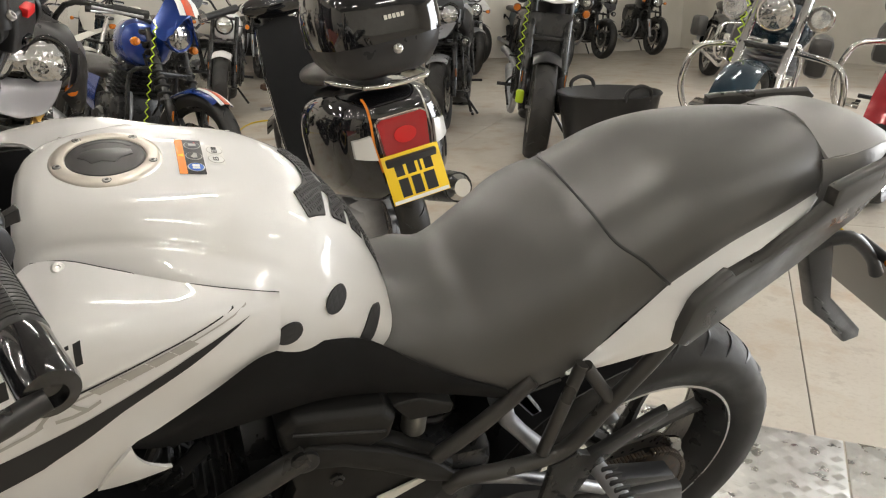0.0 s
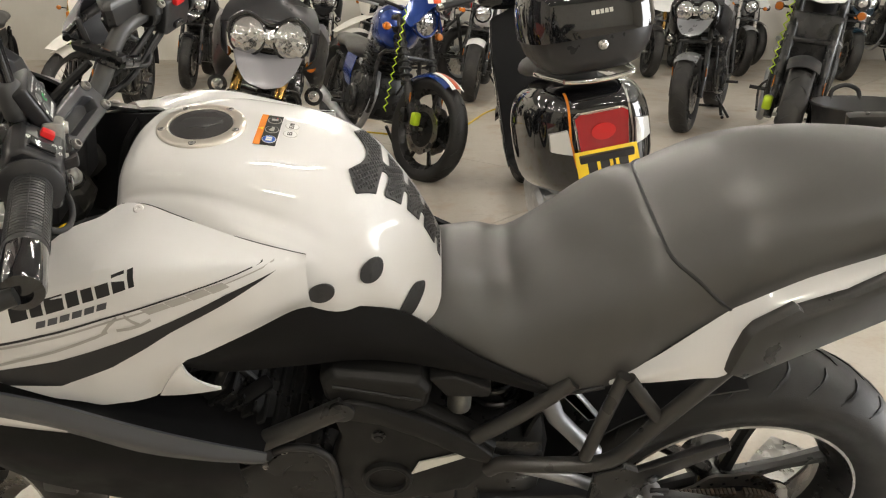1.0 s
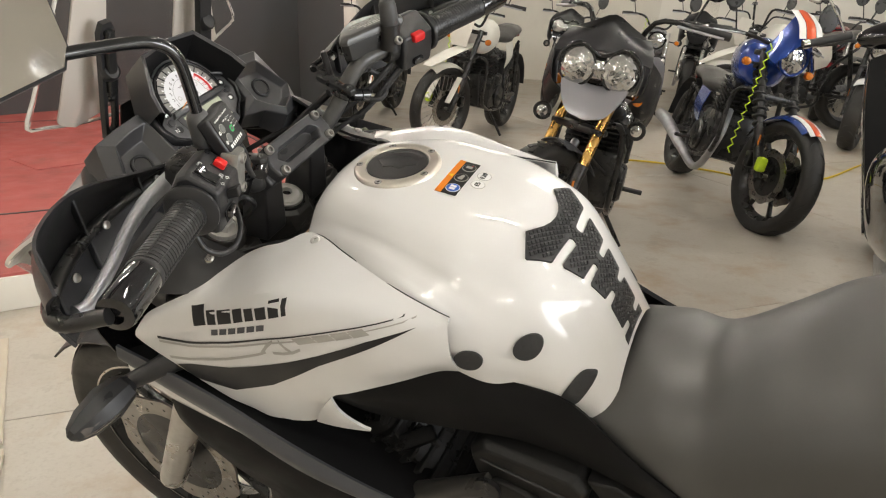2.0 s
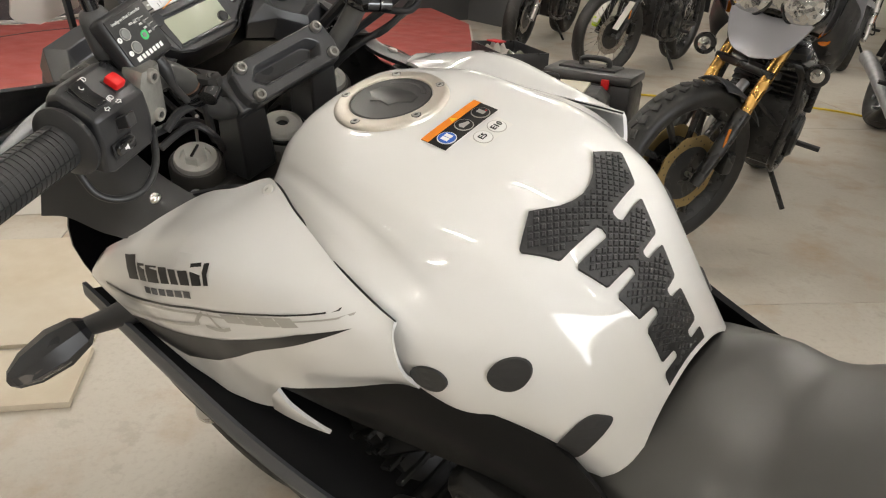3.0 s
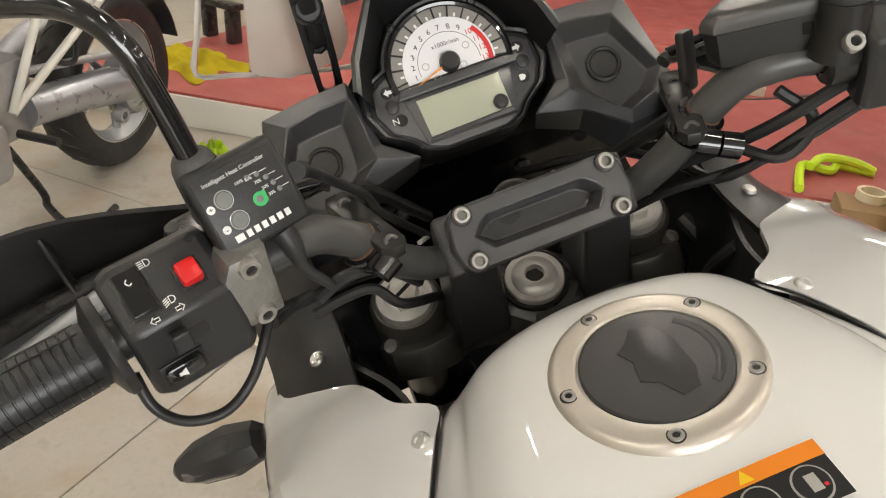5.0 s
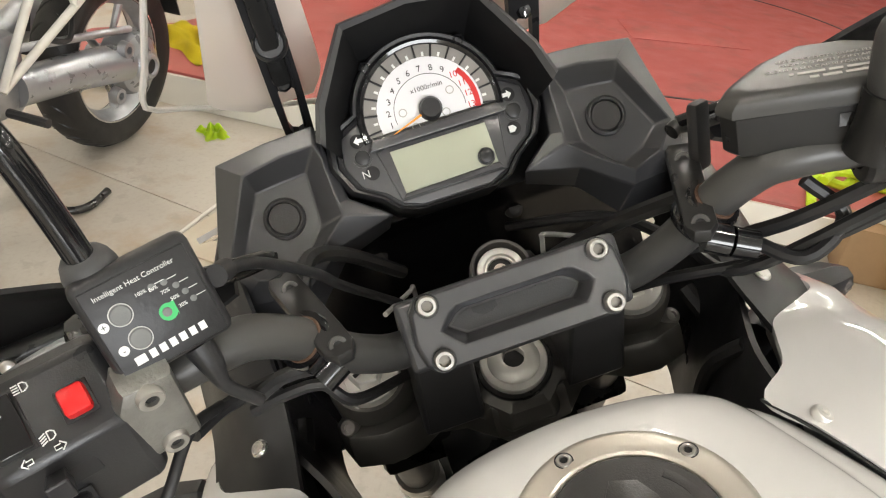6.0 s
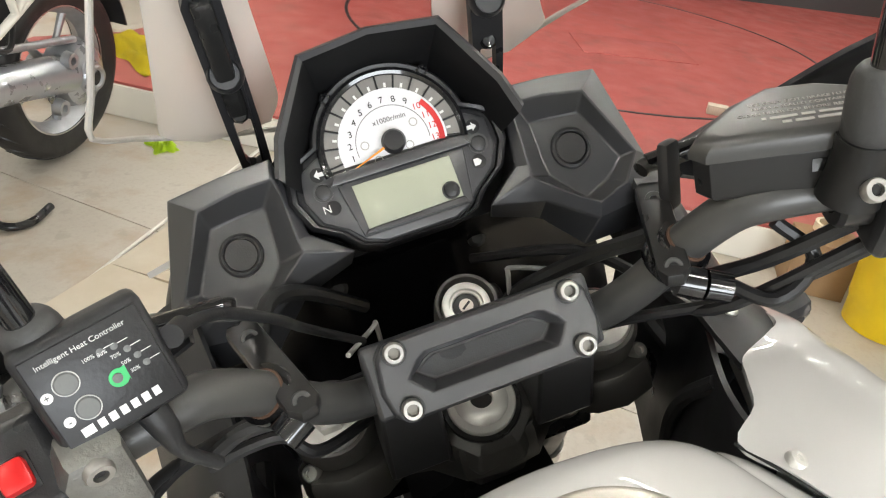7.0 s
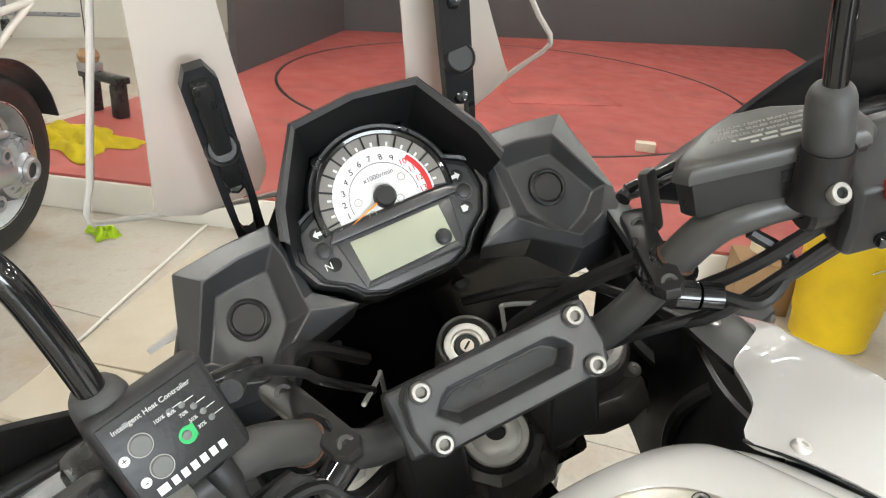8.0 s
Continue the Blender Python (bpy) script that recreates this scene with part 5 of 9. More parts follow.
# top yoke, fork caps, stem nut and ignition lock
YK = [(-.044, 0), (-.038, .026), (-.012, .044), (-.006, .062), (-.020, .076), (-.024, .098), (-.014, .122), (.012, .130), (.040, .118), (.046, .085), (.030, .045), (.060, .030), (.068, 0)]
outl = [(x, y) for x, y in YK] + [(x, -y) for x, y in YK[-2:0:-1]]
yk_m = frame_of((1.014, 0, .893), (1, 0, -.34), (0, 1, 0))
yoke = part("top_yoke", plate(outl, .026, yk_m, .004), YOKEP, BIKE, "dark grey cast top yoke")
for s in (1, -1):
    fm = axis_m((1.037, s * .097, .940), (-.36, 0, .93))
    part("fork_collar", lathe([(.029, -.045), (.029, .004), (.026, .008)], 28, fm), YOKEP, yoke)
    part("fork_cap", lathe([(.0232, 0), (.0232, .011), (.0218, .0135), (.0165, .0135), (.0160, .0105)], 32, fm), BRIGHTALU, yoke, "silver fork cap")
    part("fork_hex", lathe([(.0125, .010), (.0125, .0205), (.0112, .0218), (.0001, .0218)], 6, fm), BRIGHTALU, yoke)
    part("fork_adjuster", box(.018, .0028, .002, .0004, fm @ Matrix.Translation((0, 0, .0222)) @ Matrix.Rotation(.5 * s, 4, "Z")), CARDBLACK, yoke)
    part("yoke_bolt", lathe([(.0062, -.006), (.0062, .006), (.0050, .0080), (.0028, .0080), (.0028, .0050), (.0001, .0050)], 18, axis_m((1.020, s * .1185, .9185), (-.55, s * .25, .80))), BOLTST, yoke, "pinch bolt")
    leg = part("fork_leg", tube([(1.040, s * .098, .935), (1.215, s * .098, .60)], .0205, 20), YOKEP, BIKE, "dark fork stanchion")
    part("fork_slider", tube([(1.205, s * .098, .62), (1.225, s * .098, .58), (1.395, s * .098, .27)], [.026, .028, .027], 20, 2, None, False), STEEL, BIKE, "grey fork slider")
    part("lower_yoke", box(.06, .07, .035, .008, Matrix.Translation((1.135, s * .085, .755)) @ Matrix.Rotation(radians(22), 4, "Y")), BLACKMET, BIKE)
stm = axis_m((1.005, .001, .943), (-.36, 0, .93))
part("stem_boss", lathe([(.041, -.045), (.041, -.016), (.034, -.006), (.0265, -.0015)], 8, stm @ Matrix.Rotation(.39, 4, "Z")), YOKEP, yoke, "eight-sided stem boss", 20, 0.0015)
part("stem_washer", ring_lathe([(.0224, -.002), (.0224, .0012), (.0256, .0012), (.0262, .0004), (.0262, -.002)], 40, stm), BLACKMET, yoke)
part("stem_nut", ring_lathe([(.0072, .004), (.0074, .0105), (.0092, .0108), (.0168, .0072), (.0176, .0060), (.0218, .0056), (.0226, .0046), (.0226, 0), (.0072, 0)], 48, stm), TURNED, yoke, "polished stem nut")
part("stem_hole", lathe([(.0076, .0045), (.0001, .0040)], 6, stm), CARDBLACK, yoke)
igm = axis_m((1.080, -.017, .956), (-.50, 0, .86))
lock = part("ignition_lock", ring_lathe([(.0180, -.05), (.0190, .010), (.0200, .016), (.0222, .016), (.0232, .008), (.0232, -.05)], 36, igm), YOKEP, BIKE, "ignition lock with steel face")
part("lock_face", ring_lathe([(.0095, .004), (.0102, .0095), (.0118, .0098), (.0124, .0126), (.0150, .0132), (.0172, .0122), (.0178, .0095), (.0180, .004)], 48, igm), TURNED, lock, "engraved steel lock ring")
part("lock_barrel", lathe([(.0094, .004), (.0094, .0095), (.0001, .0095)], 24, igm), BLACKP, lock)
part("key_slot", lathe([(.0052, .0096), (.0052, .0108), (.0001, .0108)], 18, igm), BRUSHED, lock)
part("key_slit", box(.0075, .0016, .0006, 0, igm @ Matrix.Translation((0, 0, .0111)) @ Matrix.Rotation(.6, 4, "Z")), CARDBLACK, lock)
part("lock_body", box(.05, .045, .05, .008, igm @ Matrix.Translation((.01, 0, -.04))), BLACKMET, lock)

# handlebar, risers and clamp
bar_half = [(.9835, 0, 1.006), (.9825, .066, 1.0075), (.972, .088, 1.0235), (.9625, .1035, 1.0435), (.9537, .114, 1.0635), (.9435, .131, 1.0825), (.936, .1455, 1.089), (.925, .178, 1.091), (.892, .265, 1.094), (.853, .372, 1.098)]
bar = part("handlebar", tube([(x, -y, z) for x, y, z in bar_half[:0:-1]] + bar_half, .0112, 18, 5), FRAMEP, BIKE, "satin black tubular handlebar")
CLM = frame_of((.9635, -.002, 1.0295), (0, -1, 0), (.60, 0, .80))    # x along the bar, z towards the rider
body = [(-60, -17), (-54, -22.5), (54, -22.5), (60, -17), (63, -4), (61, 14), (55, 21.5), (46, 22), (-46, 22), (-55, 21.5), (-61, 14), (-63, -4)]
slot = [(-39, -5), (-34, -9.5), (34, -9.5), (38, -5), (41, 0), (38, 4), (32, 8.5), (28, 9.5), (-32, 9.5), (-37, 7), (-41, 3), (-44, 0)]
bm = bmesh.new()
CP = lambda pts, k, q, z: [CLM @ Vector((u / 1000 * k, v / 1000 * q, z)) for u, v in pts]
vs = grid(bm, [CP(body, 1, 1, -.017), CP(body, 1, 1, -.001), CP(body, .97, .92, .0022), CP(slot, 1.07, 1.18, .0022), CP(slot, 1, 1, -.002), CP(slot, .95, .80, -.013)], True)
bm.faces.new(vs[-1])
cl = part("bar_clamp", bm, GREYP, BIKE, "dark grey handlebar clamp with recessed centre", 25, 0.0008)
# black plate on the slot floor darkens the recess by colour, as shade
part("clamp_recess", plate([(u / 1000 * .90, v / 1000 * .62) for u, v in slot], .0006, CLM @ Matrix.Translation((0, 0, -.0126))), BLACKP, cl, "black plate for the shade in the slot")
for u in (-50, 50):
    for v in (-15.5, 15.5):
        bmx = CLM @ Matrix.Translation((u / 1000, v / 1000, .0020))
        part("clamp_bolt", ring_lathe([(.0030, .0010), (.0033, .0058), (.0050, .0058), (.0059, .0046), (.0060, 0), (.0030, 0)], 28, bmx), BOLTST, cl, "steel socket-head bolt")
        part("bolt_recess", ring_lathe([(.0060, -.001), (.0060, .0006), (.0071, .0006), (.0071, -.001)], 24, bmx), CARDBLACK, cl)
        part("bolt_socket", lathe([(.0032, .0028), (.0001, .0026)], 6, bmx), mat("dark_socket", (.20, .19, .17), .45, .7) if u == -50 and v < 0 else bpy.data.materials["dark_socket"], cl)
    part("riser", loft([[CLM @ Vector((u / 1000 + a * .018, b * .021, d)) for a, b in ((-1, -1), (1, -1), (1, 1), (-1, 1))] for d in (-.014, -.032)] + [[Vector((1.012 + b * .022, -(u / 1000 + a * .021), .918)) for a, b in ((-1, -1), (1, -1), (1, 1), (-1, 1))]]), GREYP, cl, "dark grey handlebar riser", 30, 0.003)

# left grip, switch box, heated-grip control, mirror and hand guard
BL = Vector((.924, .180, 1.090))
BD = (Vector((.853, .372, 1.098)) - BL).normalized()
BUP = (Vector((-.25, 0, 1)) - BD * BD.dot(Vector((-.25, 0, 1)))).normalized()
BARL = frame_of(BL, BD, BUP)      # x outwards along the bar, y up, z forwards
BR_ = Vector((.924, -.180, 1.090))
BDR = (Vector((.853, -.372, 1.098)) - BR_).normalized()
BARR = frame_of(BR_, BDR, (Vector((-.25, 0, 1)) - BDR * BDR.dot(Vector((-.25, 0, 1)))).normalized())   # z backwards

for s, BM in ((1, BARL), (-1, BARR)):
    rot = Matrix.Rotation(radians(90), 4, "Y")
    prof = [(.0118, .068), (.026, .068), (.0275, .070), (.0275, .073), (.0250, .075), (.0172, .078)]
    for k in range(20):
        z0 = .080 + k * .0047
        prof += [(.0173, z0), (.0173, z0 + .0034), (.0166, z0 + .0037), (.0166, z0 + .0044)]
    prof += [(.0175, .176), (.0165, .180), (.0115, .181)]
    grip = part("grip", lathe(prof, 32, BM @ rot), RUBBER, BIKE, "ribbed black heated grip")
    for k in range(8):
        a = 2 * math.pi * k / 8
        part("grip_line", box(.095, .0008, .0009, 0, BM @ Matrix.Rotation(a, 4, "X") @ Matrix.Translation((.128, .0174, 0))), CARDBLACK, grip)
    part("bar_end", lathe([(.0120, .181), (.0168, .181), (.0172, .186), (.0172, .226), (.0160, .231), (.0085, .233), (.0083, .228), (.0040, .228), (.0001, .228)], 28, BM @ rot), BLACKGLOSS, BIKE, "gloss black bar end weight")

sw_sec = [(-24, -30), (16, -33), (24, -24), (25, 14), (19, 30), (7, 35.5), (-25, 20.5), (-27, -4)]      # z, y outline of the switch box
bm = loft([[BARL @ Vector((x, y / 1000 * k, z / 1000 * k)) for z, y in sw_sec] for x, k in ((.006, .86), (.010, 1.0), (.056, 1.0), (.064, .90))])
sw = part("switch_box", bm, BLACKP, BIKE, "black left switch box with white symbols", 28, 0.003)
SWF = frame_of(BARL @ Vector((.033, .004, -.0262)), BARL.to_3x3() @ Vector((-1, 0, 0)), BARL.to_3x3() @ Vector((0, 1, .18)))   # rear face
SWT = frame_of(BARL @ Vector((.033, .0275, -.010)), BARL.to_3x3() @ Vector((-1, 0, 0)), BARL.to_3x3() @ Vector((0, .42, .9)))   # sloping top
part("hazard_switch", box(.0108, .0122, .010, .002, SWT @ Matrix.Translation((.0087, -.0010, .0015))), RED, sw, "red push switch")
part("hazard_recess", box(.0135, .0148, .0012, .0005, SWT @ Matrix.Translation((.0087, -.0008, .0002))), CARDBLACK, sw)
part("dip_recess", box(.0148, .0252, .0012, .0005, SWT @ Matrix.Translation((-.0168, .0022, .0002))), CARDBLACK, sw)
part("dip_rocker", loft([[SWT @ Vector((-.0168 + a * .0062, .0022 + v, d * k)) for a, k in ((-1, 0), (-1, 1), (1, 1), (1, 0))] for v, d in ((-.0115, .0034), (.0010, .0022), (.0115, .0052))]), BLACKGLOSS, sw, "black dip switch rocker", 30, 0.0006)
part("rocker_mark", tube([SWT @ Vector((-.0168 + a, .0072 + b, .0046)) for a, b in ((-.0006, .0022), (-.0018, .0006), (-.0006, -.0012), (.0008, -.0006))], .00035, 6, 3), WHITEP, sw)
part("indicator_recess", box(.021, .0135, .0030, .0012, SWF @ Matrix.Translation((-.0050, .0030, -.0008))), CARDBLACK, sw)
part("indicator_switch", loft([[SWF @ Vector((-.0100 + a * .0046 * k, .0040 + b * .0054 * k + d * .35, d)) for a, b in ((-1, -1), (1, -1), (1, 1), (-1, 1))] for d, k in ((0, .8), (.009, .9), (.0125, 1.0), (.0135, .85))]), BLACKP, sw, "black indicator switch", 30, 0.0008)
part("horn_recess", box(.0225, .0125, .0012, .0005, SWF @ Matrix.Translation((-.0140, -.0135, .0002))), CARDBLACK, sw)
part("horn_switch", box(.0195, .0098, .008, .003, SWF @ Matrix.Translation((-.0140, -.0128, .0012))), BLACKGLOSS, sw, "black horn button")
part("horn_mark", plate(mm_([(-2.4, -1), (-2.4, 1), (-.8, 1), (1.8, 2.4), (1.8, -2.4), (-.8, -1)]), .0002, SWF @ Matrix.Translation((-.0160, -.0128, .0052))), WHITEP, sw)
for u, k in ((-.0158, 1), (-.0031, -1)):
    loop = [SWT @ Vector((u + k * a * .00062, -.0140 + b * .00062, .0006)) for a, b in arrow + arrow[:1]]
    part("arrow_mark", tube(loop, .0003, 6, 1, None, False), WHITEP, sw)
for (u, v), slant in (((-.0063, .0145), 0), ((-.0053, -.0082), -.0010)):
    loop = [SWT @ Vector((u + a / 1000, v + b / 1000, .0006)) for a, b in ((-.2, 1.9), (1.2, 1.8), (2.4, .9), (2.4, -.9), (1.2, -1.8), (-.2, -1.9), (-.2, 1.9))]
    part("beam_mark", tube(loop, .0003, 6, 1, None, False), WHITEP, sw)
    for k in (-1.6, -.5, .6, 1.7):
        part("beam_mark", tube([SWT @ Vector((u - .0009, v + k / 1000, .0006)), SWT @ Vector((u - .0034, v + k / 1000 + slant, .0006))], .0003, 6), WHITEP, sw)
part("switch_lead", tube([(.906, .248, 1.066), (.899, .246, 1.046), (.893, .233, 1.034), (.893, .212, 1.031), (.900, .192, 1.042), (.922, .174, 1.058), (.950, .165, 1.042)], .0030, 10, 6), RUBBER, BIKE, "thin black cable loop below the switch box")

# clutch perch clamp with mirror boss
for s, BM, zs in ((1, BARL, 1), (-1, BARR, -1)):
    BM = BM if s > 0 else BM @ Matrix.Translation((.020, 0, 0))
    px_, py_ = (.0, .009) if s > 0 else (-.012, 0)
    if s > 0:
        pc = part("lever_perch", plate(mm_([(-12, -23), (9, -24), (14, -12), (14, 14), (9, 24), (-12, 23)]), .020, BM @ Matrix.Translation((px_, py_, -zs * .006 - .020)), .004), ZINC, BIKE, "cast lever perch clamp")
        bolts_ = [BM @ Matrix.Translation((px_, dv + py_, -zs * .026)) @ Matrix.Rotation(math.pi, 4, "X") for dv in (-.017, .017)]
    else:
        pc = part("lever_perch", ring_lathe([(.0112, -.013), (.0112, .013), (.0170, .013), (.0190, .0105), (.0190, -.0105), (.0170, -.013)], 32, BM @ Matrix.Translation((-.014, 0, 0)) @ Matrix.Rotation(radians(90), 4, "Y")), BLACKMET, BIKE, "cast lever perch clamp")
        part("mirror_socket", tube([(.914, -.173, 1.094), (.912, -.175, 1.112), (.911, -.176, 1.127)], [.0150, .0138, .0135], 24, 3, None, False), BLACKMET, pc, "black mirror socket")
        bolts_ = [axis_m((.8975, -.1703, 1.1073), (-.80, .12, .59))]
    for sm in bolts_:
        part("perch_bolt", ring_lathe([(.0028, .0005), (.0030, .0030), (.0052, .0030), (.0058, .0022), (.0058, -.002), (.0028, 0)], 20, sm), BOLTST, pc)
        part("bolt_socket", lathe([(.0030, .0010), (.0001, .0008)], 6, sm), CARDBLACK, pc)
    part("perch_body", box(.05, .028, .045, .008, BM @ Matrix.Translation((-.004, .002, zs * .028))), BLACKMET, pc)
    lev = [BM @ Vector((x, y, zs * z)) for x, y, z in ((.005, -.006, .046), (.04, -.020, .060), (.08, -.030, .062), (.13, -.034, .054), (.185, -.036, .048), (.200, -.036, .052))]
    part("lever", tube(lev, [.009, .008, .0065, .0062, .0062, .0075], 12, 5), CAST if s > 0 else BLACKMET, BIKE, "hand lever")
    ox, oy = (0, 0) if s > 0 else (-.020, 0)
    boot = [(.931 + ox, s * .176 + oy, zz) for zz in (1.124, 1.1245, 1.135, 1.147, 1.1535, 1.1575, 1.1600, 1.1610)]
    mb = part("mirror_boot", tube(boot, [.0112, .0120, .0122, .0120, .0115, .0102, .0084, .0060], 28, 2, None, False), BOOTR, BIKE, "grey rubber mirror boot", 60)
    part("boot_base", tube([(.931 + ox, s * .176 + oy, 1.108), (.931 + ox, s * .176 + oy, 1.124)], .0108, 20), BLACKMET, mb)
    stalk = [(a_ + ox, b_ + oy, c_) for a_, b_, c_ in ((.930, s * .176, 1.150), (.929, s * .177, 1.190), (.929, s * .180, 1.218), (.934, s * .190, 1.234), (.944, s * .208, 1.242), (.962, s * .245, 1.248), (.975, s * .275, 1.252))]
    part("mirror_stalk", tube(stalk, .0060, 16, 6), BLACKGLOSS, mb, "gloss black mirror stalk")
    hm = frame_of((.985 + ox, s * .315, 1.285), (0, s, .05), (.12, 0, 1))
    shape = [(-.062, -.030), (-.050, -.048), (.030, -.052), (.066, -.030), (.070, .010), (.050, .048), (-.035, .050), (-.062, .020)]
    head = part("mirror_head", plate(shape, .030, hm @ Matrix.Translation((0, 0, -.015)), .008), BLACKP, mb, "black mirror head")
    zz = -.0165 if (hm.to_3x3() @ Vector((0, 0, 1))).x > 0 else .0155
    part("mirror_glass", plate([(x * .90, y * .88) for x, y in shape], .001, hm @ Matrix.Translation((0, 0, zz))), CHROME, head, "mirror glass")
    # hand guard: spine and ribbed shell
    hand = [(1.009, s * .119, 1.077), (1.011, s * .125, 1.078), (1.014, s * .145, 1.074), (1.028, s * .20, 1.066), (1.012, s * .29, 1.066), (.955, s * .375, 1.075), (.890, s * .415, 1.092), (.846, s * .400, 1.100)]
    hg = part("hand_guard", tube(hand, [.0050, .0048, .0045, .0055, .0070, .0075, .0075, .0075], 12, 6), BLACKMET, BIKE, "black hand guard with plastic shell")
    rows = []
    for (x, y, z), up, dn in zip(hand[2:7], (.006, .026, .056, .060, .030), (.012, .036, .055, .050, .026)):
        rows.append([(x - .010, y, z + up), (x + .006, y, z + up * .55), (x + .012, y, z), (x + .008, y, z - dn * .6), (x - .004, y, z - dn)])
    part("guard_shell", shell(rows, .003, 5, 4), BLACKP, hg, "matt black guard shell", 60)
    for k in (1, 2, 3):
        x, y, z = hand[k + 2]
        part("guard_rib", box(.010, .003, (.045, .085, .085)[k - 1], .001, Matrix.Translation((x - .002, y, z + (-.006, .002, .003)[k - 1]))), BLACKP, hg)
        part("guard_screw", lathe([(.0045, 0), (.0045, .002), (.0030, .003), (.0001, .003)], 16, axis_m((x - .009, y - s * .02, z + .004), (-1, -.1 * s, .2))), STEEL, hg)
    # split clamp of the guard on the bar bend
    c0, c1 = Vector(bar_half[3]), Vector(bar_half[4])
    c0.y *= s
    c1.y *= s
    cm = axis_m((c0 + c1) / 2 + (c1 - c0) * .10, c1 - c0)
    gc = part("guard_clamp", ring_lathe([(.0113, -.0095), (.0113, -.0006), (.0150, -.0006), (.0157, -.0022), (.0157, -.0080), (.0150, -.0095)], 28, cm), BLACKGLOSS, BIKE, "black split clamp with leather packing")
    part("clamp_half", ring_lathe([(.0113, .0095), (.0113, .0006), (.0150, .0006), (.0157, .0022), (.0157, .0080), (.0150, .0095)], 28, cm), BLACKGLOSS, gc)
    part("packing", ring_lathe([(.0110, .0095), (.0110, .0109), (.0120, .0108), (.0122, .0095)], 24, cm), CLOTHRED, gc, "brown leather packing strip")
    b1, b2 = Vector((.998, s * .1185, 1.066)), Vector((.940, s * .0975, 1.059))
    nrm = Vector((-.66, -s * .25, .70)).normalized()
    mid_ = (b1 + b2) / 2 + nrm * .004
    side_ = nrm.cross(b2 - b1).normalized()
    am = frame_of(mid_, b2 - b1, side_)
    L2 = (b2 - b1).length / 2 + .006
    part("clamp_arm", plate([(-L2, -.006), (-L2 + .004, -.0085), (L2 - .006, -.0085), (L2, -.004), (L2, .004), (L2 - .006, .0085), (-L2 + .004, .0085), (-L2, .006)], .009, am @ Matrix.Translation((0, 0, -.0045)), .0018), BLACKMET, gc, "black clamp arm", 30)
    if s < 0:
        part("clamp_tongue", box(.040, .0135, .008, .0032, frame_of(b1 + Vector((-.010, s * .006, .017)), (.20, s * .06, .97), (.45, s * .89, -.1))), BLACKP, gc, "matt black stop")
    part("clamp_barrel", tube([b2 + Vector((-.001, s * .002, -.004)), b2 + Vector((-.006, s * .013, -.008))], .0085, 18), BLACKGLOSS, gc)
    if s < 0:
        part("clamp_barrel", tube([b2 + Vector((-.0065, s * .0145, -.0085)), b2 + Vector((-.011, s * .0255, -.0125))], .0082, 18), BLACKGLOSS, gc)
    for p in (b2 + (b1 - b2) * .06, b1 + (b2 - b1) * .10):
        sm = axis_m(p + nrm * .0075, nrm)
        part("arm_screw", ring_lathe([(.0024, .0005), (.0026, .0022), (.0046, .0022), (.0050, .0014), (.0050, -.004), (.0024, 0)], 18, sm), FRAMEP, gc)
        part("screw_socket", lathe([(.0025, .0016), (.0001, .0015)], 6, sm), CARDBLACK, gc)
    part("arm_pin", tube([(1.011, s * .124, 1.080), (1.004, s * .160, 1.086)], .0045, 10), BLACKGLOSS, gc)

# heated-grip controller
hc_c = (Vector((.911, .180, 1.156)) + Vector((.925, .136, 1.156)) + Vector((.918, .134, 1.113)) + Vector((.905, .176, 1.114))) / 4
HC = frame_of(hc_c, (.016, -.044, 0), (.016, .0, .043))
hc = part("heat_controller", box(.0500, .0470, .016, .0042, HC @ Matrix.Translation((0, 0, -.008)), None, 3), BLACKP, BIKE, "black heated-grip controller with grey buttons")
part("controller_face", box(.0440, .0405, .0012, .0005, HC @ Matrix.Translation((0, -.0008, .0003))), mat("black_membrane_panel", (.018, .018, .019), .38, grain=.2), hc)
part("controller_text", text_mesh("Intelligent Heat Controller", .0031, HC @ Matrix.Translation((-.001, .0150, .0012)), extrude=.0001), WHITEP, hc)
for u, v, mk in ((-.0115, .0050, "+"), (-.0095, -.0070, "-")):
    part("button_rim", ring_lathe([(.0044, 0), (.0044, .0005), (.0048, .0005), (.0048, 0)], 24, HC @ Matrix.Translation((u, v, .0009))), GREYPRINT, hc)
    part("button", lathe([(.0043, 0), (.0043, .0008), (.0038, .0013), (.0001, .0014)], 24, HC @ Matrix.Translation((u, v, .0009))), GREYBTN, hc, "round grey button")
    part("button_sign", lathe([(.0021, 0), (.0021, .0002), (.0001, .0002)], 18, HC @ Matrix.Translation((u - .0078, v - .0016, .0009))), WHITEP, hc)
    part("button_sign", text_mesh(mk, .0040, HC @ Matrix.Translation((u - .0078, v - .0016, .0013)), extrude=.0001), CARDBLACK, hc)
part("power_patch", plate(mm_([(3.7 * math.cos(a), 3.7 * math.sin(a)) for a in np.linspace(radians(60), radians(330), 20)] + [(3.4, -3.1), (3.7, 3.4)]), .0003, HC @ Matrix.Translation((.0045, -.0030, .0009)), 0), GREENP, hc, "green power button patch")
part("power_button", lathe([(.0019, 0), (.0019, .0008), (.0001, .0011)], 18, HC @ Matrix.Translation((.0040, -.0028, .0011))), GREYBTN, hc)
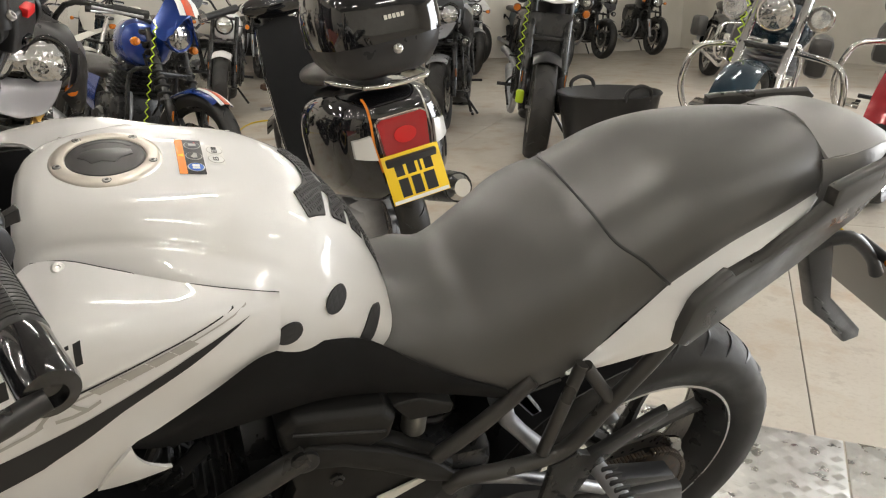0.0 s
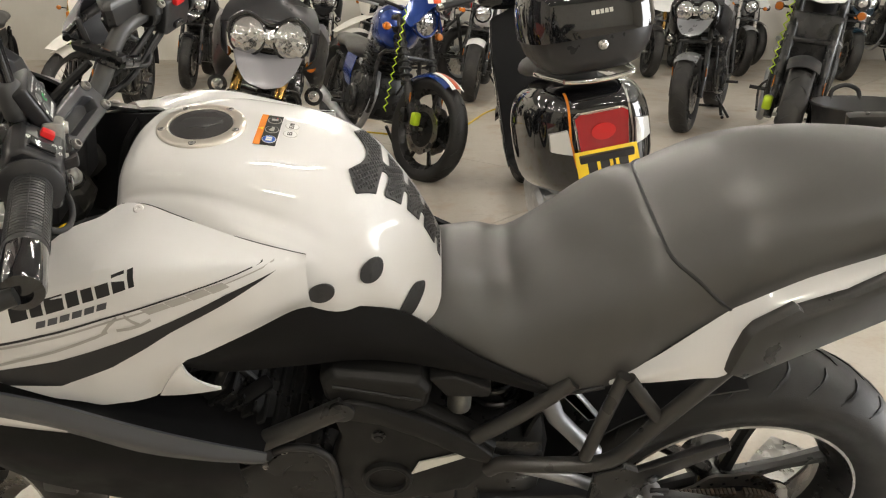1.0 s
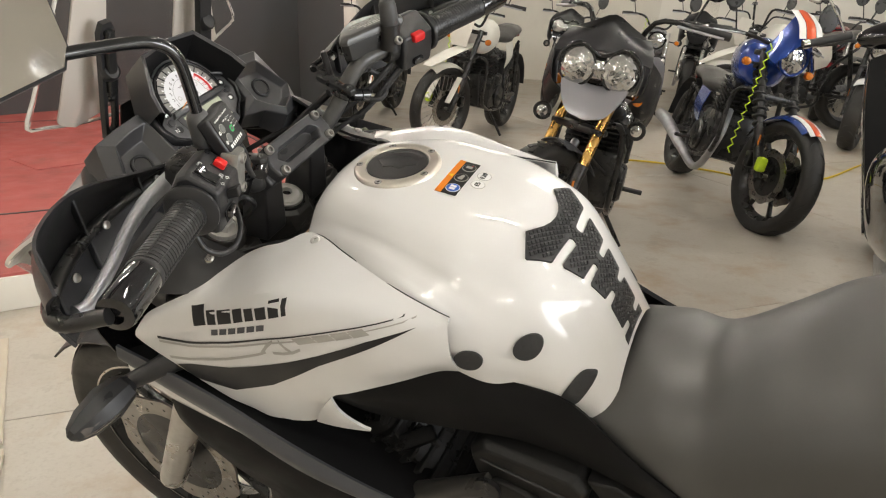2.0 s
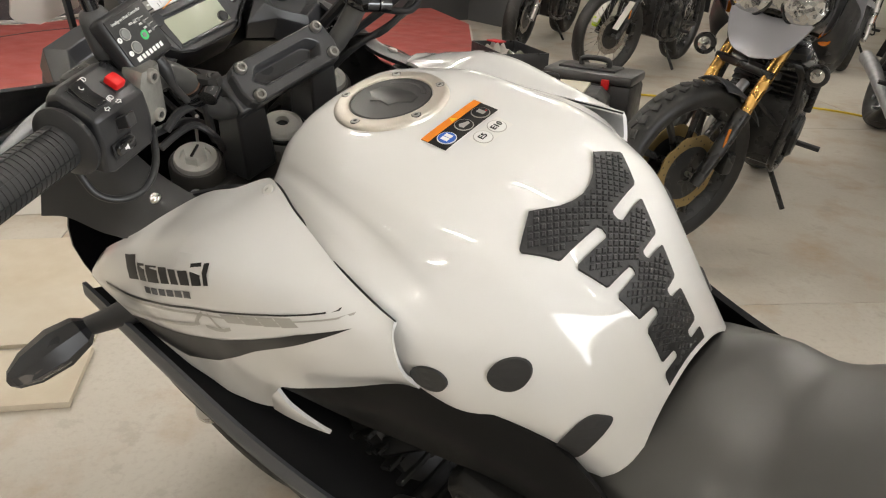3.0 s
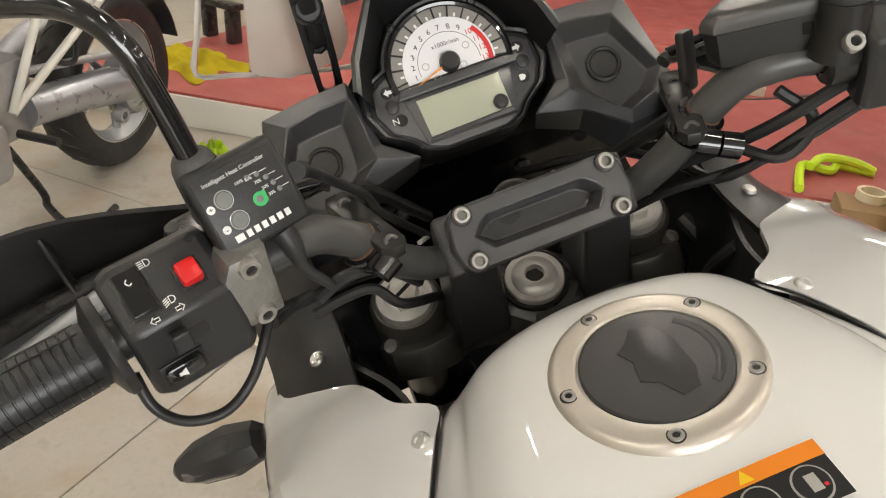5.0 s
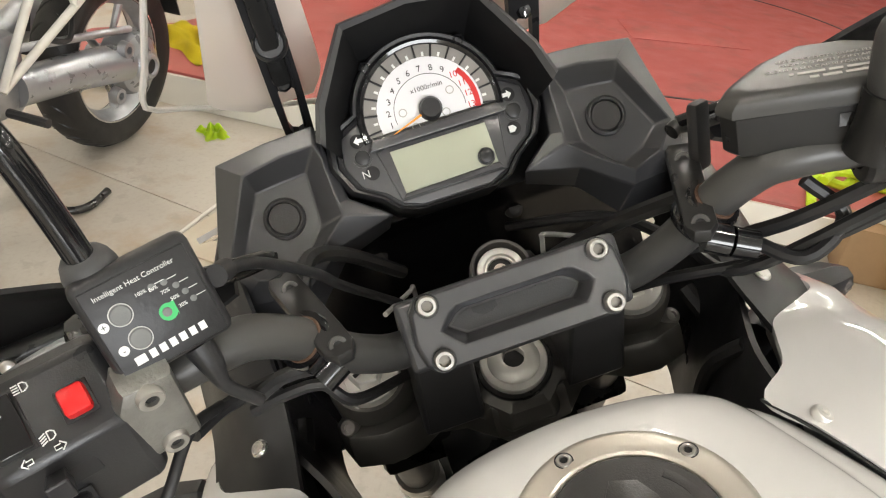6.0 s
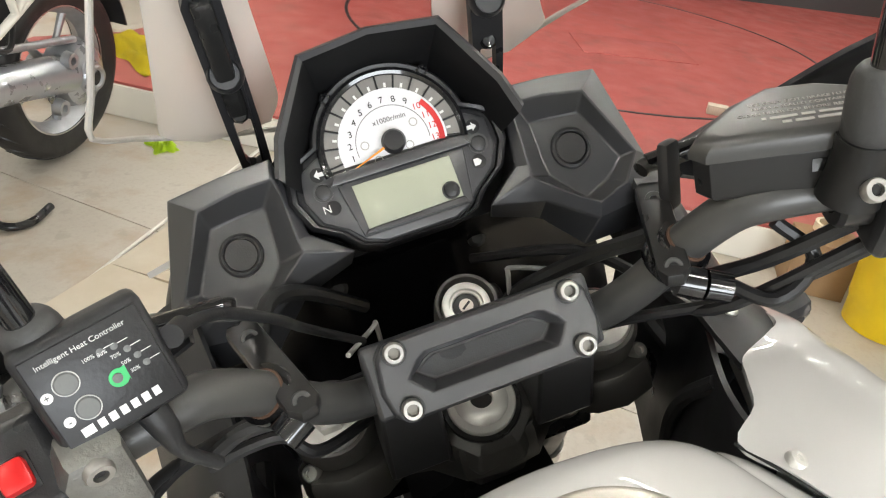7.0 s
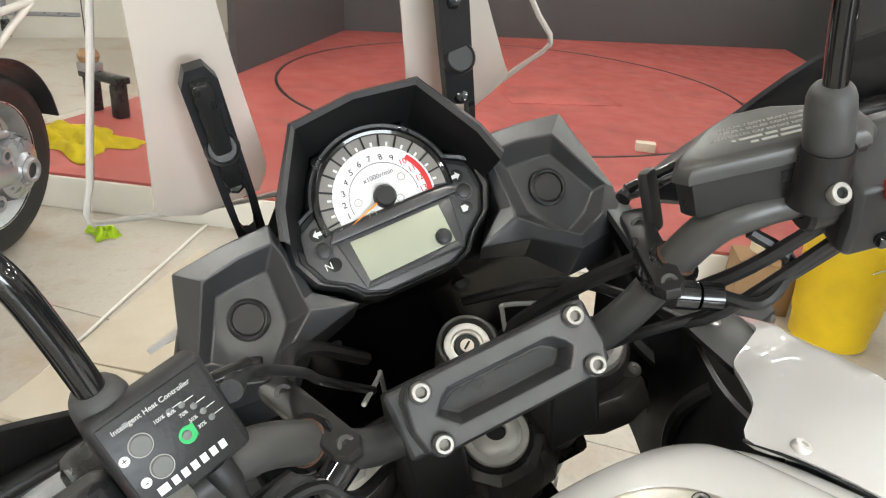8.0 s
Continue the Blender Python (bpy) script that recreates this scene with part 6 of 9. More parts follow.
for k, (u, v) in enumerate(((.0035, .0092), (.0085, .0085), (.0120, .0052), (.0140, .0012), (.0155, -.0030))):
    part("level_dot", lathe([(.0014, 0), (.0001, .0003)], 12, HC @ Matrix.Translation((u, v, .0010))), GREYBTN, hc)
    part("level_text", text_mesh(("100%", "80%", "70%", "50%", "30%")[k], .0022, HC @ Matrix.Translation((u - .0047, v - .0002, .0011)), extrude=.0001), WHITEP, hc)
    part("level_line", box(.0040, .0003, .0001, 0, HC @ Matrix.Translation((u + .0035, v + .0005, .0011))), WHITEP, hc)
for k, w_ in enumerate((.0052, .0034, .0034, .0034, .0034, .0034, .0034)):
    part("maker_bar", box(w_ - .0006, .0036, .0002, 0, HC @ Matrix.Translation((-.0135 + .0043 * k + (.001 if k else 0), -.0150, .0010))), WHITEP, hc, "white plain bar of a maker's mark")
part("lead_boot", tube([HC @ Vector((.008, -.0235, -.008)), HC @ Vector((.009, -.034, -.008)), HC @ Vector((.010, -.048, -.012)), HC @ Vector((.020, -.066, -.020))], [.0068, .0058, .0032, .0030], 12, 4), RUBBER, hc, "black lead")
part("side_lead", tube([HC @ Vector((.022, .002, -.008)), (.934, .130, 1.130), (.960, .124, 1.113), (.983, .117, 1.093), (1.006, .100, 1.062), (1.036, .091, 1.026), (1.07, .06, .97)], .0031, 12, 6), RUBBER, hc, "black lead with sleeve")
part("lead_sleeve", tube([(.926, .131, 1.134), (.938, .129, 1.128)], .0050, 12), RUBBER, hc)

# right switch box, brake reservoir
bm = loft([[BARR @ Vector((x, y / 1000 * k, -z / 1000 * k)) for z, y in sw_sec] for x, k in ((.008, .86), (.012, 1.0), (.058, 1.0), (.064, .90))])
swr = part("switch_box", bm, BLACKP, BIKE, "black right switch box", 28, 0.003)
part("kill_switch", box(.020, .012, .012, .003, BARR @ Matrix.Translation((.034, .018, .026))), RED, swr, "red stop switch")
part("start_switch", box(.018, .010, .010, .003, BARR @ Matrix.Translation((.034, -.018, .026))), BLACKGLOSS, swr)
part("switch_mark", box(.008, .003, .0004, 0, BARR @ Matrix.Translation((.030, .001, .0262))), WHITEP, swr)
RS = frame_of((.944, -.166, 1.118), (-.42, -.90, .06), (.90, -.42, .0))     # x outwards, y forwards, z up
base = [(-52, -16), (-45, -23.5), (46, -23.5), (52, -16), (52, 4), (32, 17), (14, 26), (-10, 28), (-32, 13), (-47, -5)]
res = part("brake_reservoir", loft([[RS @ Vector((u / 1000 * k, v / 1000 * k, z)) for u, v in base] for z, k in ((-.0215, .90), (-.0190, .945), (.0006, .965), (.0010, .94))]), BLACKMET, BIKE, "black brake fluid reservoir with embossed lid", 30, 0.0015)
part("reservoir_lid", loft([[RS @ Vector((u / 1000 * k, v / 1000 * k - (1 - k) * .004, z)) for u, v in base] for z, k in ((.0010, .96), (.0014, 1.0), (.0050, 1.0), (.0082, .965), (.0108, .90), (.0124, .80), (.0126, .76))]), FRAMEP, res, "worn satin lid with embossed text", 40)
for k, line in enumerate(("CLEAN FILLER CAP BEFORE REMOVING", "FROM A SEALED CONTAINER", "USE ONLY DOT4 BRAKE FLUID")):
    part("lid_text", text_mesh(line, .0034, RS @ Matrix.Translation((.002, (-.0035, .0015, .0060)[k], .0127)), extrude=.0002), GREYPRINT, res, "embossed warning text")
for k, ws in enumerate(((.002, .012, .006, .010, .007), (.004, .008, .012))):
    part("lid_text_bar", bars(ws, .0022, .0016, RS @ Matrix.Translation((.004, -.0085 - .0048 * k, .0127))), GREYPRINT, res, "row of worn embossed text")
for u, v in ((-39, -12), (39, -12)):
    part("lid_screw", lathe([(.0045, 0), (.0045, .0012), (.0036, .0018), (.0001, .0016)], 16, RS @ Matrix.Translation((u / 1000, v / 1000, .0098))), FRAMEP, res)
part("maker_bar", bars((.006, .004, .006, .006, .006), .007, .0012, RS @ Matrix.Translation((.018, -.0228, -.0065)) @ Matrix.Rotation(radians(90), 4, "X")), BLACKGLOSS, res, "raised plain bars of a maker's mark")
part("reservoir_neck", tube([RS @ Vector((-.03, 0, -.016)), RS @ Vector((-.028, -.004, -.034))], .012, 16), BLACKMET, res)
part("master_cylinder", tube([RS @ Vector((-.030, .006, -.024)), RS @ Vector((.055, .004, -.026))], .011, 16), BLACKMET, res)

# cables along the bar
def cable(pts, r=.004, name="cable"):
    part(name, tube(pts, r, 8, 6), RUBBER, BIKE, "black cable")


cable([(.92, -.19, 1.070), (.945, -.150, 1.040), (.985, -.110, 1.010), (1.02, -.06, .985), (1.08, -.02, .93)], .0046, "brake_hose")
cable([(.91, -.20, 1.060), (.94, -.15, 1.022), (.98, -.10, .995), (1.03, -.07, .95)], .0036)
cable([(.91, -.20, 1.066), (.95, -.13, 1.012), (1.00, -.12, 1.00), (1.07, -.10, .985), (1.13, -.04, .96)], .0040)
cable([(.985, -.112, 1.048), (1.03, -.097, 1.010), (1.065, -.074, .975), (1.085, -.056, .950), (1.11, -.03, .90)], .0058, "throttle_cable")
cable([(.930, .176, 1.048), (.955, .160, 1.037), (.985, .118, 1.018), (1.02, .080, .985), (1.08, .045, .93)], .0042)
cable([(1.0, .115, 1.05), (1.04, .105, 1.05), (1.09, .085, 1.01), (1.13, .05, .95)], .0055)
cable([(.945, -.16, 1.065), (.93, -.175, 1.045), (.925, -.15, 1.030), (.95, -.13, 1.035)], .0040)
cable([(0.9550, 0.1490, 1.0337), (0.9550, 0.1330, 1.0418), (0.9550, 0.1182, 1.0421), (0.9550, 0.1059, 1.0389), (1.0000, 0.0850, 0.9850)], .0042)
cable([(0.9650, 0.1563, 1.0163), (0.9650, 0.1333, 1.0206), (0.9650, 0.1154, 1.0183), (0.9650, 0.1018, 0.9991), (1.0200, 0.0700, 0.9500)], .0036)
for s in (1, -1):
    cable([(1.06, s * .155, .90), (1.02, s * .16, .88), (1.0, s * .15, .84), (1.02, s * .13, .80)], .0075, "hose")

cable([(1.000, -.122, .790), (.9921, -.125, .8409), (.9833, -.125, .886), (.9672, -.125, .9233), (.945, -.132, .955)], .0055, "hose")

# black fairing inners beside the forks
for s in (1, -1):
    rows = [[(.872, s * .118, .978), (.872, s * .112, .92), (.88, s * .105, .84)], [(.925, s * .128, .968), (.915, s * .112, .90), (.92, s * .105, .82)], [(.975, s * .150, .955), (.965, s * .130, .90), (.97, s * .118, .82)], [(1.02, s * .172, .945), (1.02, s * .150, .89), (1.02, s * .130, .80)], [(1.08, s * .185, .965), (1.08, s * .17, .90), (1.08, s * .15, .80)], [(1.12, s * .175, .99), (1.13, s * .17, .92), (1.14, s * .15, .80)]]
    part("inner_panel", shell(rows, .004, 4, 4), BLACKP, BIKE, "matt black inner fairing panel")
    rows = [[(.944, s * .149, .961), (.960, s * .178, .952), (.984, s * .208, .937)], [(1.005, s * .150, .970), (1.018, s * .180, .962), (1.045, s * .214, .926)], [(1.06, s * .155, 1.0), (1.08, s * .19, .985), (1.10, s * .222, .93)], [(1.12, s * .165, 1.02), (1.14, s * .20, .99), (1.15, s * .232, .92)]]
    tr = part("trim_panel", shell(rows, .004, 4, 4), BLACKP, BIKE, "matt black trim between panel and cowl")
    part("trim_screw", lathe([(.0058, -.001), (.0058, .0012), (.0045, .0028), (.0001, .0026)], 16, axis_m((.990, s * .171, .9605), (-.2, s * .35, .9))), STEEL, tr)
    # front indicator
    im = frame_of((1.112, s * .308, .793), (.12, s * .98, -.12), (.3, 0, 1))
    prof = [(-.050, .010, .012), (-.040, .019, .022), (-.012, .025, .026), (.022, .021, .021), (.042, .012, .012), (.048, .004, .004)]
    ind_ = part("front_indicator", loft([[im @ Vector((x, h_ * math.sin(a), w_ * math.cos(a))) for a in np.linspace(radians(22.5), radians(382.5), 8, False)] for x, h_, w_ in prof]), BLACKP, BIKE, "black front indicator with smoked lens", 20)
    part("smoked_lens", loft([[im @ Vector((x, h_ * math.sin(a) * .9 - .002, -zside * (.006 + w_ * .55 * abs(math.cos(a)) + .004))) for a in np.linspace(0, 2 * math.pi, 12, False)] for zside in (s,) for x, h_, w_ in ((-.036, .012, .016), (-.010, .020, .024), (.020, .016, .018), (.036, .008, .010))]), mat("smoked_indicator_lens", (.10, .09, .085), .12, coat=1.0), ind_, "smoked indicator lens")
    part("indicator_stem", tube([(1.06, s * .215, .815), (1.085, s * .240, .805), (1.108, s * .262, .798)], [.017, .013, .011], 12, 3, None, False), RUBBER, BIKE)

# clear touring screen with its slotted brackets
def screen_pt(y, z, d=0.0):
    """A point of the sloping screen at height z, bowed back at its sides."""
    return Vector((1.215 - .46 * (z - 1.10) - .35 * y * y + d, y, z))


rows = []
for k in np.linspace(0, 1, 9):
    w = .189 - .41 * k * .27 + .055 * max(0, k - .5) ** 2
    rows.append([screen_pt(u * w, (1.056 + .057 * abs(u) ** 1.7) * (1 - k) + k * (1.385 - .03 * u * u)) for u in np.linspace(-1, 1, 15)])
scr = part("screen", shell(rows, .004, 3, 2), SCREEN, BIKE, "clear acrylic touring screen", 60)
rim_pts = [r_[0] for r_ in rows[::-1]] + rows[0][1:-1] + [r_[-1] for r_ in rows]
part("screen_edge", tube(rim_pts, .0024, 8, 3), ACRYLEDGE, scr, "bright polished edge of the screen")
for s in (1, -1):
    rows = [[screen_pt(s * (a + (b - a) * q), z, -.006) for q in (0, .33, .67, 1)] for z, a, b in ((1.080, .072, .120), (1.098, .062, .146), (1.12, .060, .142), (1.20, .060, .120), (1.30, .056, .098), (1.37, .055, .085))]
    part("frosted_panel", shell(rows, .002, 4, 3), FROST, scr, "frosted inner panel")
    # bracket: black slotted arm
    b0, b1 = Vector((1.190, s * .091, 1.056)), Vector((1.131, s * .086, 1.208))
    bmx = frame_of(b0, b1 - b0, (0, -s, -.05))
    Lb = (b1 - b0).length
    bo = [(0, -.0105), (.05, -.0115), (Lb - .012, -.0115), (Lb, -.006), (Lb, .006), (Lb - .012, .0115), (.05, .0115), (0, .0105)]
    bi = [(.012, -.004), (.018, -.006), (.056, -.006), (.062, 0), (.056, .006), (.018, .006), (.012, .004), (.010, 0)]
    bm = bmesh.new()
    zs = (-.004, .004)
    rings = [[bmx @ Vector((x, y, z)) for x, y in pl] for pl, z in ((bo, zs[0]), (bo, zs[1]), (bi, zs[1]), (bi, zs[0]), (bo, zs[0]))]
    grid(bm, rings, True)
    br = part("screen_bracket", bm, BLACKP, BIKE, "black slotted screen bracket", 30)
    part("bracket_rail", box(Lb * .55, .013, .010, .003, bmx @ Matrix.Translation((Lb * .68, 0, -.006))), BLACKMET, br)
    kn = axis_m(bmx @ Vector((Lb * .58, 0, 0)), (-.93, 0, .36))
    part("adjuster_knob", lathe([(.0105, -.004), (.0120, .004), (.0116, .010), (.0100, .0125), (.0090, .0110), (.0001, .0110)], 24, kn), BLACKP, br, "round black adjuster knob")
    for f_ in (.36, .88):
        part("bracket_screw", lathe([(.0060, -.002), (.0060, .006), (.0045, .008), (.0001, .0076)], 8, axis_m(bmx @ Vector((Lb * f_, 0, 0)), (-.93, 0, .36))), BLACKGLOSS, br)
# front cowl and headlamp beyond the screen
rows = [[(1.20, y, 1.045 - abs(y) * .25) for y in (-.20, -.1, 0, .1, .20)], [(1.32, y, .985 - abs(y) * .3) for y in (-.21, -.1, 0, .1, .21)], [(1.44, y, .89 - abs(y) * .3) for y in (-.17, -.09, 0, .09, .17)], [(1.50, y, .80 - abs(y) * .1) for y in (-.11, -.06, 0, .06, .11)], [(1.46, y, .70) for y in (-.09, -.05, 0, .05, .09)]]
part("front_cowl", shell(rows, .005, 4, 4), WHITE, BIKE, "white front cowl")
part("headlamp", shell([[(1.49, y, .84 - abs(y) * .2) for y in (-.14, -.07, 0, .07, .14)], [(1.515, y, .79) for y in (-.12, -.06, 0, .06, .12)], [(1.49, y, .74) for y in (-.10, -.05, 0, .05, .10)]], .004, 4, 3), LENSG, BIKE, "clear headlamp lens")
fend = [[(1.415 + .325 * math.sin(a), y, .285 + .325 * math.cos(a) - abs(y) * .25) for y in (-.075, -.04, 0, .04, .075)] for a in np.linspace(radians(-55), radians(45), 7)]
part("front_mudguard", shell(fend, .004, 3, 3), BLACKP, BIKE, "black front mudguard")

# ---- lower body and engine side ----
for s in (1, -1):
    rows = [[(1.150, s * .232, .822), (1.150, s * .236, .805), (1.150, s * .230, .790)],
            [(1.06, s * .236, .808), (1.06, s * .240, .785), (1.06, s * .232, .758)],
            [(.975, s * .236, .782), (.975, s * .242, .758), (.975, s * .232, .728)],
            [(.895, s * .232, .740), (.895, s * .238, .715), (.895, s * .228, .683)],
            [(.82, s * .222, .697), (.82, s * .228, .675), (.82, s * .218, .652)],
            [(.745, s * .205, .650), (.748, s * .209, .638), (.758, s * .203, .626)]]
    fb = part("lower_fairing", shell(rows, .005, 4, 4), GREYMET, BIKE, "graphite grey lower fairing blade", 40)
    rows = [[(1.15, s * .226, .790), (1.15, s * .222, .752)], [(1.09, s * .230, .778), (1.09, s * .226, .740)], [(1.02, s * .232, .760), (1.02, s * .228, .728)], [(.955, s * .232, .738), (.96, s * .228, .718)], [(.908, s * .226, .710), (.908, s * .225, .706)]]
    part("white_strip", shell([[r[0], tuple((np.array(r[0]) + r[1]) / 2 + (0, s * .004, 0)), r[1]] for r in rows], .003, 4, 2), WHITE, fb, "white flash below the grey blade")
    rows = [[(1.125, s * .200, .742), (1.120, s * .208, .67), (1.115, s * .185, .59)], [(1.08, s * .205, .735), (1.08, s * .215, .66), (1.06, s * .19, .56)], [(.96, s * .205, .70), (.96, s * .212, .63), (.94, s * .19, .52)], [(.86, s * .200, .655), (.86, s * .205, .60), (.85, s * .185, .50)], [(.79, s * .190, .62), (.79, s * .19, .58), (.79, s * .175, .52)]]
    shelf = [[(1.15, s * .234, .812), (1.14, s * .20, .80), (1.13, s * .165, .78)], [(1.06, s * .238, .797), (1.05, s * .20, .78), (1.04, s * .150, .76)], [(.975, s * .238, .770), (.97, s * .18, .755), (.96, s * .115, .74)],
             [(.895, s * .234, .727), (.89, s * .17, .715), (.88, s * .09, .70)], [(.82, s * .224, .685), (.815, s * .17, .675), (.81, s * .09, .66)], [(.752, s * .206, .643), (.752, s * .16, .635), (.752, s * .09, .62)]]
    part("fairing_shelf", shell(shelf, .004, 4, 3), COVERP, fb, "matt black inner ledge of the fairing")
    part("radiator_shroud", shell(rows, .005, 4, 4), COVERP, BIKE, "matt black radiator shroud", 40)
part("radiator", box(.05, .30, .30, .006, Matrix.Translation((1.05, 0, .62)) @ Matrix.Rotation(radians(-12), 4, "Y")), BLACKMET, BIKE, "black radiator")
eng = part("engine_block", box(.36, .30, .26, .03, Matrix.Translation((.66, 0, .42))), BLACKMET, BIKE, "black parallel-twin engine")
part("cylinder", box(.17, .28, .22, .02, Matrix.Translation((.82, 0, .58)) @ Matrix.Rotation(radians(35), 4, "Y")), BLACKMET, eng)
for k in range(7):
    part("cooling_fin", box(.19, .30, .006, .002, Matrix.Translation((.80 + k * .012, 0, .54 + k * .018)) @ Matrix.Rotation(radians(35), 4, "Y")), BLACKMET, eng)
part("airbox", box(.26, .18, .10, .02, Matrix.Translation((.72, 0, .80))), BLACKP, BIKE, "black airbox")
part("gearbox", box(.26, .26, .24, .03, Matrix.Translation((.48, 0, .46))), BLACKMET, eng)
for s in (1, -1):
    Y = lambda x, z, d=0.0: (x, s * (.135 + d), z)
    # moulded cover with its bent upper ridge
    out = [(.672, .697), (.640, .712), (.600, .704), (.535, .676), (.470, .632), (.435, .598), (.440, .545), (.470, .500), (.560, .470), (.640, .480), (.672, .560), (.655, .620)]
    cov = part("engine_cover", plate(out, .030, frame_of((0, s * .125 + (.03 if s > 0 else 0), 0), (1, 0, 0), (0, 0, 1)), .008), ENGP, BIKE, "dark grey moulded engine cover", 30)
    rid = [(.668, .695), (.638, .709), (.600, .700), (.535, .671), (.468, .627), (.440, .597), (.447, .580), (.480, .594), (.545, .636), (.600, .664), (.640, .672)]
    part("cover_ridge", plate(rid, .014, frame_of((0, s * .155 + (.014 if s > 0 else 0), 0), (1, 0, 0), (0, 0, 1)), .005), ENGP, cov)
    part("cover_slot", plate([(.555, .545), (.470, .590), (.475, .598), (.545, .572)], .004, frame_of((0, s * .157 + (.004 if s > 0 else 0), 0), (1, 0, 0), (0, 0, 1)), .001), WHITEPLAST, cov, "pale cast mark")
    part("cover_bolt", lathe([(.0095, 0), (.0095, .004), (.0065, .006), (.0060, .0085), (.0001, .0085)], 18, axis_m((.602, s * .155, .628), (0, s, 0))), BLACKMET, cov)
    part("cover_boss", ring_lathe([(.026, 0), (.028, .010), (.032, .012), (.036, .010), (.038, 0)], 32, axis_m((.590, s * .152, .530), (0, s, 0))), ENGP, cov)
    # rubber-faced box below the tank
    bx = loft([[(x, s * yy, z) for x, z in ((.678 - k, .738 - k), (.660 - k, .756 - k), (.545 + k, .742 - k), (.530 + k, .722), (.535 + k, .688 + k), (.560 + k, .676 + k), (.672 - k, .700 + k))] for yy, k in ((.10, 0), (.150, 0), (.160, .006))])
    cb = part("side_box", bx, ENGP, BIKE, "dark moulded side box under the tank", 25, .003)
    part("box_groove", tube([(.660, s * .1605, .733), (.545, s * .1605, .708)], .0022, 8), CARDBLACK, cb)
    part("tab", loft([[(x, s * yy, z) for x, z in ((.535, .735), (.500, .738), (.450, .715), (.452, .700), (.510, .700))] for yy in (.11, .148)]), ENGP, BIKE, "", 25, .003)
    part("joint", lathe([(.017, -.02), (.017, .02)], 18, axis_m((.490, s * .120, .672), (0, 0, 1))), ZINC, BIKE)
    # clutch or generator cover
    cc = part("crank_cover", lathe([(.064, .10), (.064, .136), (.058, .146), (.046, .149), (.034, .149), (.031, .146), (.0001, .146)], 40, axis_m((.711, 0, .520), (0, s, 0))), BLACKMET, BIKE, "round black engine cover with bolts")
    for k in range(8):
        a = 2 * math.pi * k / 8 + .3
        bx_, bz_ = .711 + .060 * math.cos(a), .520 + .060 * math.sin(a)
        part("bolt_lug", lathe([(.0105, .10), (.0105, .138), (.0090, .1405), (.0001, .1405)], 14, axis_m((bx_, 0, bz_), (0, s, 0))), BLACKMET, cc)
        part("cover_bolt", lathe([(.0060, .1400), (.0060, .1450), (.0052, .1462), (.0030, .1462), (.0030, .1440), (.0001, .1440)], 12, axis_m((bx_, 0, bz_), (0, s, 0))), BOLTST, cc)
    part("clutch_hose", tube([(.770, s * .150, .560), (.740, s * .160, .600), (.700, s * .162, .607), (.672, s * .160, .580), (.664, s * .155, .520), (.662, s * .150, .470)], .0060, 10, 5), RUBBER, BIKE, "black hose round the engine cover")
    part("frame_pivot", lathe([(.017, 0), (.017, .006), (.012, .009), (.0001, .009)], 20, axis_m((.648, s * .172, .700), (0, s, 0))), BLACKMET, BIKE)
    # trellis frame tubes
    def ft(*p, r=.0165, name="frame_tube"):
        part(name, tube([(x, s * y, z) for x, y, z in p], r, 16, 4), TUBEP, BIKE, "charcoal steel frame tube")
    ft((1.02, .06, .80), (.90, .14, .68), (.80, .160, .600), (.755, .164, .606))
    ft((.800, .162, .597), (.725, .166, .648), (.645, .168, .702), r=.0145)
    ft((.470, .155, .622), (.405, .158, .682), (.345, .155, .742), r=.0112)
    ft((.445, .165, .565), (.425, .172, .588), (.37, .178, .594), (.295, .180, .602), (.262, .181, .630), (.228, .182, .695), (.183, .184, .775), (.13, .17, .84), r=.0115)
    ft((.315, .180, .615), (.300, .175, .70), (.285, .168, .768), r=.0095)
    ft((.280, .170, .765), (.232, .180, .702), r=.0095)
    ft((.40, .10, .70), (.20, .12, .80), (-.05, .11, .90), r=.012, name="subframe_tube")
    # foot-peg hanger
    hg_ = [(.300, .590), (.262, .610), (.240, .60), (.150, .655), (.128, .665), (.122, .650), (.200, .590), (.225, .555), (.250, .475), (.285, .455), (.300, .50)]
    part("peg_hanger", plate(hg_, .014, frame_of((0, s * .180 + (.014 if s > 0 else 0), 0), (1, 0, 0), (0, 0, 1)), .004), BLACKMET, BIKE, "black foot-peg hanger")
    pg = part("foot_peg", tube([(.215, s * .19, .56), (.205, s * .275, .560)], .014, 10), CAST, BIKE, "rubber-topped foot peg")
    for k in range(6):
        part("peg_rib", box(.026, .005, .008, .001, Matrix.Translation((.208, s * (.205 + k * .012), .574))), RUBBER, pg)
    # silver linkage castings behind the cover
    part("link_casting", plate([(.375, .715), (.345, .720), (.330, .685), (.345, .668), (.300, .615), (.285, .622), (.322, .672), (.352, .690)], .016, frame_of((0, s * .11 + .008, 0), (1, 0, 0), (0, 0, 1)), .003), CAST, BIKE, "bare aluminium linkage casting")
    part("link_arm", tube([(.374, s * .13, .690), (.352, s * .13, .640), (.322, s * .13, .603), (.285, s * .13, .560)], [.016, .013, .012, .014], 14, 4, None, False), CAST, BIKE, "curved bare aluminium link arm")
    part("link_tube", tube([(.445, s * .14, .555), (.30, s * .15, .515), (.15, s * .155, .44)], .010, 12), CAST, BIKE, "bare aluminium brace")
part("shock_absorber", lathe([(.030, 0), (.034, .02), (.034, .17), (.026, .20), (.026, .24)], 24, axis_m((.40, .02, .47), (.25, 0, .9))), BLACKMET, BIKE, "black rear shock absorber")
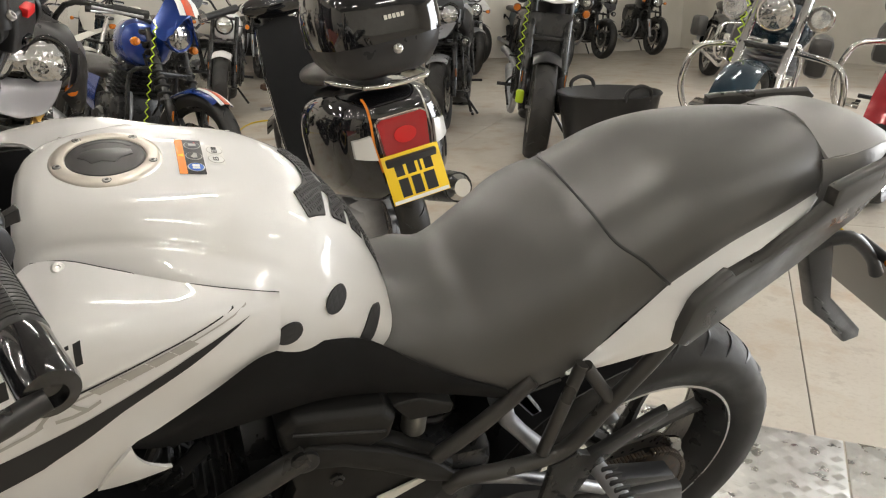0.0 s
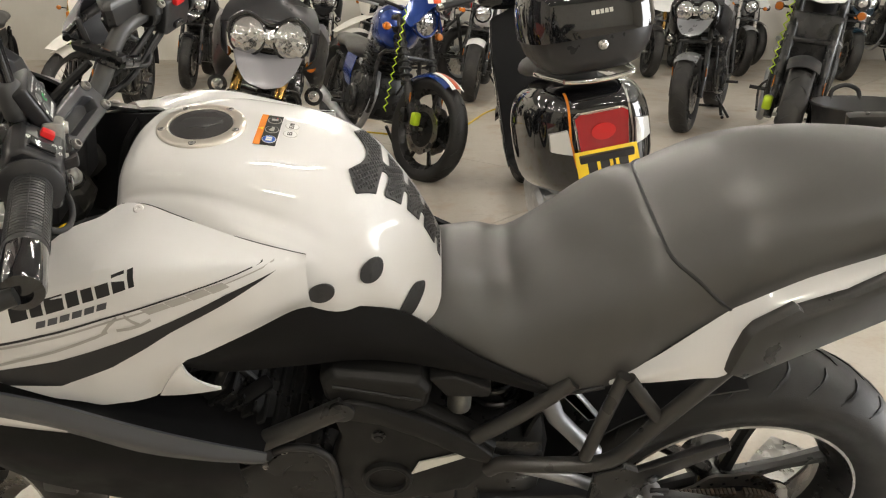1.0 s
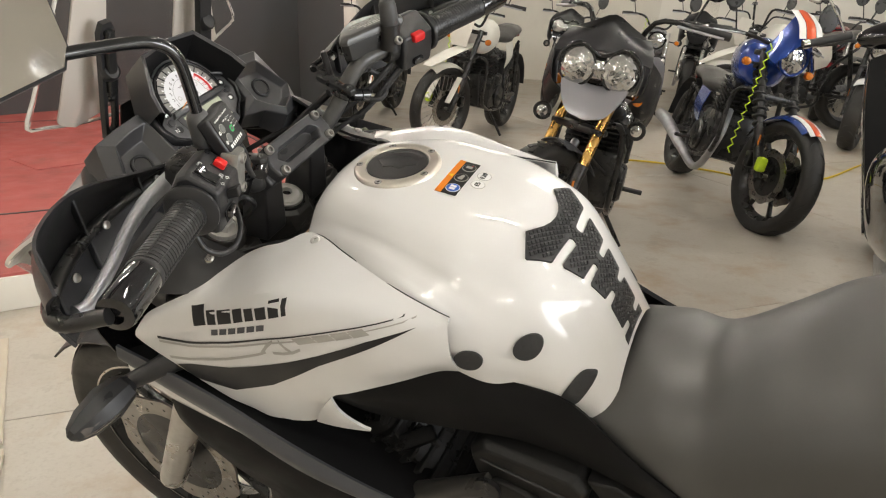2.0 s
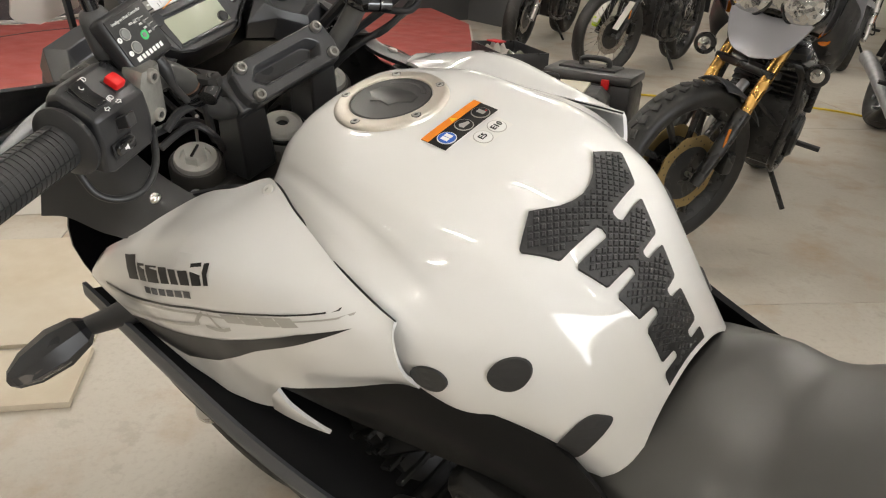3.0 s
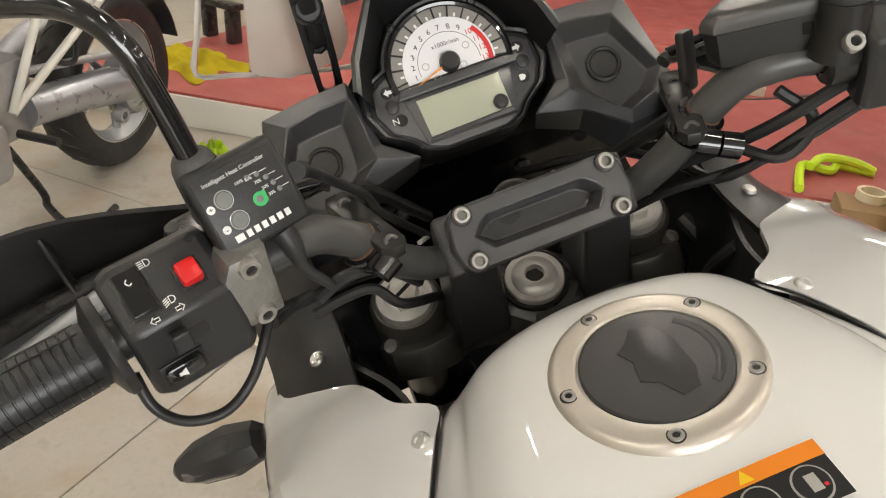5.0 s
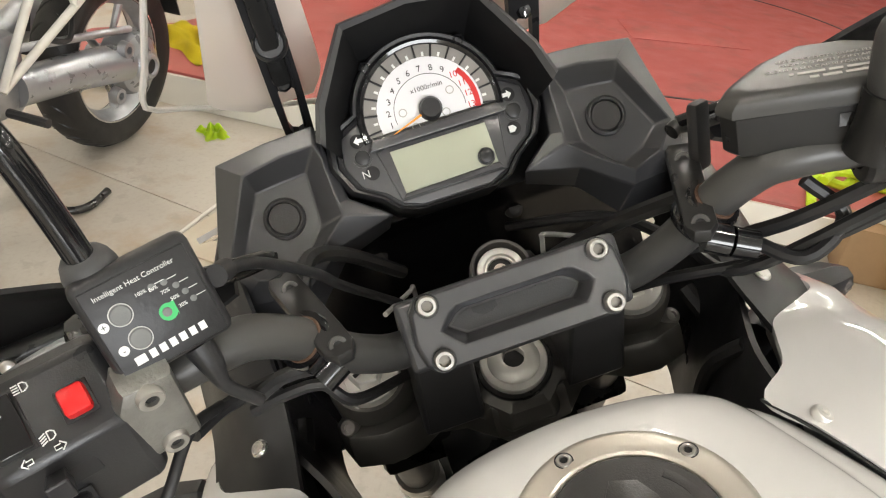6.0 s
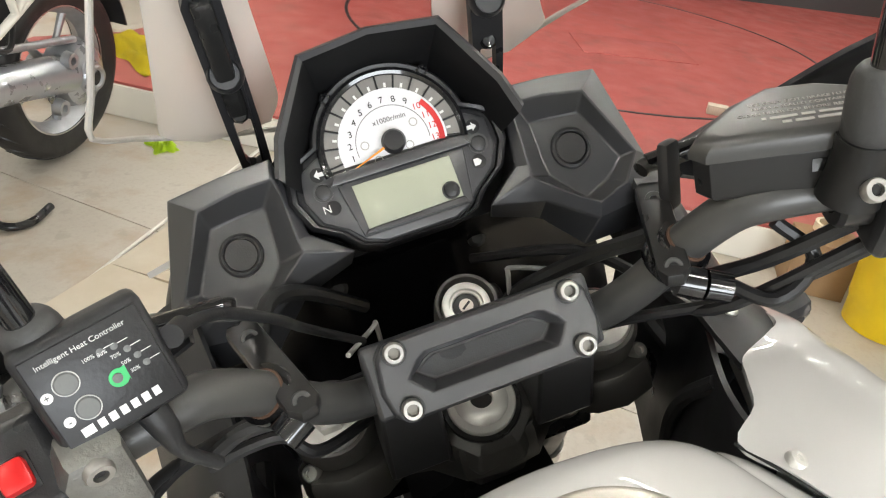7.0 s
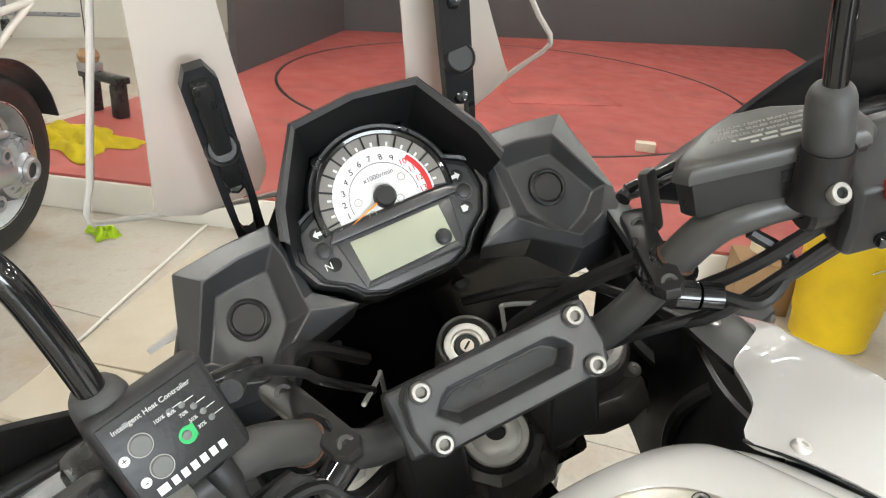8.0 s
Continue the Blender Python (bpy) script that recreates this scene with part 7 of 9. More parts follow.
part("shock_spring", tube([(.40 + .05 * t + .042 * math.cos(t * 40), .02 + .042 * math.sin(t * 40), .48 + t * .2) for t in np.linspace(0, 1, 60)], .006, 8, 2), BLACKMET, BIKE, "black coil spring")
part("belly_cover", box(.42, .20, .03, .008, Matrix.Translation((.66, 0, .255))), BLACKP, BIKE, "black belly cover")
part("exhaust_pipe", tube([(.98, .05, .60), (1.05, .05, .45), (.98, .04, .30), (.75, .02, .27), (.50, -.03, .27), (.35, -.05, .28)], .022, 14, 5), CAST, BIKE, "stained exhaust pipe")
part("silencer", tube([(.55, -.06, .27), (.40, -.08, .28), (.25, -.10, .30)], [.06, .07, .055], 18, 3), BLACKMET, BIKE, "short dark silencer under the engine")
part("side_stand", tube([(.50, .10, .32), (.47, .22, .20), (.455, .335, .105)], [.014, .013, .012], 12, 3), BLACKMET, BIKE, "black side stand propping the motorcycle")
part("stand_foot", box(.06, .045, .008, .002, Matrix.Translation((.455, .345, .112)) @ Matrix.Rotation(radians(18.5), 4, "X")), BLACKMET, BIKE)
for k in range(26):
    rnd = random.Random(k)
    x, y, z = rnd.uniform(.72, .95), rnd.uniform(-.13, .13), rnd.uniform(.66, .80)
    part("engine_fitting", box(rnd.uniform(.02, .06), rnd.uniform(.02, .05), rnd.uniform(.015, .04), .004, Matrix.Translation((x, y, z)) @ Euler((rnd.random(), rnd.random(), rnd.random())).to_matrix().to_4x4()), COVERP, BIKE)
for k in range(6):
    rnd = random.Random(40 + k)
    part("engine_hose", tube([(rnd.uniform(.75, .95), rnd.uniform(.02, .13), rnd.uniform(.62, .78)) for _ in range(4)], .007, 8, 5), RUBBER, BIKE, "black hose")

# ---- parked motorcycles ----
def tread_blocks(wheel, m, r, width):
    """Rubber blocks round a trail tyre: a staggered middle pair and a shoulder row on each side."""
    mm = m @ Matrix.Rotation(radians(-90), 4, "X")
    first = part("tread_block", box(.008, .034, .024, .0025, None), TYRE, wheel)
    mesh = first.data
    places = []
    for k in range(34):
        for side, off, tilt in ((-.24, 0, 0), (.24, .5, 0), (-.66, .5, .62), (.66, 0, -.62)):
            a = 2 * math.pi * (k + off) / 34
            rr = r + .001 - (.020 if tilt else .003)
            places.append(mm @ Matrix.Rotation(a, 4, "Z") @ Matrix.Translation((rr, 0, side * width / 2)) @ Matrix.Rotation(tilt, 4, "Y") @ Matrix.Rotation(.35 if side > 0 else -.35, 4, "X"))
    first.matrix_local = places[0]
    for p in places[1:]:
        ob = new("tread_block", mesh)
        ob.parent = wheel
        ob.matrix_local = p


def moto(name, x, y, heading, label, lean=9, steer=0, wb=1.45, r=.31, tyre_w=.12, rear_w=.16, paint=BLACKP, guard=None, fork_m=BLACKMET, slider_m=BLACKMET,
         lamp="round", wire=False, gaiter=False, rake=.42, tank_z=.86, tank_len=.46, tank_w=.15, seat_z=.78, bars_z=1.08, bar_w=.38, wide=False, chrome=False, knobby=False,
         crash=False, lime=False, beak=None, rim_m=BLACKMET, disc_col=DISC, gold=False, cowl=None, spokes=7, upside=False, amber=True, striped=False, lamp_up=0.0, scale=1.0, face=None):
    """A parked motorcycle; its front axle stands over (x, y) and it faces the heading."""
    e = thing(name, pose(x, y, 0) @ Matrix.Rotation(radians(heading), 4, "Z") @ Matrix.Rotation(radians(-lean), 4, "X") @ Matrix.Scale(scale, 4), label, "motorcycle", "parked motorcycles")
    met = CHROME if chrome else BLACKMET
    hz = r + .58
    hx = -(hz - r) * rake - .02
    S = Matrix.Translation((hx, 0, 0)) @ Matrix.Rotation(radians(steer), 4, "Z") @ Matrix.Translation((-hx, 0, 0))

    S_turn = S
    V = lambda a, b, c: S_turn @ Vector((a, b, c))
    w = part("front_wheel", tube([V(0, -.10, r), V(0, .10, r)], .011, 10), STEEL, e)
    wheel_parts(w, S @ Matrix.Translation((0, 0, r)), r, tyre_w, r - .075 if not wire else r - .06, tread=18 if not knobby else 0, seg=44, spokes=spokes, wire=wire, rim_m=rim_m, disc_col=disc_col, disc_r=.15, two_discs=not wire)
    if knobby:
        tread_blocks(w, S @ Matrix.Translation((0, 0, r)), r, tyre_w)
    w = part("rear_wheel", tube([(-wb, -.12, r), (-wb, .12, r)], .012, 10), STEEL, e)
    wheel_parts(w, Matrix.Translation((-wb, 0, r)), r, rear_w, r - .09, tread=18, seg=40, spokes=spokes, wire=wire, rim_m=rim_m, disc_r=.11, two_discs=False)
    for s in (1, -1):
        g = .095 + tyre_w * .12
        top, low = (hx, hz), (0, r)
        mid = (hx * .42, r + (hz - r) * .42)
        part("fork_tube", tube([V(mid[0], s * g, mid[1]), V(hx, s * g, hz + .06)], .022 if not upside else .028, 14), fork_m, e, "fork tube")
        part("fork_slider", tube([V(.01, s * g, r - .02), V(mid[0] * .5, s * g, r + (mid[1] - r) * .5), V(mid[0], s * g, mid[1] + .02)], [.022, .028, .030], 14, 2, None, False), slider_m, e, "fork slider")
        if gaiter:
            for k in range(9):
                t = k / 9
                part("gaiter_rib", ring_lathe([(.022, 0), (.040, .008), (.040, .014), (.022, .022)], 18, axis_m(V(mid[0] * (1 - t) + hx * t, s * g, mid[1] * (1 - t) + hz * t), Vector((hx - mid[0], 0, hz - mid[1])))), RUBBER, e)
        part("caliper", box(.05, .05, .09, .012, S @ Matrix.Translation((-.13, s * (g - .01), r + .06))), BLACKMET, e)
        if amber:
            part("indicator", lathe([(.001, -.03), (.02, -.02), (.026, .01), (.02, .03), (.001, .034)], 14, axis_m(V(hx + .02, s * (g + .10), hz - .02), (1, 0, 0))), AMBER, e, "amber indicator")
            part("indicator_stem", tube([V(hx, s * g, hz - .02), V(hx + .01, s * (g + .09), hz - .02)], .007, 8), met, e)
        part("reflector", box(.012, .006, .07, .002, S @ Matrix.Translation((mid[0] * .7 + .03, s * (g + .02), r + (mid[1] - r) * .7))), AMBER, e)
    for zz in (hz + .04, hz - .18):
        t = (zz - r) / (hz - r)
        part("yoke", box(.07, .26, .03, .008, S @ Matrix.Translation((hx * t, 0, zz))), BLACKMET, e)
    gm_ = guard or paint
    lo_a, hi_a = (-44, 30) if not knobby else (-52, -6)
    lo, hi = (-50, 65) if not chrome else (-75, 85)
    part("front_mudguard", shell([[V((r + .022) * math.sin(radians(a)), yy * (tyre_w / 2 + .018), r + (r + .022) * math.cos(radians(a)) - abs(yy) ** 2 * .03) for yy in (-1, -.6, 0, .6, 1)] for a in np.linspace(-hi if chrome else lo_a, -lo if chrome else hi_a, 8)], .004, 3, 3), gm_, e, "front mudguard")
    if striped:
        for y0, y1, sm in ((-.62, -.28, WHITEP), (-.24, .24, ORANGEST), (.28, .62, WHITEP)):
            part("mudguard_stripe", shell([[V((r + .027) * math.sin(radians(a)), yy * (tyre_w / 2 + .018), r + (r + .027) * math.cos(radians(a)) - abs(yy) ** 2 * .03) for yy in (y0, (y0 + y1) / 2, y1)] for a in np.linspace(0, 36, 6)], .002, 2, 3), sm, e, "painted stripe")
            part("cowl_stripe", shell([[V(hx + a_, yy * .12, hz + lamp_up + b_ - abs(yy) * .02) for yy in (y0, (y0 + y1) / 2, y1)] for a_, b_ in ((.215, .105), (.16, .185), (.06, .245))], .002, 3, 3), sm, e, "painted stripe")
        part("headlamp_cowl", shell([[V(hx + a_ - abs(yy) * .05, yy * w_, hz + lamp_up + b_ - abs(yy) * c_) for yy in (-1, -.6, 0, .6, 1)] for a_, b_, w_, c_ in ((.20, .085, .10, .08), (.205, .105, .12, .16), (.15, .18, .13, .22), (.05, .24, .11, .24))], .004, 4, 3), paint, e, "blue headlamp cowl", 60)
    # handlebar
    bz = bars_z
    hb = [V(hx - .02, 0, hz + .10), V(hx - .02, .08, hz + .10), V(hx - .04, .16, bz), V(hx - .10, bar_w * .75, bz + .01), V(hx - .18, bar_w, bz)]
    part("handlebar", tube([S @ Matrix.Diagonal((1, -1, 1, 1)) @ (S.inverted() @ p) for p in hb[:0:-1]] + hb, .011, 12, 4), met if chrome else BLACKMET, e)
    for s in (1, -1):
        a_, b_ = S.inverted() @ hb[-2], S.inverted() @ hb[-1]
        part("grip", tube([V(a_.x, s * a_.y, a_.z), V(b_.x, s * b_.y, b_.z)], .017, 14), RUBBER, e)
        part("lever", tube([V(a_.x + .05, s * (a_.y - .06), a_.z - .005), V(b_.x + .05, s * b_.y, b_.z - .01)], .006, 8), CAST, e)
        part("mirror_stem", tube([V(a_.x, s * (a_.y - .03), a_.z), V(a_.x - .02, s * (a_.y + .02), a_.z + .16)], .005, 8), met, e)
        part("mirror", lathe([(.055, -.008), (.06, 0), (.055, .01), (.001, .012)], 20, axis_m(V(a_.x - .02, s * (a_.y + .03), a_.z + .19), (1, 0, .1)) @ Matrix.Diagonal((1, 1.4, 1, 1))), met, e)
    # lamp
    hl = hz + lamp_up
    V_fork, S_fork = V, S
    if lamp in ("twin", "beak"):      # the fairing is fixed to the frame, not to the fork
        S = Matrix()
        V = lambda a, b, c: Vector((a, b, c))
    if lamp == "round":
        lm = axis_m(V(hx + .13, 0, hl - .02), S.to_3x3() @ Vector((1, 0, -.05)))
        part("headlamp", lathe([(.02, -.12), (.07, -.08), (.088, -.02), (.090, .01), (.084, .018), (.082, .008)], 32, lm), CHROME if chrome else (cowl or BLACKGLOSS), e, "round headlamp shell")
        part("lamp_reflector", lathe([(.015, -.05), (.06, -.02), (.081, .006)], 24, lm, None, False), CHROME, e)
        part("lamp_lens", lathe([(.081, .006), (.06, .020), (.001, .028)], 28, lm, None, False), LAMPFACE, e, "clear headlamp lens")
    if lamp == "twin":
        fm = face or paint
        yy5 = (-1, -.55, 0, .55, 1)
        rows = [[V(hx + .20, yy * .140, hl - .005 + abs(yy) * .012) for yy in yy5], [V(hx + .25, yy * .128, hl - .035 + abs(yy) * .010) for yy in yy5], [V(hx + .295, yy * .108, hl - .075 + abs(yy) * .010) for yy in yy5], [V(hx + .325, yy * .080, hl - .112 + abs(yy) * .012) for yy in yy5], [V(hx + .332, yy * .060, hl - .128 + abs(yy) * .014) for yy in yy5]]
        part("front_cowl", shell(rows, .006, 3, 3), fm, e, "front cowl with beak", 40)
        rows = [[V(hx + .17, yy * .20, hl + .13 - abs(yy) * .03) for yy in (-1, -.5, 0, .5, 1)], [V(hx + .12, yy * .19, hl + .20 - abs(yy) * .05) for yy in (-1, -.5, 0, .5, 1)], [V(hx + .04, yy * .17, hl + .27 - abs(yy) * .08) for yy in (-1, -.5, 0, .5, 1)]]
        part("brow", shell(rows, .006, 3, 3), BLACKP, e, "black brow above the lamps", 40)
        part("lamp_backing", box(.03, .29, .13, .03, S @ Matrix.Translation((hx + .165, 0, hl + .055))), BLACKMET, e)
        part("lamp_bridge", shell([[V(hx + .208, yy * .05, hl + .092 + abs(yy) * .010) for yy in (-1, 0, 1)], [V(hx + .220, yy * .05, hl + .058) for yy in (-1, 0, 1)], [V(hx + .210, yy * .05, hl + .022 - abs(yy) * .010) for yy in (-1, 0, 1)]], .003, 3, 3), LAMPFACE, e, "clear bridge between the lamps")
        part("lamp_brow_rim", tube([V(hx + .20, yy, hl + zz) for yy, zz in ((-.165, .06), (-.15, .115), (-.09, .148), (-.035, .120), (0, .108), (.035, .120), (.09, .148), (.15, .115), (.165, .06))], .009, 10, 4), BLACKGLOSS, e, "black rim above the lamps")
        for s in (1, -1):
            lm = axis_m(V(hx + .205, s * .088, hl + .060), S.to_3x3() @ Vector((1, .10 * s, .10))) @ Matrix.Diagonal((.90, .98, 1, 1))
            part("headlamp", ring_lathe([(.079, -.05), (.086, -.02), (.086, .002), (.080, .006), (.076, .002)], 28, lm), BLACKGLOSS, e)
            part("lamp_reflector", lathe([(.012, -.030), (.040, -.022), (.077, -.004)], 20, lm, None, False), CHROME, e)
            part("lamp_lens", lathe([(.077, .002), (.060, .014), (.030, .020), (.001, .022)], 24, lm, None, False), LAMPFACE, e, "faceted clear headlamp lens")
            part("shoulder_panel", shell([[V(hx + .14, s * .17, hl + .13), V(hx + .06, s * .21, hl + .14), V(hx - .06, s * .24, hl + .10)], [V(hx + .16, s * .175, hl + .05), V(hx + .08, s * .22, hl + .05), V(hx - .05, s * .25, hl + .01)], [V(hx + .15, s * .165, hl - .03), V(hx + .08, s * .20, hl - .04), V(hx - .02, s * .23, hl - .07)]], .005, 3, 3), fm, e, "painted shoulder panel", 40)
            fl = axis_m(V(hx + .12, s * .20, hl - .16), S.to_3x3() @ Vector((1, 0, 0)))
            part("fog_lamp", lathe([(.02, -.06), (.036, -.03), (.040, .005), (.036, .010)], 22, fl), BLACKMET, e, "round fog lamp")
            part("fog_lens", lathe([(.035, .002), (.024, .010), (.001, .013)], 20, fl, None, False), LAMPFACE, e)
            part("side_cowl", shell([[V(hx + .16, s * .20, hl + .12), V(hx + .02, s * .24, hl + .06), V(hx - .18, s * .25, hl - .02)], [V(hx + .18, s * .19, hl + .0), V(hx + .06, s * .23, hl - .08), V(hx - .14, s * .24, hl - .14)], [V(hx + .14, s * .14, hl - .06), V(hx + .04, s * .19, hl - .14), V(hx - .10, s * .20, hl - .22)]], .005, 3, 3), BLACKP, e, "black side cowl")
        part("screen", shell([[V(hx + .10, yy * .17, hl + .20) for yy in (-1, -.5, 0, .5, 1)], [V(hx + .0, yy * .16, hl + .36) for yy in (-1, -.5, 0, .5, 1)], [V(hx - .06, yy * .12, hl + .46) for yy in (-1, -.5, 0, .5, 1)]], .003, 3, 3), SCREEN, e, "clear screen")
    if lamp == "beak":
        rows = [[V(hx + .0, yy * .16, hl + .16) for yy in (-1, -.5, 0, .5, 1)], [V(hx + .16, yy * .17, hl + .06 - abs(yy) * .02) for yy in (-1, -.5, 0, .5, 1)], [V(hx + .26, yy * .14, hl - .0) for yy in (-1, -.5, 0, .5, 1)], [V(hx + .32, yy * .10, hl - .07 + abs(yy) * .015) for yy in (-1, -.5, 0, .5, 1)]]
        part("front_cowl", shell(rows, .006, 3, 3), beak or WHITE, e, "front cowl with beak", 40)
        for s in (1, -1):
            fl = axis_m(V(hx + .16, s * .19, hl - .05), S.to_3x3() @ Vector((1, 0, 0)))
            part("fog_lamp", lathe([(.02, -.06), (.036, -.03), (.040, .005), (.036, .010)], 22, fl), BLACKMET, e, "round fog lamp")
            part("fog_lens", lathe([(.035, .002), (.024, .010), (.001, .013)], 20, fl, None, False), LAMPFACE, e)
        part("radiator", box(.04, .26, .30, .01, S @ Matrix.Translation((hx + .06, 0, hl - .28))), BLACKMET, e, "black radiator")
    V, S = V_fork, S_fork
    if lamp == "mx":
        part("high_mudguard", shell([[V(hx - .10, yy * .05, hz - .06) for yy in (-1, 0, 1)], [V(hx + .12, yy * .075, hz - .08 - abs(yy) * .02) for yy in (-1, 0, 1)], [V(hx + .34, yy * .07, hz - .14 - abs(yy) * .03) for yy in (-1, 0, 1)], [V(hx + .50, yy * .045, hz - .24) for yy in (-1, 0, 1)]], .004, 3, 3), WHITEPLAST, e, "white front mudguard")
        part("number_board", shell([[V(hx + .10, yy * .11, hz + .18) for yy in (-1, 0, 1)], [V(hx + .15, yy * .12, hz + .06) for yy in (-1, 0, 1)], [V(hx + .14, yy * .08, hz - .08) for yy in (-1, 0, 1)]], .004, 3, 3), WHITEPLAST, e, "white headlamp mask")
        for s in (1, -1):
            part("fork_guard", shell([[V(mid[0] + .05, s * (g + .03 * k), mid[1] + .02) for k in (-.8, .3, 1)], [V(.06, s * (g + .03 * k), r + .06) for k in (-.8, .3, 1)]], .004, 3, 3), WHITEPLAST, e, "white fork guard")
    # tank, seat, tail
    tx0 = hx - .08
    secs = []
    for t, wy, zt, zb in ((0, .45, -.06, .10), (.12, .85, .02, .14), (.35, 1.0, .08, .16), (.7, .85, .07, .14), (.92, .55, .0, .10), (1, .35, -.05, .06)):
        xx = tx0 - t * tank_len
        secs.append([(xx, tank_w * wy * math.copysign(abs(math.cos(a)) ** .8, math.cos(a)), tank_z + ((zt + .06) * math.sin(a) if math.sin(a) > 0 else zb * math.sin(a))) for a in np.linspace(0, 2 * math.pi, 20, False)])
    part("fuel_tank", loft(secs), paint, e, "painted fuel tank", 60)
    sx0 = tx0 - tank_len + .04
    ssec = []
    for t, wy, dz in ((0, .6, 0), (.1, .8, .01), (.4, 1.0, 0), (.55, .95, .04), (.9, .8, .06), (1.0, .5, .03)):
        xx = sx0 - t * (.72)
        ssec.append([(xx, .14 * wy * math.copysign(abs(math.cos(a)) ** .7, math.cos(a)), seat_z + dz + (.05 * math.sin(a) if math.sin(a) > 0 else .05 * math.sin(a))) for a in np.linspace(0, 2 * math.pi, 16, False)])
    part("seat", loft(ssec), VINYL, e, "black seat", 60)
    part("rear_mudguard", shell([[(-wb - (r + .05) * math.sin(a), yy * (rear_w / 2 + .02), r + (r + .05) * math.cos(a)) for yy in (-1, 0, 1)] for a in np.linspace(-.5, 1.4, 7)], .004, 3, 3), gm_ if chrome else BLACKP, e, "rear mudguard")
    # engine and frame
    ex = -wb * .50
    part("engine", box(.36, .30, .30, .04, Matrix.Translation((ex, 0, r + .10))), met if chrome else BLACKMET, e, "engine block")
    part("cylinder", box(.16, .24, .26, .03, Matrix.Translation((ex + .10, 0, r + .34)) @ Matrix.Rotation(radians(20), 4, "Y")), CAST if chrome else BLACKMET, e)
    for k in range(8):
        part("fin", box(.20, .28, .006, .002, Matrix.Translation((ex + .07 + k * .009, 0, r + .25 + k * .025)) @ Matrix.Rotation(radians(20), 4, "Y")), CAST if chrome else BLACKMET, e)
    for s in (1, -1):
        part("engine_cover", lathe([(.10, .12), (.10, .165), (.085, .18), (.001, .185)], 28, axis_m((ex - .04, 0, r + .06), (0, s, 0))), CHROME if chrome else BLACKMET, e, "round engine cover")
        part("frame_tube", tube([(hx * .75, s * .03, hz - .16), (hx - .10, s * .14, r + .38), (hx - .12, s * .15, r + .02), (ex - .25, s * .14, r - .06), (ex - .30, s * .12, r + .25), (-wb + .10, s * .11, seat_z - .04)], .014, 10, 4), met, e)
        part("swingarm", tube([(ex - .24, s * .11, r + .06), (-wb, s * .11, r)], .020, 10), met, e)
        part("shock", tube([(-wb + .08, s * .13, r + .04), (-wb + .20, s * .13, seat_z - .06)], .022, 12), met, e)
        part("foot_peg", tube([(ex - .10, s * .16, r + .02), (ex - .10, s * .28, r + .02)], .013, 8), RUBBER, e)
        part("side_cover", shell([[(ex - .12, s * .14, seat_z - .04), (ex - .30, s * .15, seat_z - .02)], [(ex - .14, s * .16, seat_z - .16), (ex - .32, s * .16, seat_z - .14)], [(ex - .18, s * .14, seat_z - .26), (ex - .30, s * .14, seat_z - .22)]], .004, 3, 3), paint if not chrome else CHROME, e)
        if crash:
            part("crash_bar", tube([(hx - .08, s * .08, hz - .20), (hx + .02, s * .30, hz - .22), (hx + .05, s * .37, hz - .30), (hx + .04, s * .38, r + .12), (hx - .02, s * .30, r - .02), (hx - .10, s * .12, r - .04)], .016, 12, 5), CHROME, e, "chrome engine guard")
            part("footboard", box(.26, .10, .02, .006, Matrix.Translation((ex + .12, s * .30, r))), CHROME, e)
            part("spot_lamp", lathe([(.02, -.10), (.055, -.06), (.062, .0), (.056, .012)], 22, axis_m(V(hx + .10, s * .20, hz - .02), (1, 0, 0))), CHROME, e)
            part("spot_lens", lathe([(.055, .006), (.03, .018), (.001, .022)], 20, axis_m(V(hx + .10, s * .20, hz - .02), (1, 0, 0))), LENSG, e)
            part("saddle_bag", box(.34, .14, .26, .05, Matrix.Translation((-wb - .02, s * .24, r + .28))), VINYL, e, "studded black saddle bag")
    part("exhaust", tube([(ex + .18, -.08, r + .26), (ex + .30, -.13, r + .10), (ex + .16, -.16, r - .12), (ex - .20, -.17, r - .08), (-wb + .05, -.18, r + .02), (-wb - .20, -.19, r + .05)], [.022, .022, .022, .03, .045, .045], 14, 4), CHROME if chrome else CAST, e, "exhaust")
    part("side_stand", tube([(ex - .02, .12, r - .10), (ex - .06, .24, .02 + .24 * math.sin(radians(lean)))], .012, 8), met, e, "side stand")
    part("tail_lamp", box(.05, .12, .06, .015, Matrix.Translation((sx0 - .76, 0, seat_z + .02))), REDLENS, e, "red tail lamp")
    # assorted pipes and housings round the engine
    rnd = random.Random(name + str(x))
    for k in range(10):
        p = Vector((ex + rnd.uniform(-.25, .3), rnd.uniform(-.15, .15), r + rnd.uniform(.1, .45)))
        part("hose", tube([p, p + Vector((rnd.uniform(-.2, .2), rnd.uniform(-.08, .08), rnd.uniform(-.15, .1))), p + Vector((rnd.uniform(-.25, .25), rnd.uniform(-.1, .1), rnd.uniform(-.25, .15)))], .008, 6, 4), RUBBER if k % 3 else met, e)
    if lime:
        pts = []
        for k in range(26):
            t = k / 25
            pts.append(V(hx + .10 - .02 * t, -.14 - .02 * t + .012 * (1 if k % 2 else -1), bz - .02 - t * (.62)))
        part("reminder_cable", tube(pts, .0042, 6, 1, None, False), LIME, e, "lime coiled reminder cable")
        part("disc_lock", box(.05, .05, .08, .014, S @ Matrix.Translation((.02, -.13, r + .06))), LIME, e, "lime disc lock")
    return e


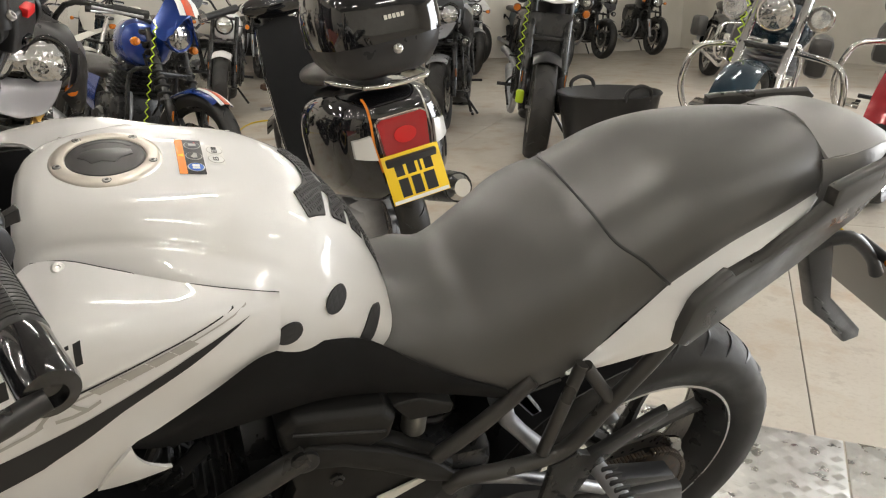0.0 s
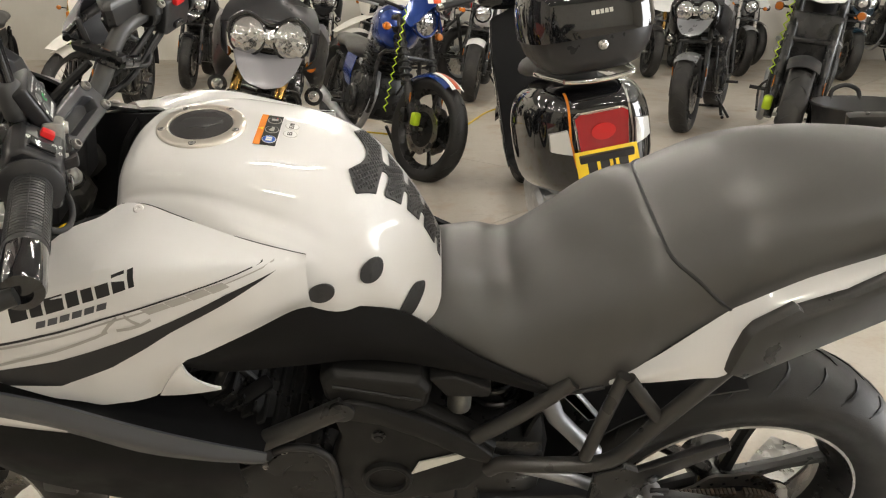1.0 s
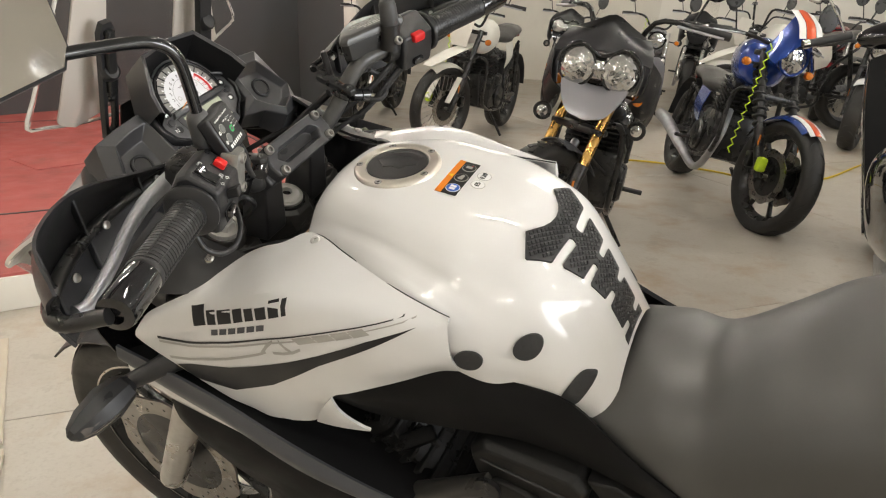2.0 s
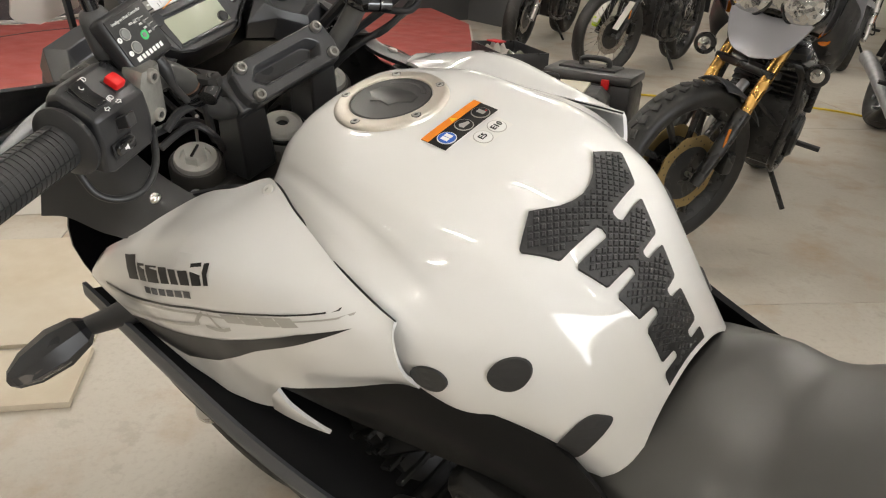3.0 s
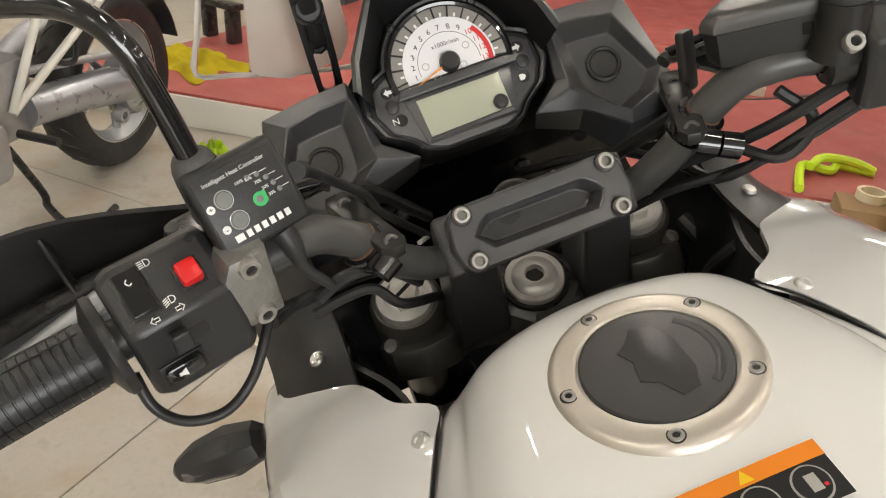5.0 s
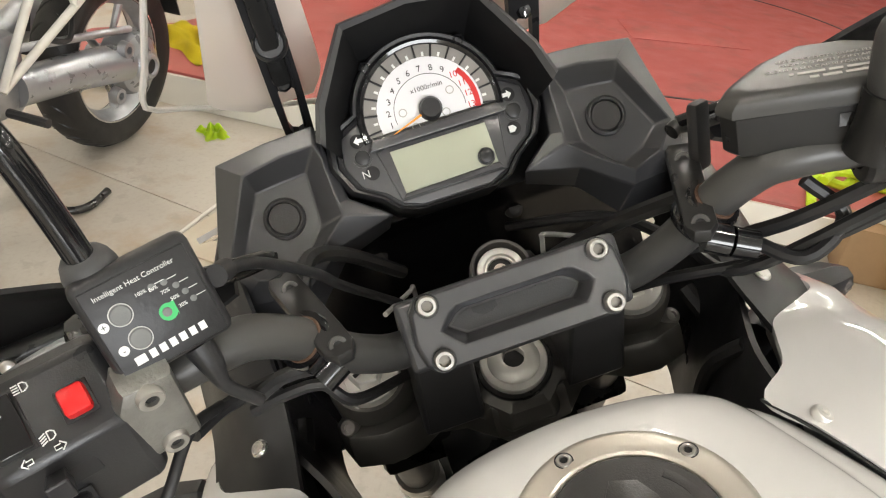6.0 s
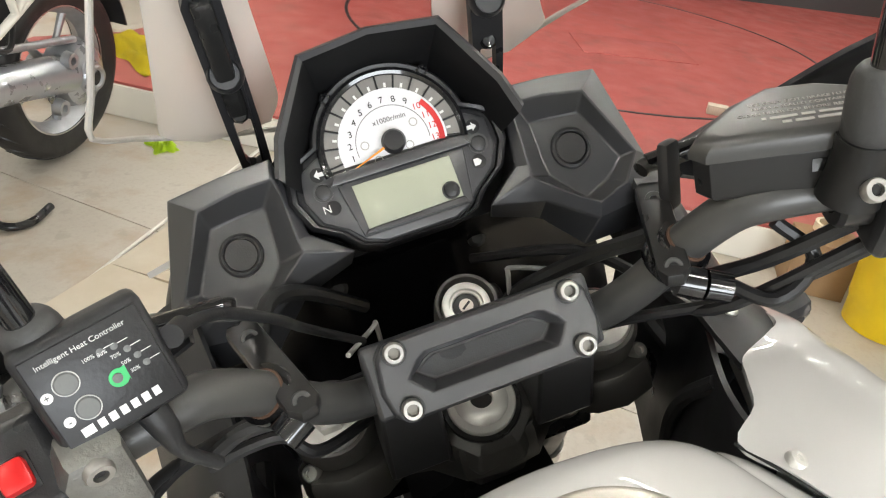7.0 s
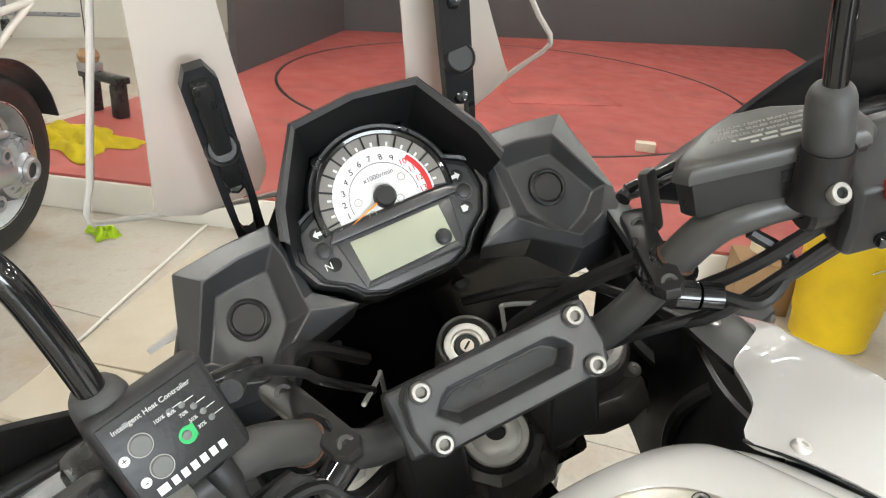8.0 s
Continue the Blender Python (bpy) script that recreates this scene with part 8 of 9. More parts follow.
moto("adventure_motorcycle", 1.265, -1.83, 98, "silver-grey adventure motorcycle with twin headlamps and gold forks", lean=9, steer=-28, scale=.965, lamp_up=.02, face=BEAKS, wb=1.53, r=.335, tyre_w=.115, paint=GRAPHITE, guard=GREYMET, fork_m=GOLD, slider_m=BLACKMET, lamp="twin", knobby=True, tank_z=.98, tank_w=.17, seat_z=.88, bars_z=1.20, bar_w=.42, spokes=10, disc_col=BUFFDISC)
moto("custom_motorcycle", .63, -3.36, 113, "blue custom motorcycle with black fork gaiters and striped headlamp cowl", lean=12, steer=15, lamp_up=.06, wb=1.52, r=.325, tyre_w=.115, paint=BLUEPAINT, gaiter=True, lamp="round", cowl=BLUEPAINT, tank_z=.90, tank_w=.15, seat_z=.70, bars_z=1.02, lime=True, spokes=7, rake=.55, striped=True)
moto("naked_motorcycle", -1.76, -3.56, 63, "black adventure motorcycle with white beak and fog lamps", scale=1.14, lean=7, lamp_up=.10, wb=1.5, r=.315, tyre_w=.13, paint=BLACKP, lamp="beak", beak=WHITE, tank_z=.95, seat_z=.85, bars_z=1.15, lime=True, upside=True)
moto("trail_motorcycle", 1.28, -7.1, 35, "white trail motorcycle with wire wheels", lean=7, wb=1.45, r=.345, tyre_w=.10, paint=WHITEPLAST, lamp="mx", wire=True, slider_m=CAST, fork_m=STEEL, tank_z=.92, seat_z=.90, bars_z=1.2, rim_m=CAST)
moto("trail_motorcycle", 3.10, -4.62, 95, "white and black trail motorcycle with wire wheels", lean=7, steer=-20, wb=1.47, r=.345, tyre_w=.10, paint=WHITEPLAST, lamp="mx", wire=True, tank_z=.93, seat_z=.90, bars_z=1.2, rim_m=BLACKMET, lime=True)
moto("roadster_motorcycle", 1.98, -6.85, 105, "silver roadster motorcycle with round headlamp", lean=8, wb=1.45, r=.31, paint=SILVERPAINT, lamp="round", rim_m=CAST, slider_m=STEEL, fork_m=STEEL, lime=True)
moto("roadster_motorcycle", .05, -6.6, 80, "white and black roadster motorcycle", lean=8, wb=1.45, r=.31, tyre_w=.14, paint=WHITE, lamp="round", slider_m=BLACKMET, spokes=6)
tourer = moto("tourer_motorcycle", -1.6, -4.9, 60, "silver and black touring motorcycle on its centre stand", lean=0, wb=1.5, r=.31, tyre_w=.14, paint=SILVERPAINT, lamp="twin", tank_z=.92, seat_z=.82)
for s in (1, -1):
    part("stand_leg", tube([(-.80, s * .12, .30), (-.86, s * .17, .03)], .014, 10), BLACKMET, tourer, "black centre-stand leg")
    part("stand_foot", tube([(-.80, s * .19, .018), (-.95, s * .17, .018)], .014, 10), BLACKMET, tourer)
part("stand_bar", tube([(-.84, -.16, .11), (-.84, .16, .11)], .012, 10), BLACKMET, tourer)
moto("cruiser_motorcycle", -2.17, -2.10, 42, "dark teal cruiser with chrome forks and engine guard", scale=1.12, steer=-8, lean=9, wb=1.68, r=.335, tyre_w=.14, rear_w=.18, paint=TEALPAINT, chrome=True, crash=True, fork_m=CHROME, slider_m=CHROME, lamp="round", tank_z=.82, seat_z=.68, bars_z=1.06, rake=.62, lime=True, rim_m=CHROME, wire=True, tank_w=.18)
moto("cruiser_motorcycle", -2.88, -1.70, 36, "deep red cruiser with chrome engine guard", scale=1.12, steer=-8, lean=9, wb=1.68, r=.335, tyre_w=.14, rear_w=.18, paint=REDPAINT, chrome=True, crash=True, fork_m=CHROME, slider_m=CHROME, lamp="round", tank_z=.84, seat_z=.70, bars_z=1.06, rake=.62, rim_m=CHROME, wire=True, tank_w=.18)
moto("roadster_motorcycle", -3.55, -6.6, 75, "grey roadster motorcycle with orange indicators", lean=8, wb=1.42, r=.31, paint=SILVERPAINT, lamp="round", rim_m=BLACKMET)
moto("cruiser_motorcycle", -5.6, -5.6, 65, "black cruiser with chrome trim", lean=8, wb=1.6, r=.33, tyre_w=.14, paint=BLACKGLOSS, chrome=True, crash=True, fork_m=CHROME, slider_m=CHROME, rake=.6, tank_z=.82, seat_z=.68, wire=True, rim_m=CHROME)
moto("sport_motorcycle", 3.2, -7.6, 95, "black sports motorcycle with twin headlamps", lean=8, wb=1.42, r=.31, paint=BLACKGLOSS, lamp="twin")
moto("sport_motorcycle", -.9, -8.6, 85, "dark sports motorcycle with twin headlamps", lean=8, wb=1.42, r=.31, paint=BLACKGLOSS, lamp="twin")
for k, (x_, y_, head_, paint_, lamp_, lab_) in enumerate((
        (-6.6, -6.9, 62, BLACKGLOSS, "round", "black roadster motorcycle in the far row"), (-4.75, -8.3, 78, TEALPAINT, "twin", "dark sports motorcycle in the far row"),
        (-3.6, -8.75, 84, SILVERPAINT, "round", "silver roadster motorcycle in the far row"), (-2.4, -8.7, 88, BLACKP, "beak", "black adventure motorcycle in the far row"),
        (.35, -8.5, 92, REDPAINT, "round", "red roadster motorcycle in the far row"), (1.9, -8.9, 96, BLACKGLOSS, "twin", "black faired motorcycle in the far row"),
        (4.3, -7.2, 100, SILVERPAINT, "round", "grey roadster motorcycle in the far row"), (4.4, -5.2, 105, BLACKP, "round", "black naked motorcycle beside the partition"),
        (-7.3, -4.6, 50, REDPAINT, "round", "red roadster motorcycle near the wall"))):
    moto("roadster_motorcycle", x_, y_, head_, lab_, lean=8, wb=1.44, r=.315, tyre_w=.13, paint=paint_, lamp=lamp_, slider_m=STEEL if k % 2 else BLACKMET, fork_m=STEEL if k % 3 else GOLD, beak=WHITE, spokes=5 + k % 3, tank_z=.90, seat_z=.80, bars_z=1.10)

for k in range(9):
    moto("roadster_motorcycle", -7.6 + k * 1.12, -10.0 + .12 * (k % 3), 84 + 5 * (k % 4), ("black roadster motorcycle parked against the wall", "graphite naked motorcycle parked against the wall", "dark blue motorcycle parked against the wall")[k % 3], lean=8, wb=1.44, r=.315, tyre_w=.13, paint=(BLACKGLOSS, GRAPHITE, TEALPAINT)[k % 3], lamp=("round", "twin", "round", "beak")[k % 4], beak=(WHITE, BLACKGLOSS, REDPAINT)[k % 3], slider_m=BLACKMET if k % 2 else CAST, spokes=5 + k % 3, bars_z=1.12)

# ---- black scooter with top box ----
SC = thing("scooter", pose(-.225, -1.89, 0) @ Matrix.Rotation(radians(-85), 4, "Z") @ Matrix.Rotation(radians(-10), 4, "X") @ Matrix.Scale(1.05, 4), "glossy black scooter with top box and red tail lamp", "scooter")
# built with its rear axle at the origin and x forwards
w = part("rear_wheel", tube([(0, -.08, .24), (0, .08, .24)], .012, 10), STEEL, SC)
wheel_parts(w, Matrix.Translation((0, 0, .24)), .24, .125, .155, tread=18, seg=40, disc_r=.09, two_discs=False, rim_m=CAST)
w = part("front_wheel", tube([(1.37, -.08, .24), (1.37, .08, .24)], .012, 10), STEEL, SC)
wheel_parts(w, Matrix.Translation((1.37, 0, .24)), .24, .115, .155, tread=18, seg=36, disc_r=.10, two_discs=False, rim_m=CAST)
secs = []
for x, wy, zt, zb in ((-.265, .10, .70, .44), (-.24, .16, .75, .40), (-.16, .215, .775, .36), (0, .245, .78, .33), (.18, .245, .765, .30), (.34, .20, .74, .28), (.48, .12, .70, .28)):
    zc, hh = (zt + zb) / 2, (zt - zb) / 2
    secs.append([(x, wy * math.copysign(abs(math.cos(a)) ** .55, math.cos(a)), zc + hh * math.copysign(abs(math.sin(a)) ** .7, math.sin(a))) for a in np.linspace(0, 2 * math.pi, 32, False)])
body = part("body", loft([list(r) for r in np.array(smooth_grid(secs, 4, 1))[:, :, :]]), MUD, SC, "rounded glossy black rear body", 50)
SCB = bvh_of(body)


def sc_sheet(name, outline, material, lift, thick, label=""):
    """Outline in (y, z), laid on the tail from behind."""
    return part(name, drape(outline, SCB, lambda a, b: (-.6, a, b), (1, 0, 0), lift, thick, .012), material, body, label)


CLEARLENS = mat("frosted_clear_lens", (.62, .62, .60), .10, coat=1.0)
sc_sheet("tail_lamp_rim", [(-.092, .548), (.092, .548), (.101, .680), (.082, .694), (-.082, .694), (-.101, .680)], CHROME, .001, .006, "chrome lamp rim")
sc_sheet("tail_lamp", [(-.087, .553), (.087, .553), (.095, .675), (.077, .688), (-.077, .688), (-.095, .675)], REDLENS, .004, .016, "red tail lamp")
sc_sheet("tail_lamp_core", oval(0, .62, .044, .030, 0), mat("bright_red_reflector", (.55, .02, .02), .2), .021, .002)
for s in (1, -1):
    sc_sheet("rear_indicator", [(s * .116, .552), (s * .182, .568), (s * .180, .632), (s * .124, .642)], CLEARLENS, .002, .020, "clear rear indicator")
    sc_sheet("body_stripe", [(s * .098, .50), (s * .106, .50), (s * .118, .60), (s * .108, .76), (s * .100, .76), (s * .110, .60)], ORANGE if s > 0 else CHROME, .001, .001, "orange stripe")
part("plate_holder", box(.02, .20, .10, .005, Matrix.Translation((-.285, 0, .50)) @ Matrix.Rotation(radians(-18), 4, "Y")), BLACKP, SC)
PLm = frame_of((-.312, 0, .475), (0, -1, 0), (.28, 0, 1))
npl = part("number_plate", plate([(-.114, -.089), (.114, -.089), (.114, .089), (-.114, .089)], .002, PLm, .0008), PLATEY, SC, "yellow number plate")
part("plate_bar", bars((.034, .034, .010, .034), .066, .012, PLm @ Matrix.Translation((0, .040, .002))), CARDBLACK, npl)
part("plate_bar", bars((.038, .038, .044), .066, .012, PLm @ Matrix.Translation((0, -.036, .002))), CARDBLACK, npl)
part("plate_foot", box(.22, .012, .0006, 0, PLm @ Matrix.Translation((0, -.081, .0023))), WHITEP, npl)
# top box on a chrome carrier
tb = part("top_box", loft([[(-.16 + .21 * k * math.copysign(abs(math.cos(a)) ** .55, math.cos(a)), .215 * k2 * math.copysign(abs(math.sin(a)) ** .55, math.sin(a)), z) for a in np.linspace(0, 2 * math.pi, 40, False)] for z, k, k2 in ((.835, .70, .62), (.850, .82, .76), (.90, .95, .93), (.955, 1.0, 1.0), (.957, 1.0, 1.0))]), BLACKP, SC, "black top box", 40)
part("box_lid", loft([[(-.16 + .215 * k * math.copysign(abs(math.cos(a)) ** .55, math.cos(a)), .22 * k2 * math.copysign(abs(math.sin(a)) ** .55, math.sin(a)), z) for a in np.linspace(0, 2 * math.pi, 44, False)] for z, k, k2 in ((.955, 1.0, 1.0), (.985, 1.01, 1.01), (1.06, .99, .985), (1.12, .93, .92), (1.165, .80, .80), (1.185, .60, .62), (1.192, .3, .35))]), MUD, tb, "polished black lid", 60)
part("box_lock", lathe([(.016, -.004), (.016, .006), (.012, .009), (.001, .009)], 20, axis_m((-.372, .0, .925), (-1, 0, .1))), STEEL, tb, "round lock")
part("box_badge", bars((.012, .012, .012, .012, .012), .014, .003, frame_of((-.379, -.005, 1.03), (0, -1, 0), (.05, 0, 1)), .001), CHROME, tb, "plain chrome bars of a maker's mark")
part("carrier", tube([(-.30, .12, .815), (-.34, .05, .81), (-.34, -.05, .81), (-.30, -.12, .815), (.05, -.14, .815), (.05, .14, .815), (-.30, .12, .815)], .009, 10, 4), CHROME, SC, "chrome carrier")
part("seat", loft([[(x, wy * math.copysign(abs(math.cos(a)) ** .7, math.cos(a)), z + .05 * math.sin(a)) for a in np.linspace(0, 2 * math.pi, 18, False)] for x, wy, z in ((.02, .10, .80), (.08, .15, .82), (.30, .16, .80), (.48, .12, .78), (.54, .06, .76))]), VINYL, SC, "black seat", 60)
rows = [[(1.02, y, 1.00 - abs(y) * .3) for y in (-.12, -.06, 0, .06, .12)], [(.98, y, .80) for y in (-.145, -.07, 0, .07, .145)], [(.93, y, .55) for y in (-.155, -.08, 0, .08, .155)], [(.86, y, .32) for y in (-.165, -.08, 0, .08, .165)], [(.70, y, .28) for y in (-.18, -.09, 0, .09, .18)], [(.45, y, .28) for y in (-.17, -.09, 0, .09, .17)]]
ls = part("leg_shield", shell(rows, .02, 3, 3), COVERP, SC, "black leg shield and footboard")
for s in (1, -1):
    part("shield_trim", tube([(1.02, s * .125, .96), (.985, s * .150, .80), (.935, s * .160, .55), (.865, s * .170, .33), (.72, s * .185, .28)], .005, 8, 4), CHROME, ls, "chrome shield trim")
    part("grip", tube([(.95, s * .20, 1.08), (.90, s * .36, 1.07)], .017, 14), RUBBER, SC)
    part("bar_end", tube([(.90, s * .36, 1.07), (.893, s * .385, 1.069)], .019, 14), CHROME, SC)
    part("lever", tube([(1.0, s * .20, 1.08), (1.0, s * .30, 1.075), (.955, s * .38, 1.065)], .007, 8, 4), CHROME, SC)
    part("mirror_stem", tube([(.97, s * .22, 1.09), (.95, s * .26, 1.20), (.95, s * .30, 1.27)], .006, 8, 4), CHROME, SC)
    part("mirror", lathe([(.05, -.008), (.056, 0), (.05, .012), (.001, .014)], 20, axis_m((.955, s * .32, 1.30), (1, 0, 0)) @ Matrix.Diagonal((1, 1.3, 1, 1))), CHROME, SC)
part("handlebar_cover", loft([[(x, .18 * k * math.cos(a), 1.06 + .06 * k * math.sin(a)) for a in np.linspace(0, 2 * math.pi, 20, False)] for x, k in ((.90, .5), (.95, 1.0), (1.05, .95), (1.10, .5))]), MUD, SC, "black handlebar cover", 60)
part("front_mudguard", shell([[(1.37 + .275 * math.sin(a), yy * .085, .24 + .275 * math.cos(a) - abs(yy) * .05) for yy in (-1, -.5, 0, .5, 1)] for a in np.linspace(-1.1, 1.0, 8)], .004, 3, 3), MUD, SC, "black front mudguard")
part("engine", box(.40, .20, .22, .05, Matrix.Translation((.16, .10, .25))), CAST, SC, "grey cast engine and gear case")
part("gear_case", lathe([(.10, 0), (.10, .05), (.08, .07), (.001, .075)], 24, axis_m((.05, .14, .26), (0, 1, 0))), CAST, SC)
part("silencer", tube([(.28, -.16, .27), (.05, -.20, .29), (-.20, -.21, .33)], [.05, .07, .06], 18, 3), BLACKMET, SC, "black silencer")
part("silencer_cap", tube([(-.20, -.21, .33), (-.235, -.211, .336)], [.055, .035], 18), CHROME, SC)
part("rear_hugger", box(.16, .12, .04, .01, Matrix.Translation((-.22, 0, .40)) @ Matrix.Rotation(radians(35), 4, "Y")), BLACKP, SC)
part("centre_stand", tube([(.30, .16, .22), (.26, .20, .04), (.10, .26, .035)], .012, 8, 3), BLACKMET, SC, "black stand leg")
part("stand_foot", tube([(.10, .26, .035), (.22, .30, .038)], .010, 8), RUBBER, SC)

# ---- boxer tourer whose rear half shows beyond the screen ----
GS = thing("boxer_motorcycle", pose(3.50, .80, 0) @ Matrix.Rotation(radians(150), 4, "Z") @ Matrix.Rotation(radians(-3), 4, "X"), "grey shaft-drive motorcycle with white trellis rear frame", "motorcycle")
w = part("rear_wheel", tube([(0, -.08, .325), (0, .08, .325)], .014, 10), STEEL, GS)
wheel_parts(w, Matrix.Translation((0, 0, .325)), .325, .15, .225, tread=26, seg=56, spokes=5, rim_m=CAST, stripe_m=STEEL, disc_r=.12, two_discs=False)
w = part("front_wheel", tube([(1.5, -.08, .33), (1.5, .08, .33)], .014, 10), STEEL, GS)
wheel_parts(w, Matrix.Translation((1.5, 0, .33)), .33, .12, .24, tread=18, seg=40, spokes=5, rim_m=CAST, disc_r=.15)
part("drive_arm", tube([(.55, .10, .40), (.30, .105, .38), (.06, .11, .35)], [.055, .060, .066], 20, 4), SILVERPAINT, GS, "silver cast shaft-drive arm")
part("bevel_box", lathe([(.06, -.07), (.11, -.05), (.12, 0), (.105, .04), (.06, .06), (.05, .08), (.001, .08)], 28, axis_m((0, .10, .335), (0, 1, 0))), SILVERPAINT, GS, "silver bevel drive housing")
part("axle_bore", ring_lathe([(.026, .08), (.030, .092), (.040, .092), (.044, .08)], 24, axis_m((0, .10, .335), (0, 1, 0))), CAST, GS)
part("axle_hole", lathe([(.027, .083), (.001, .081)], 20, axis_m((0, .10, .335), (0, 1, 0))), CARDBLACK, GS)
for z_, x_ in ((.27, .16), (.415, .10)):
    part("arm_bolt", ring_lathe([(.012, .0), (.014, .028), (.026, .028), (.030, 0)], 20, axis_m((x_, .145, z_), (0, 1, 0))), CAST, GS)
part("torque_rod", tube([(.56, .11, .52), (.02, .12, .46)], .013, 10), CAST, GS, "torque rod")
for s in (1, -1):
    for p in (((.62, .13, .42), (.38, .14, .82)), ((.38, .14, .82), (-.18, .13, .86)), ((.30, .14, .60), (-.18, .13, .86)), ((.30, .14, .60), (.38, .14, .82)), ((.62, .13, .42), (.30, .14, .60)), ((.10, .14, .845), (.12, .13, .70)), ((.30, .14, .60), (.10, .14, .845))):
        part("trellis_tube", tube([(a, s * b, c) for a, b, c in p], .013, 10), WHITEPLAST, GS, "white trellis tube")
    part("foot_peg", tube([(.62, s * .14, .36), (.62, s * .27, .36)], .014, 8), RUBBER, GS)
    part("cylinder_head", box(.20, .18, .16, .03, Matrix.Translation((.98, s * .27, .45))), CAST, GS, "boxer cylinder head")
    part("fork_leg", tube([(1.5, s * .10, .33), (1.24, s * .10, .95)], .025, 12), BLACKMET, GS)
part("engine", box(.40, .26, .34, .05, Matrix.Translation((.92, 0, .46))), CAST, GS, "grey engine")
part("gearbox", box(.30, .24, .26, .05, Matrix.Translation((.64, 0, .44))), CAST, GS)
part("seat", loft([[(x, wy * math.copysign(abs(math.cos(a)) ** .7, math.cos(a)), z + .05 * math.sin(a)) for a in np.linspace(0, 2 * math.pi, 18, False)] for x, wy, z in ((-.30, .09, .94), (-.1, .14, .93), (.25, .15, .88), (.55, .12, .86), (.66, .08, .88))]), VINYL, GS, "black seat", 60)
part("fuel_tank", loft([[(x, wy * math.copysign(abs(math.cos(a)) ** .7, math.cos(a)), z + hh * math.sin(a)) for a in np.linspace(0, 2 * math.pi, 20, False)] for x, wy, z, hh in ((.60, .10, .88, .08), (.75, .17, .92, .14), (1.0, .19, .95, .15), (1.2, .12, .93, .10))]), SILVERPAINT, GS, "silver fuel tank", 60)
part("rear_mudguard", shell([[(-(.36) * math.sin(a), yy * .09, .325 + .37 * math.cos(a)) for yy in (-1, -.5, 0, .5, 1)] for a in np.linspace(-.6, 1.3, 8)], .006, 3, 3), BLACKP, GS, "black rear mudguard")
part("tail_unit", box(.26, .15, .07, .02, Matrix.Translation((-.30, 0, .90))), SILVERPAINT, GS, "grey tail unit")
part("silencer", tube([(.40, -.18, .36), (.10, -.22, .45), (-.25, -.23, .52)], [.05, .065, .06], 18, 3), CAST, GS, "silencer")
part("stand_leg", tube([(.66, -.12, .30), (.60, -.20, .03), (.44, -.21, .022)], .014, 8, 3), BLACKMET, GS, "black centre stand leg")
part("stand_leg", tube([(.62, .09, .30), (.50, .08, .10), (.492, .085, .045), (.55, .21, .030), (.498, .268, .030), (.395, .266, .040)], .013, 10, 4), BLACKMET, GS, "black side stand with curled foot")
for k in range(9):
    rnd = random.Random(70 + k)
    p = Vector((rnd.uniform(.2, .8), rnd.uniform(-.12, .13), rnd.uniform(.45, .8)))
    part("hose", tube([p, p + Vector((rnd.uniform(-.2, .2), .02, rnd.uniform(-.1, .1))), p + Vector((rnd.uniform(-.3, .3), rnd.uniform(-.05, .05), rnd.uniform(-.2, .1)))], .009, 6, 4), RUBBER, GS)

# ---- loose things on the floor ----
e = thing("bucket", pose(2.04, -1.755, 0) @ Matrix.Diagonal((.93, .93, 1.01, 1)), "yellow plastic bucket with wire handle", "bucket")
part("pail", lathe([(a * .957, b * .91) for a, b in [(.134, .0), (.139, .004), (.154, .30), (.162, .31), (.164, .335), (.156, .34), (.156, .375), (.166, .378), (.170, .39), (.182, .432), (.186, .44), (.180, .444), (.174, .436), (.150, .10), (.120, .012), (.001, .010)]], 48), YELLOW, e, "yellow pail")
part("handle", tube([(.165 * math.cos(a), .165 * math.sin(a), .325 - .16 * math.sin((a + .3) * 1.0) * .5) for a in np.linspace(2.6, 5.4, 12)], .003, 8, 3), STEEL, e, "wire handle")
part("print_bar", bars((.03, .012, .02), .02, .01, frame_of((-.146 * .8, .146 * .6 * -1, .17), (.6, -.8 * -1 * -1, 0), (0, 0, 1))), CARDBLACK, e)
tagged(e, group="")

e = thing("spray_bottle", pose(2.665, -2.215, PLATH + .006, 0, 0, 40), "white spray bottle with black trigger head", "bottle")
part("bottle_body", lathe([(.001, 0), (.040, 0), (.043, .005), (.043, .15), (.038, .175), (.018, .195), (.014, .200), (.014, .215)], 28), BOTTLE, e, "cloudy white bottle")
part("trigger_head", loft([[(x, w_ * math.cos(a), .235 + h_ * math.sin(a)) for a in np.linspace(0, 2 * math.pi, 12, False)] for x, w_, h_ in ((-.025, .010, .012), (-.015, .014, .018), (.02, .013, .015), (.045, .009, .009))]), CARDBLACK, e, "black trigger head")
part("collar", lathe([(.017, .200), (.017, .222)], 18), CARDBLACK, e)
part("trigger", tube([(.026, 0, .228), (.036, 0, .205), (.030, 0, .180)], .005, 8, 3), CARDBLACK, e)

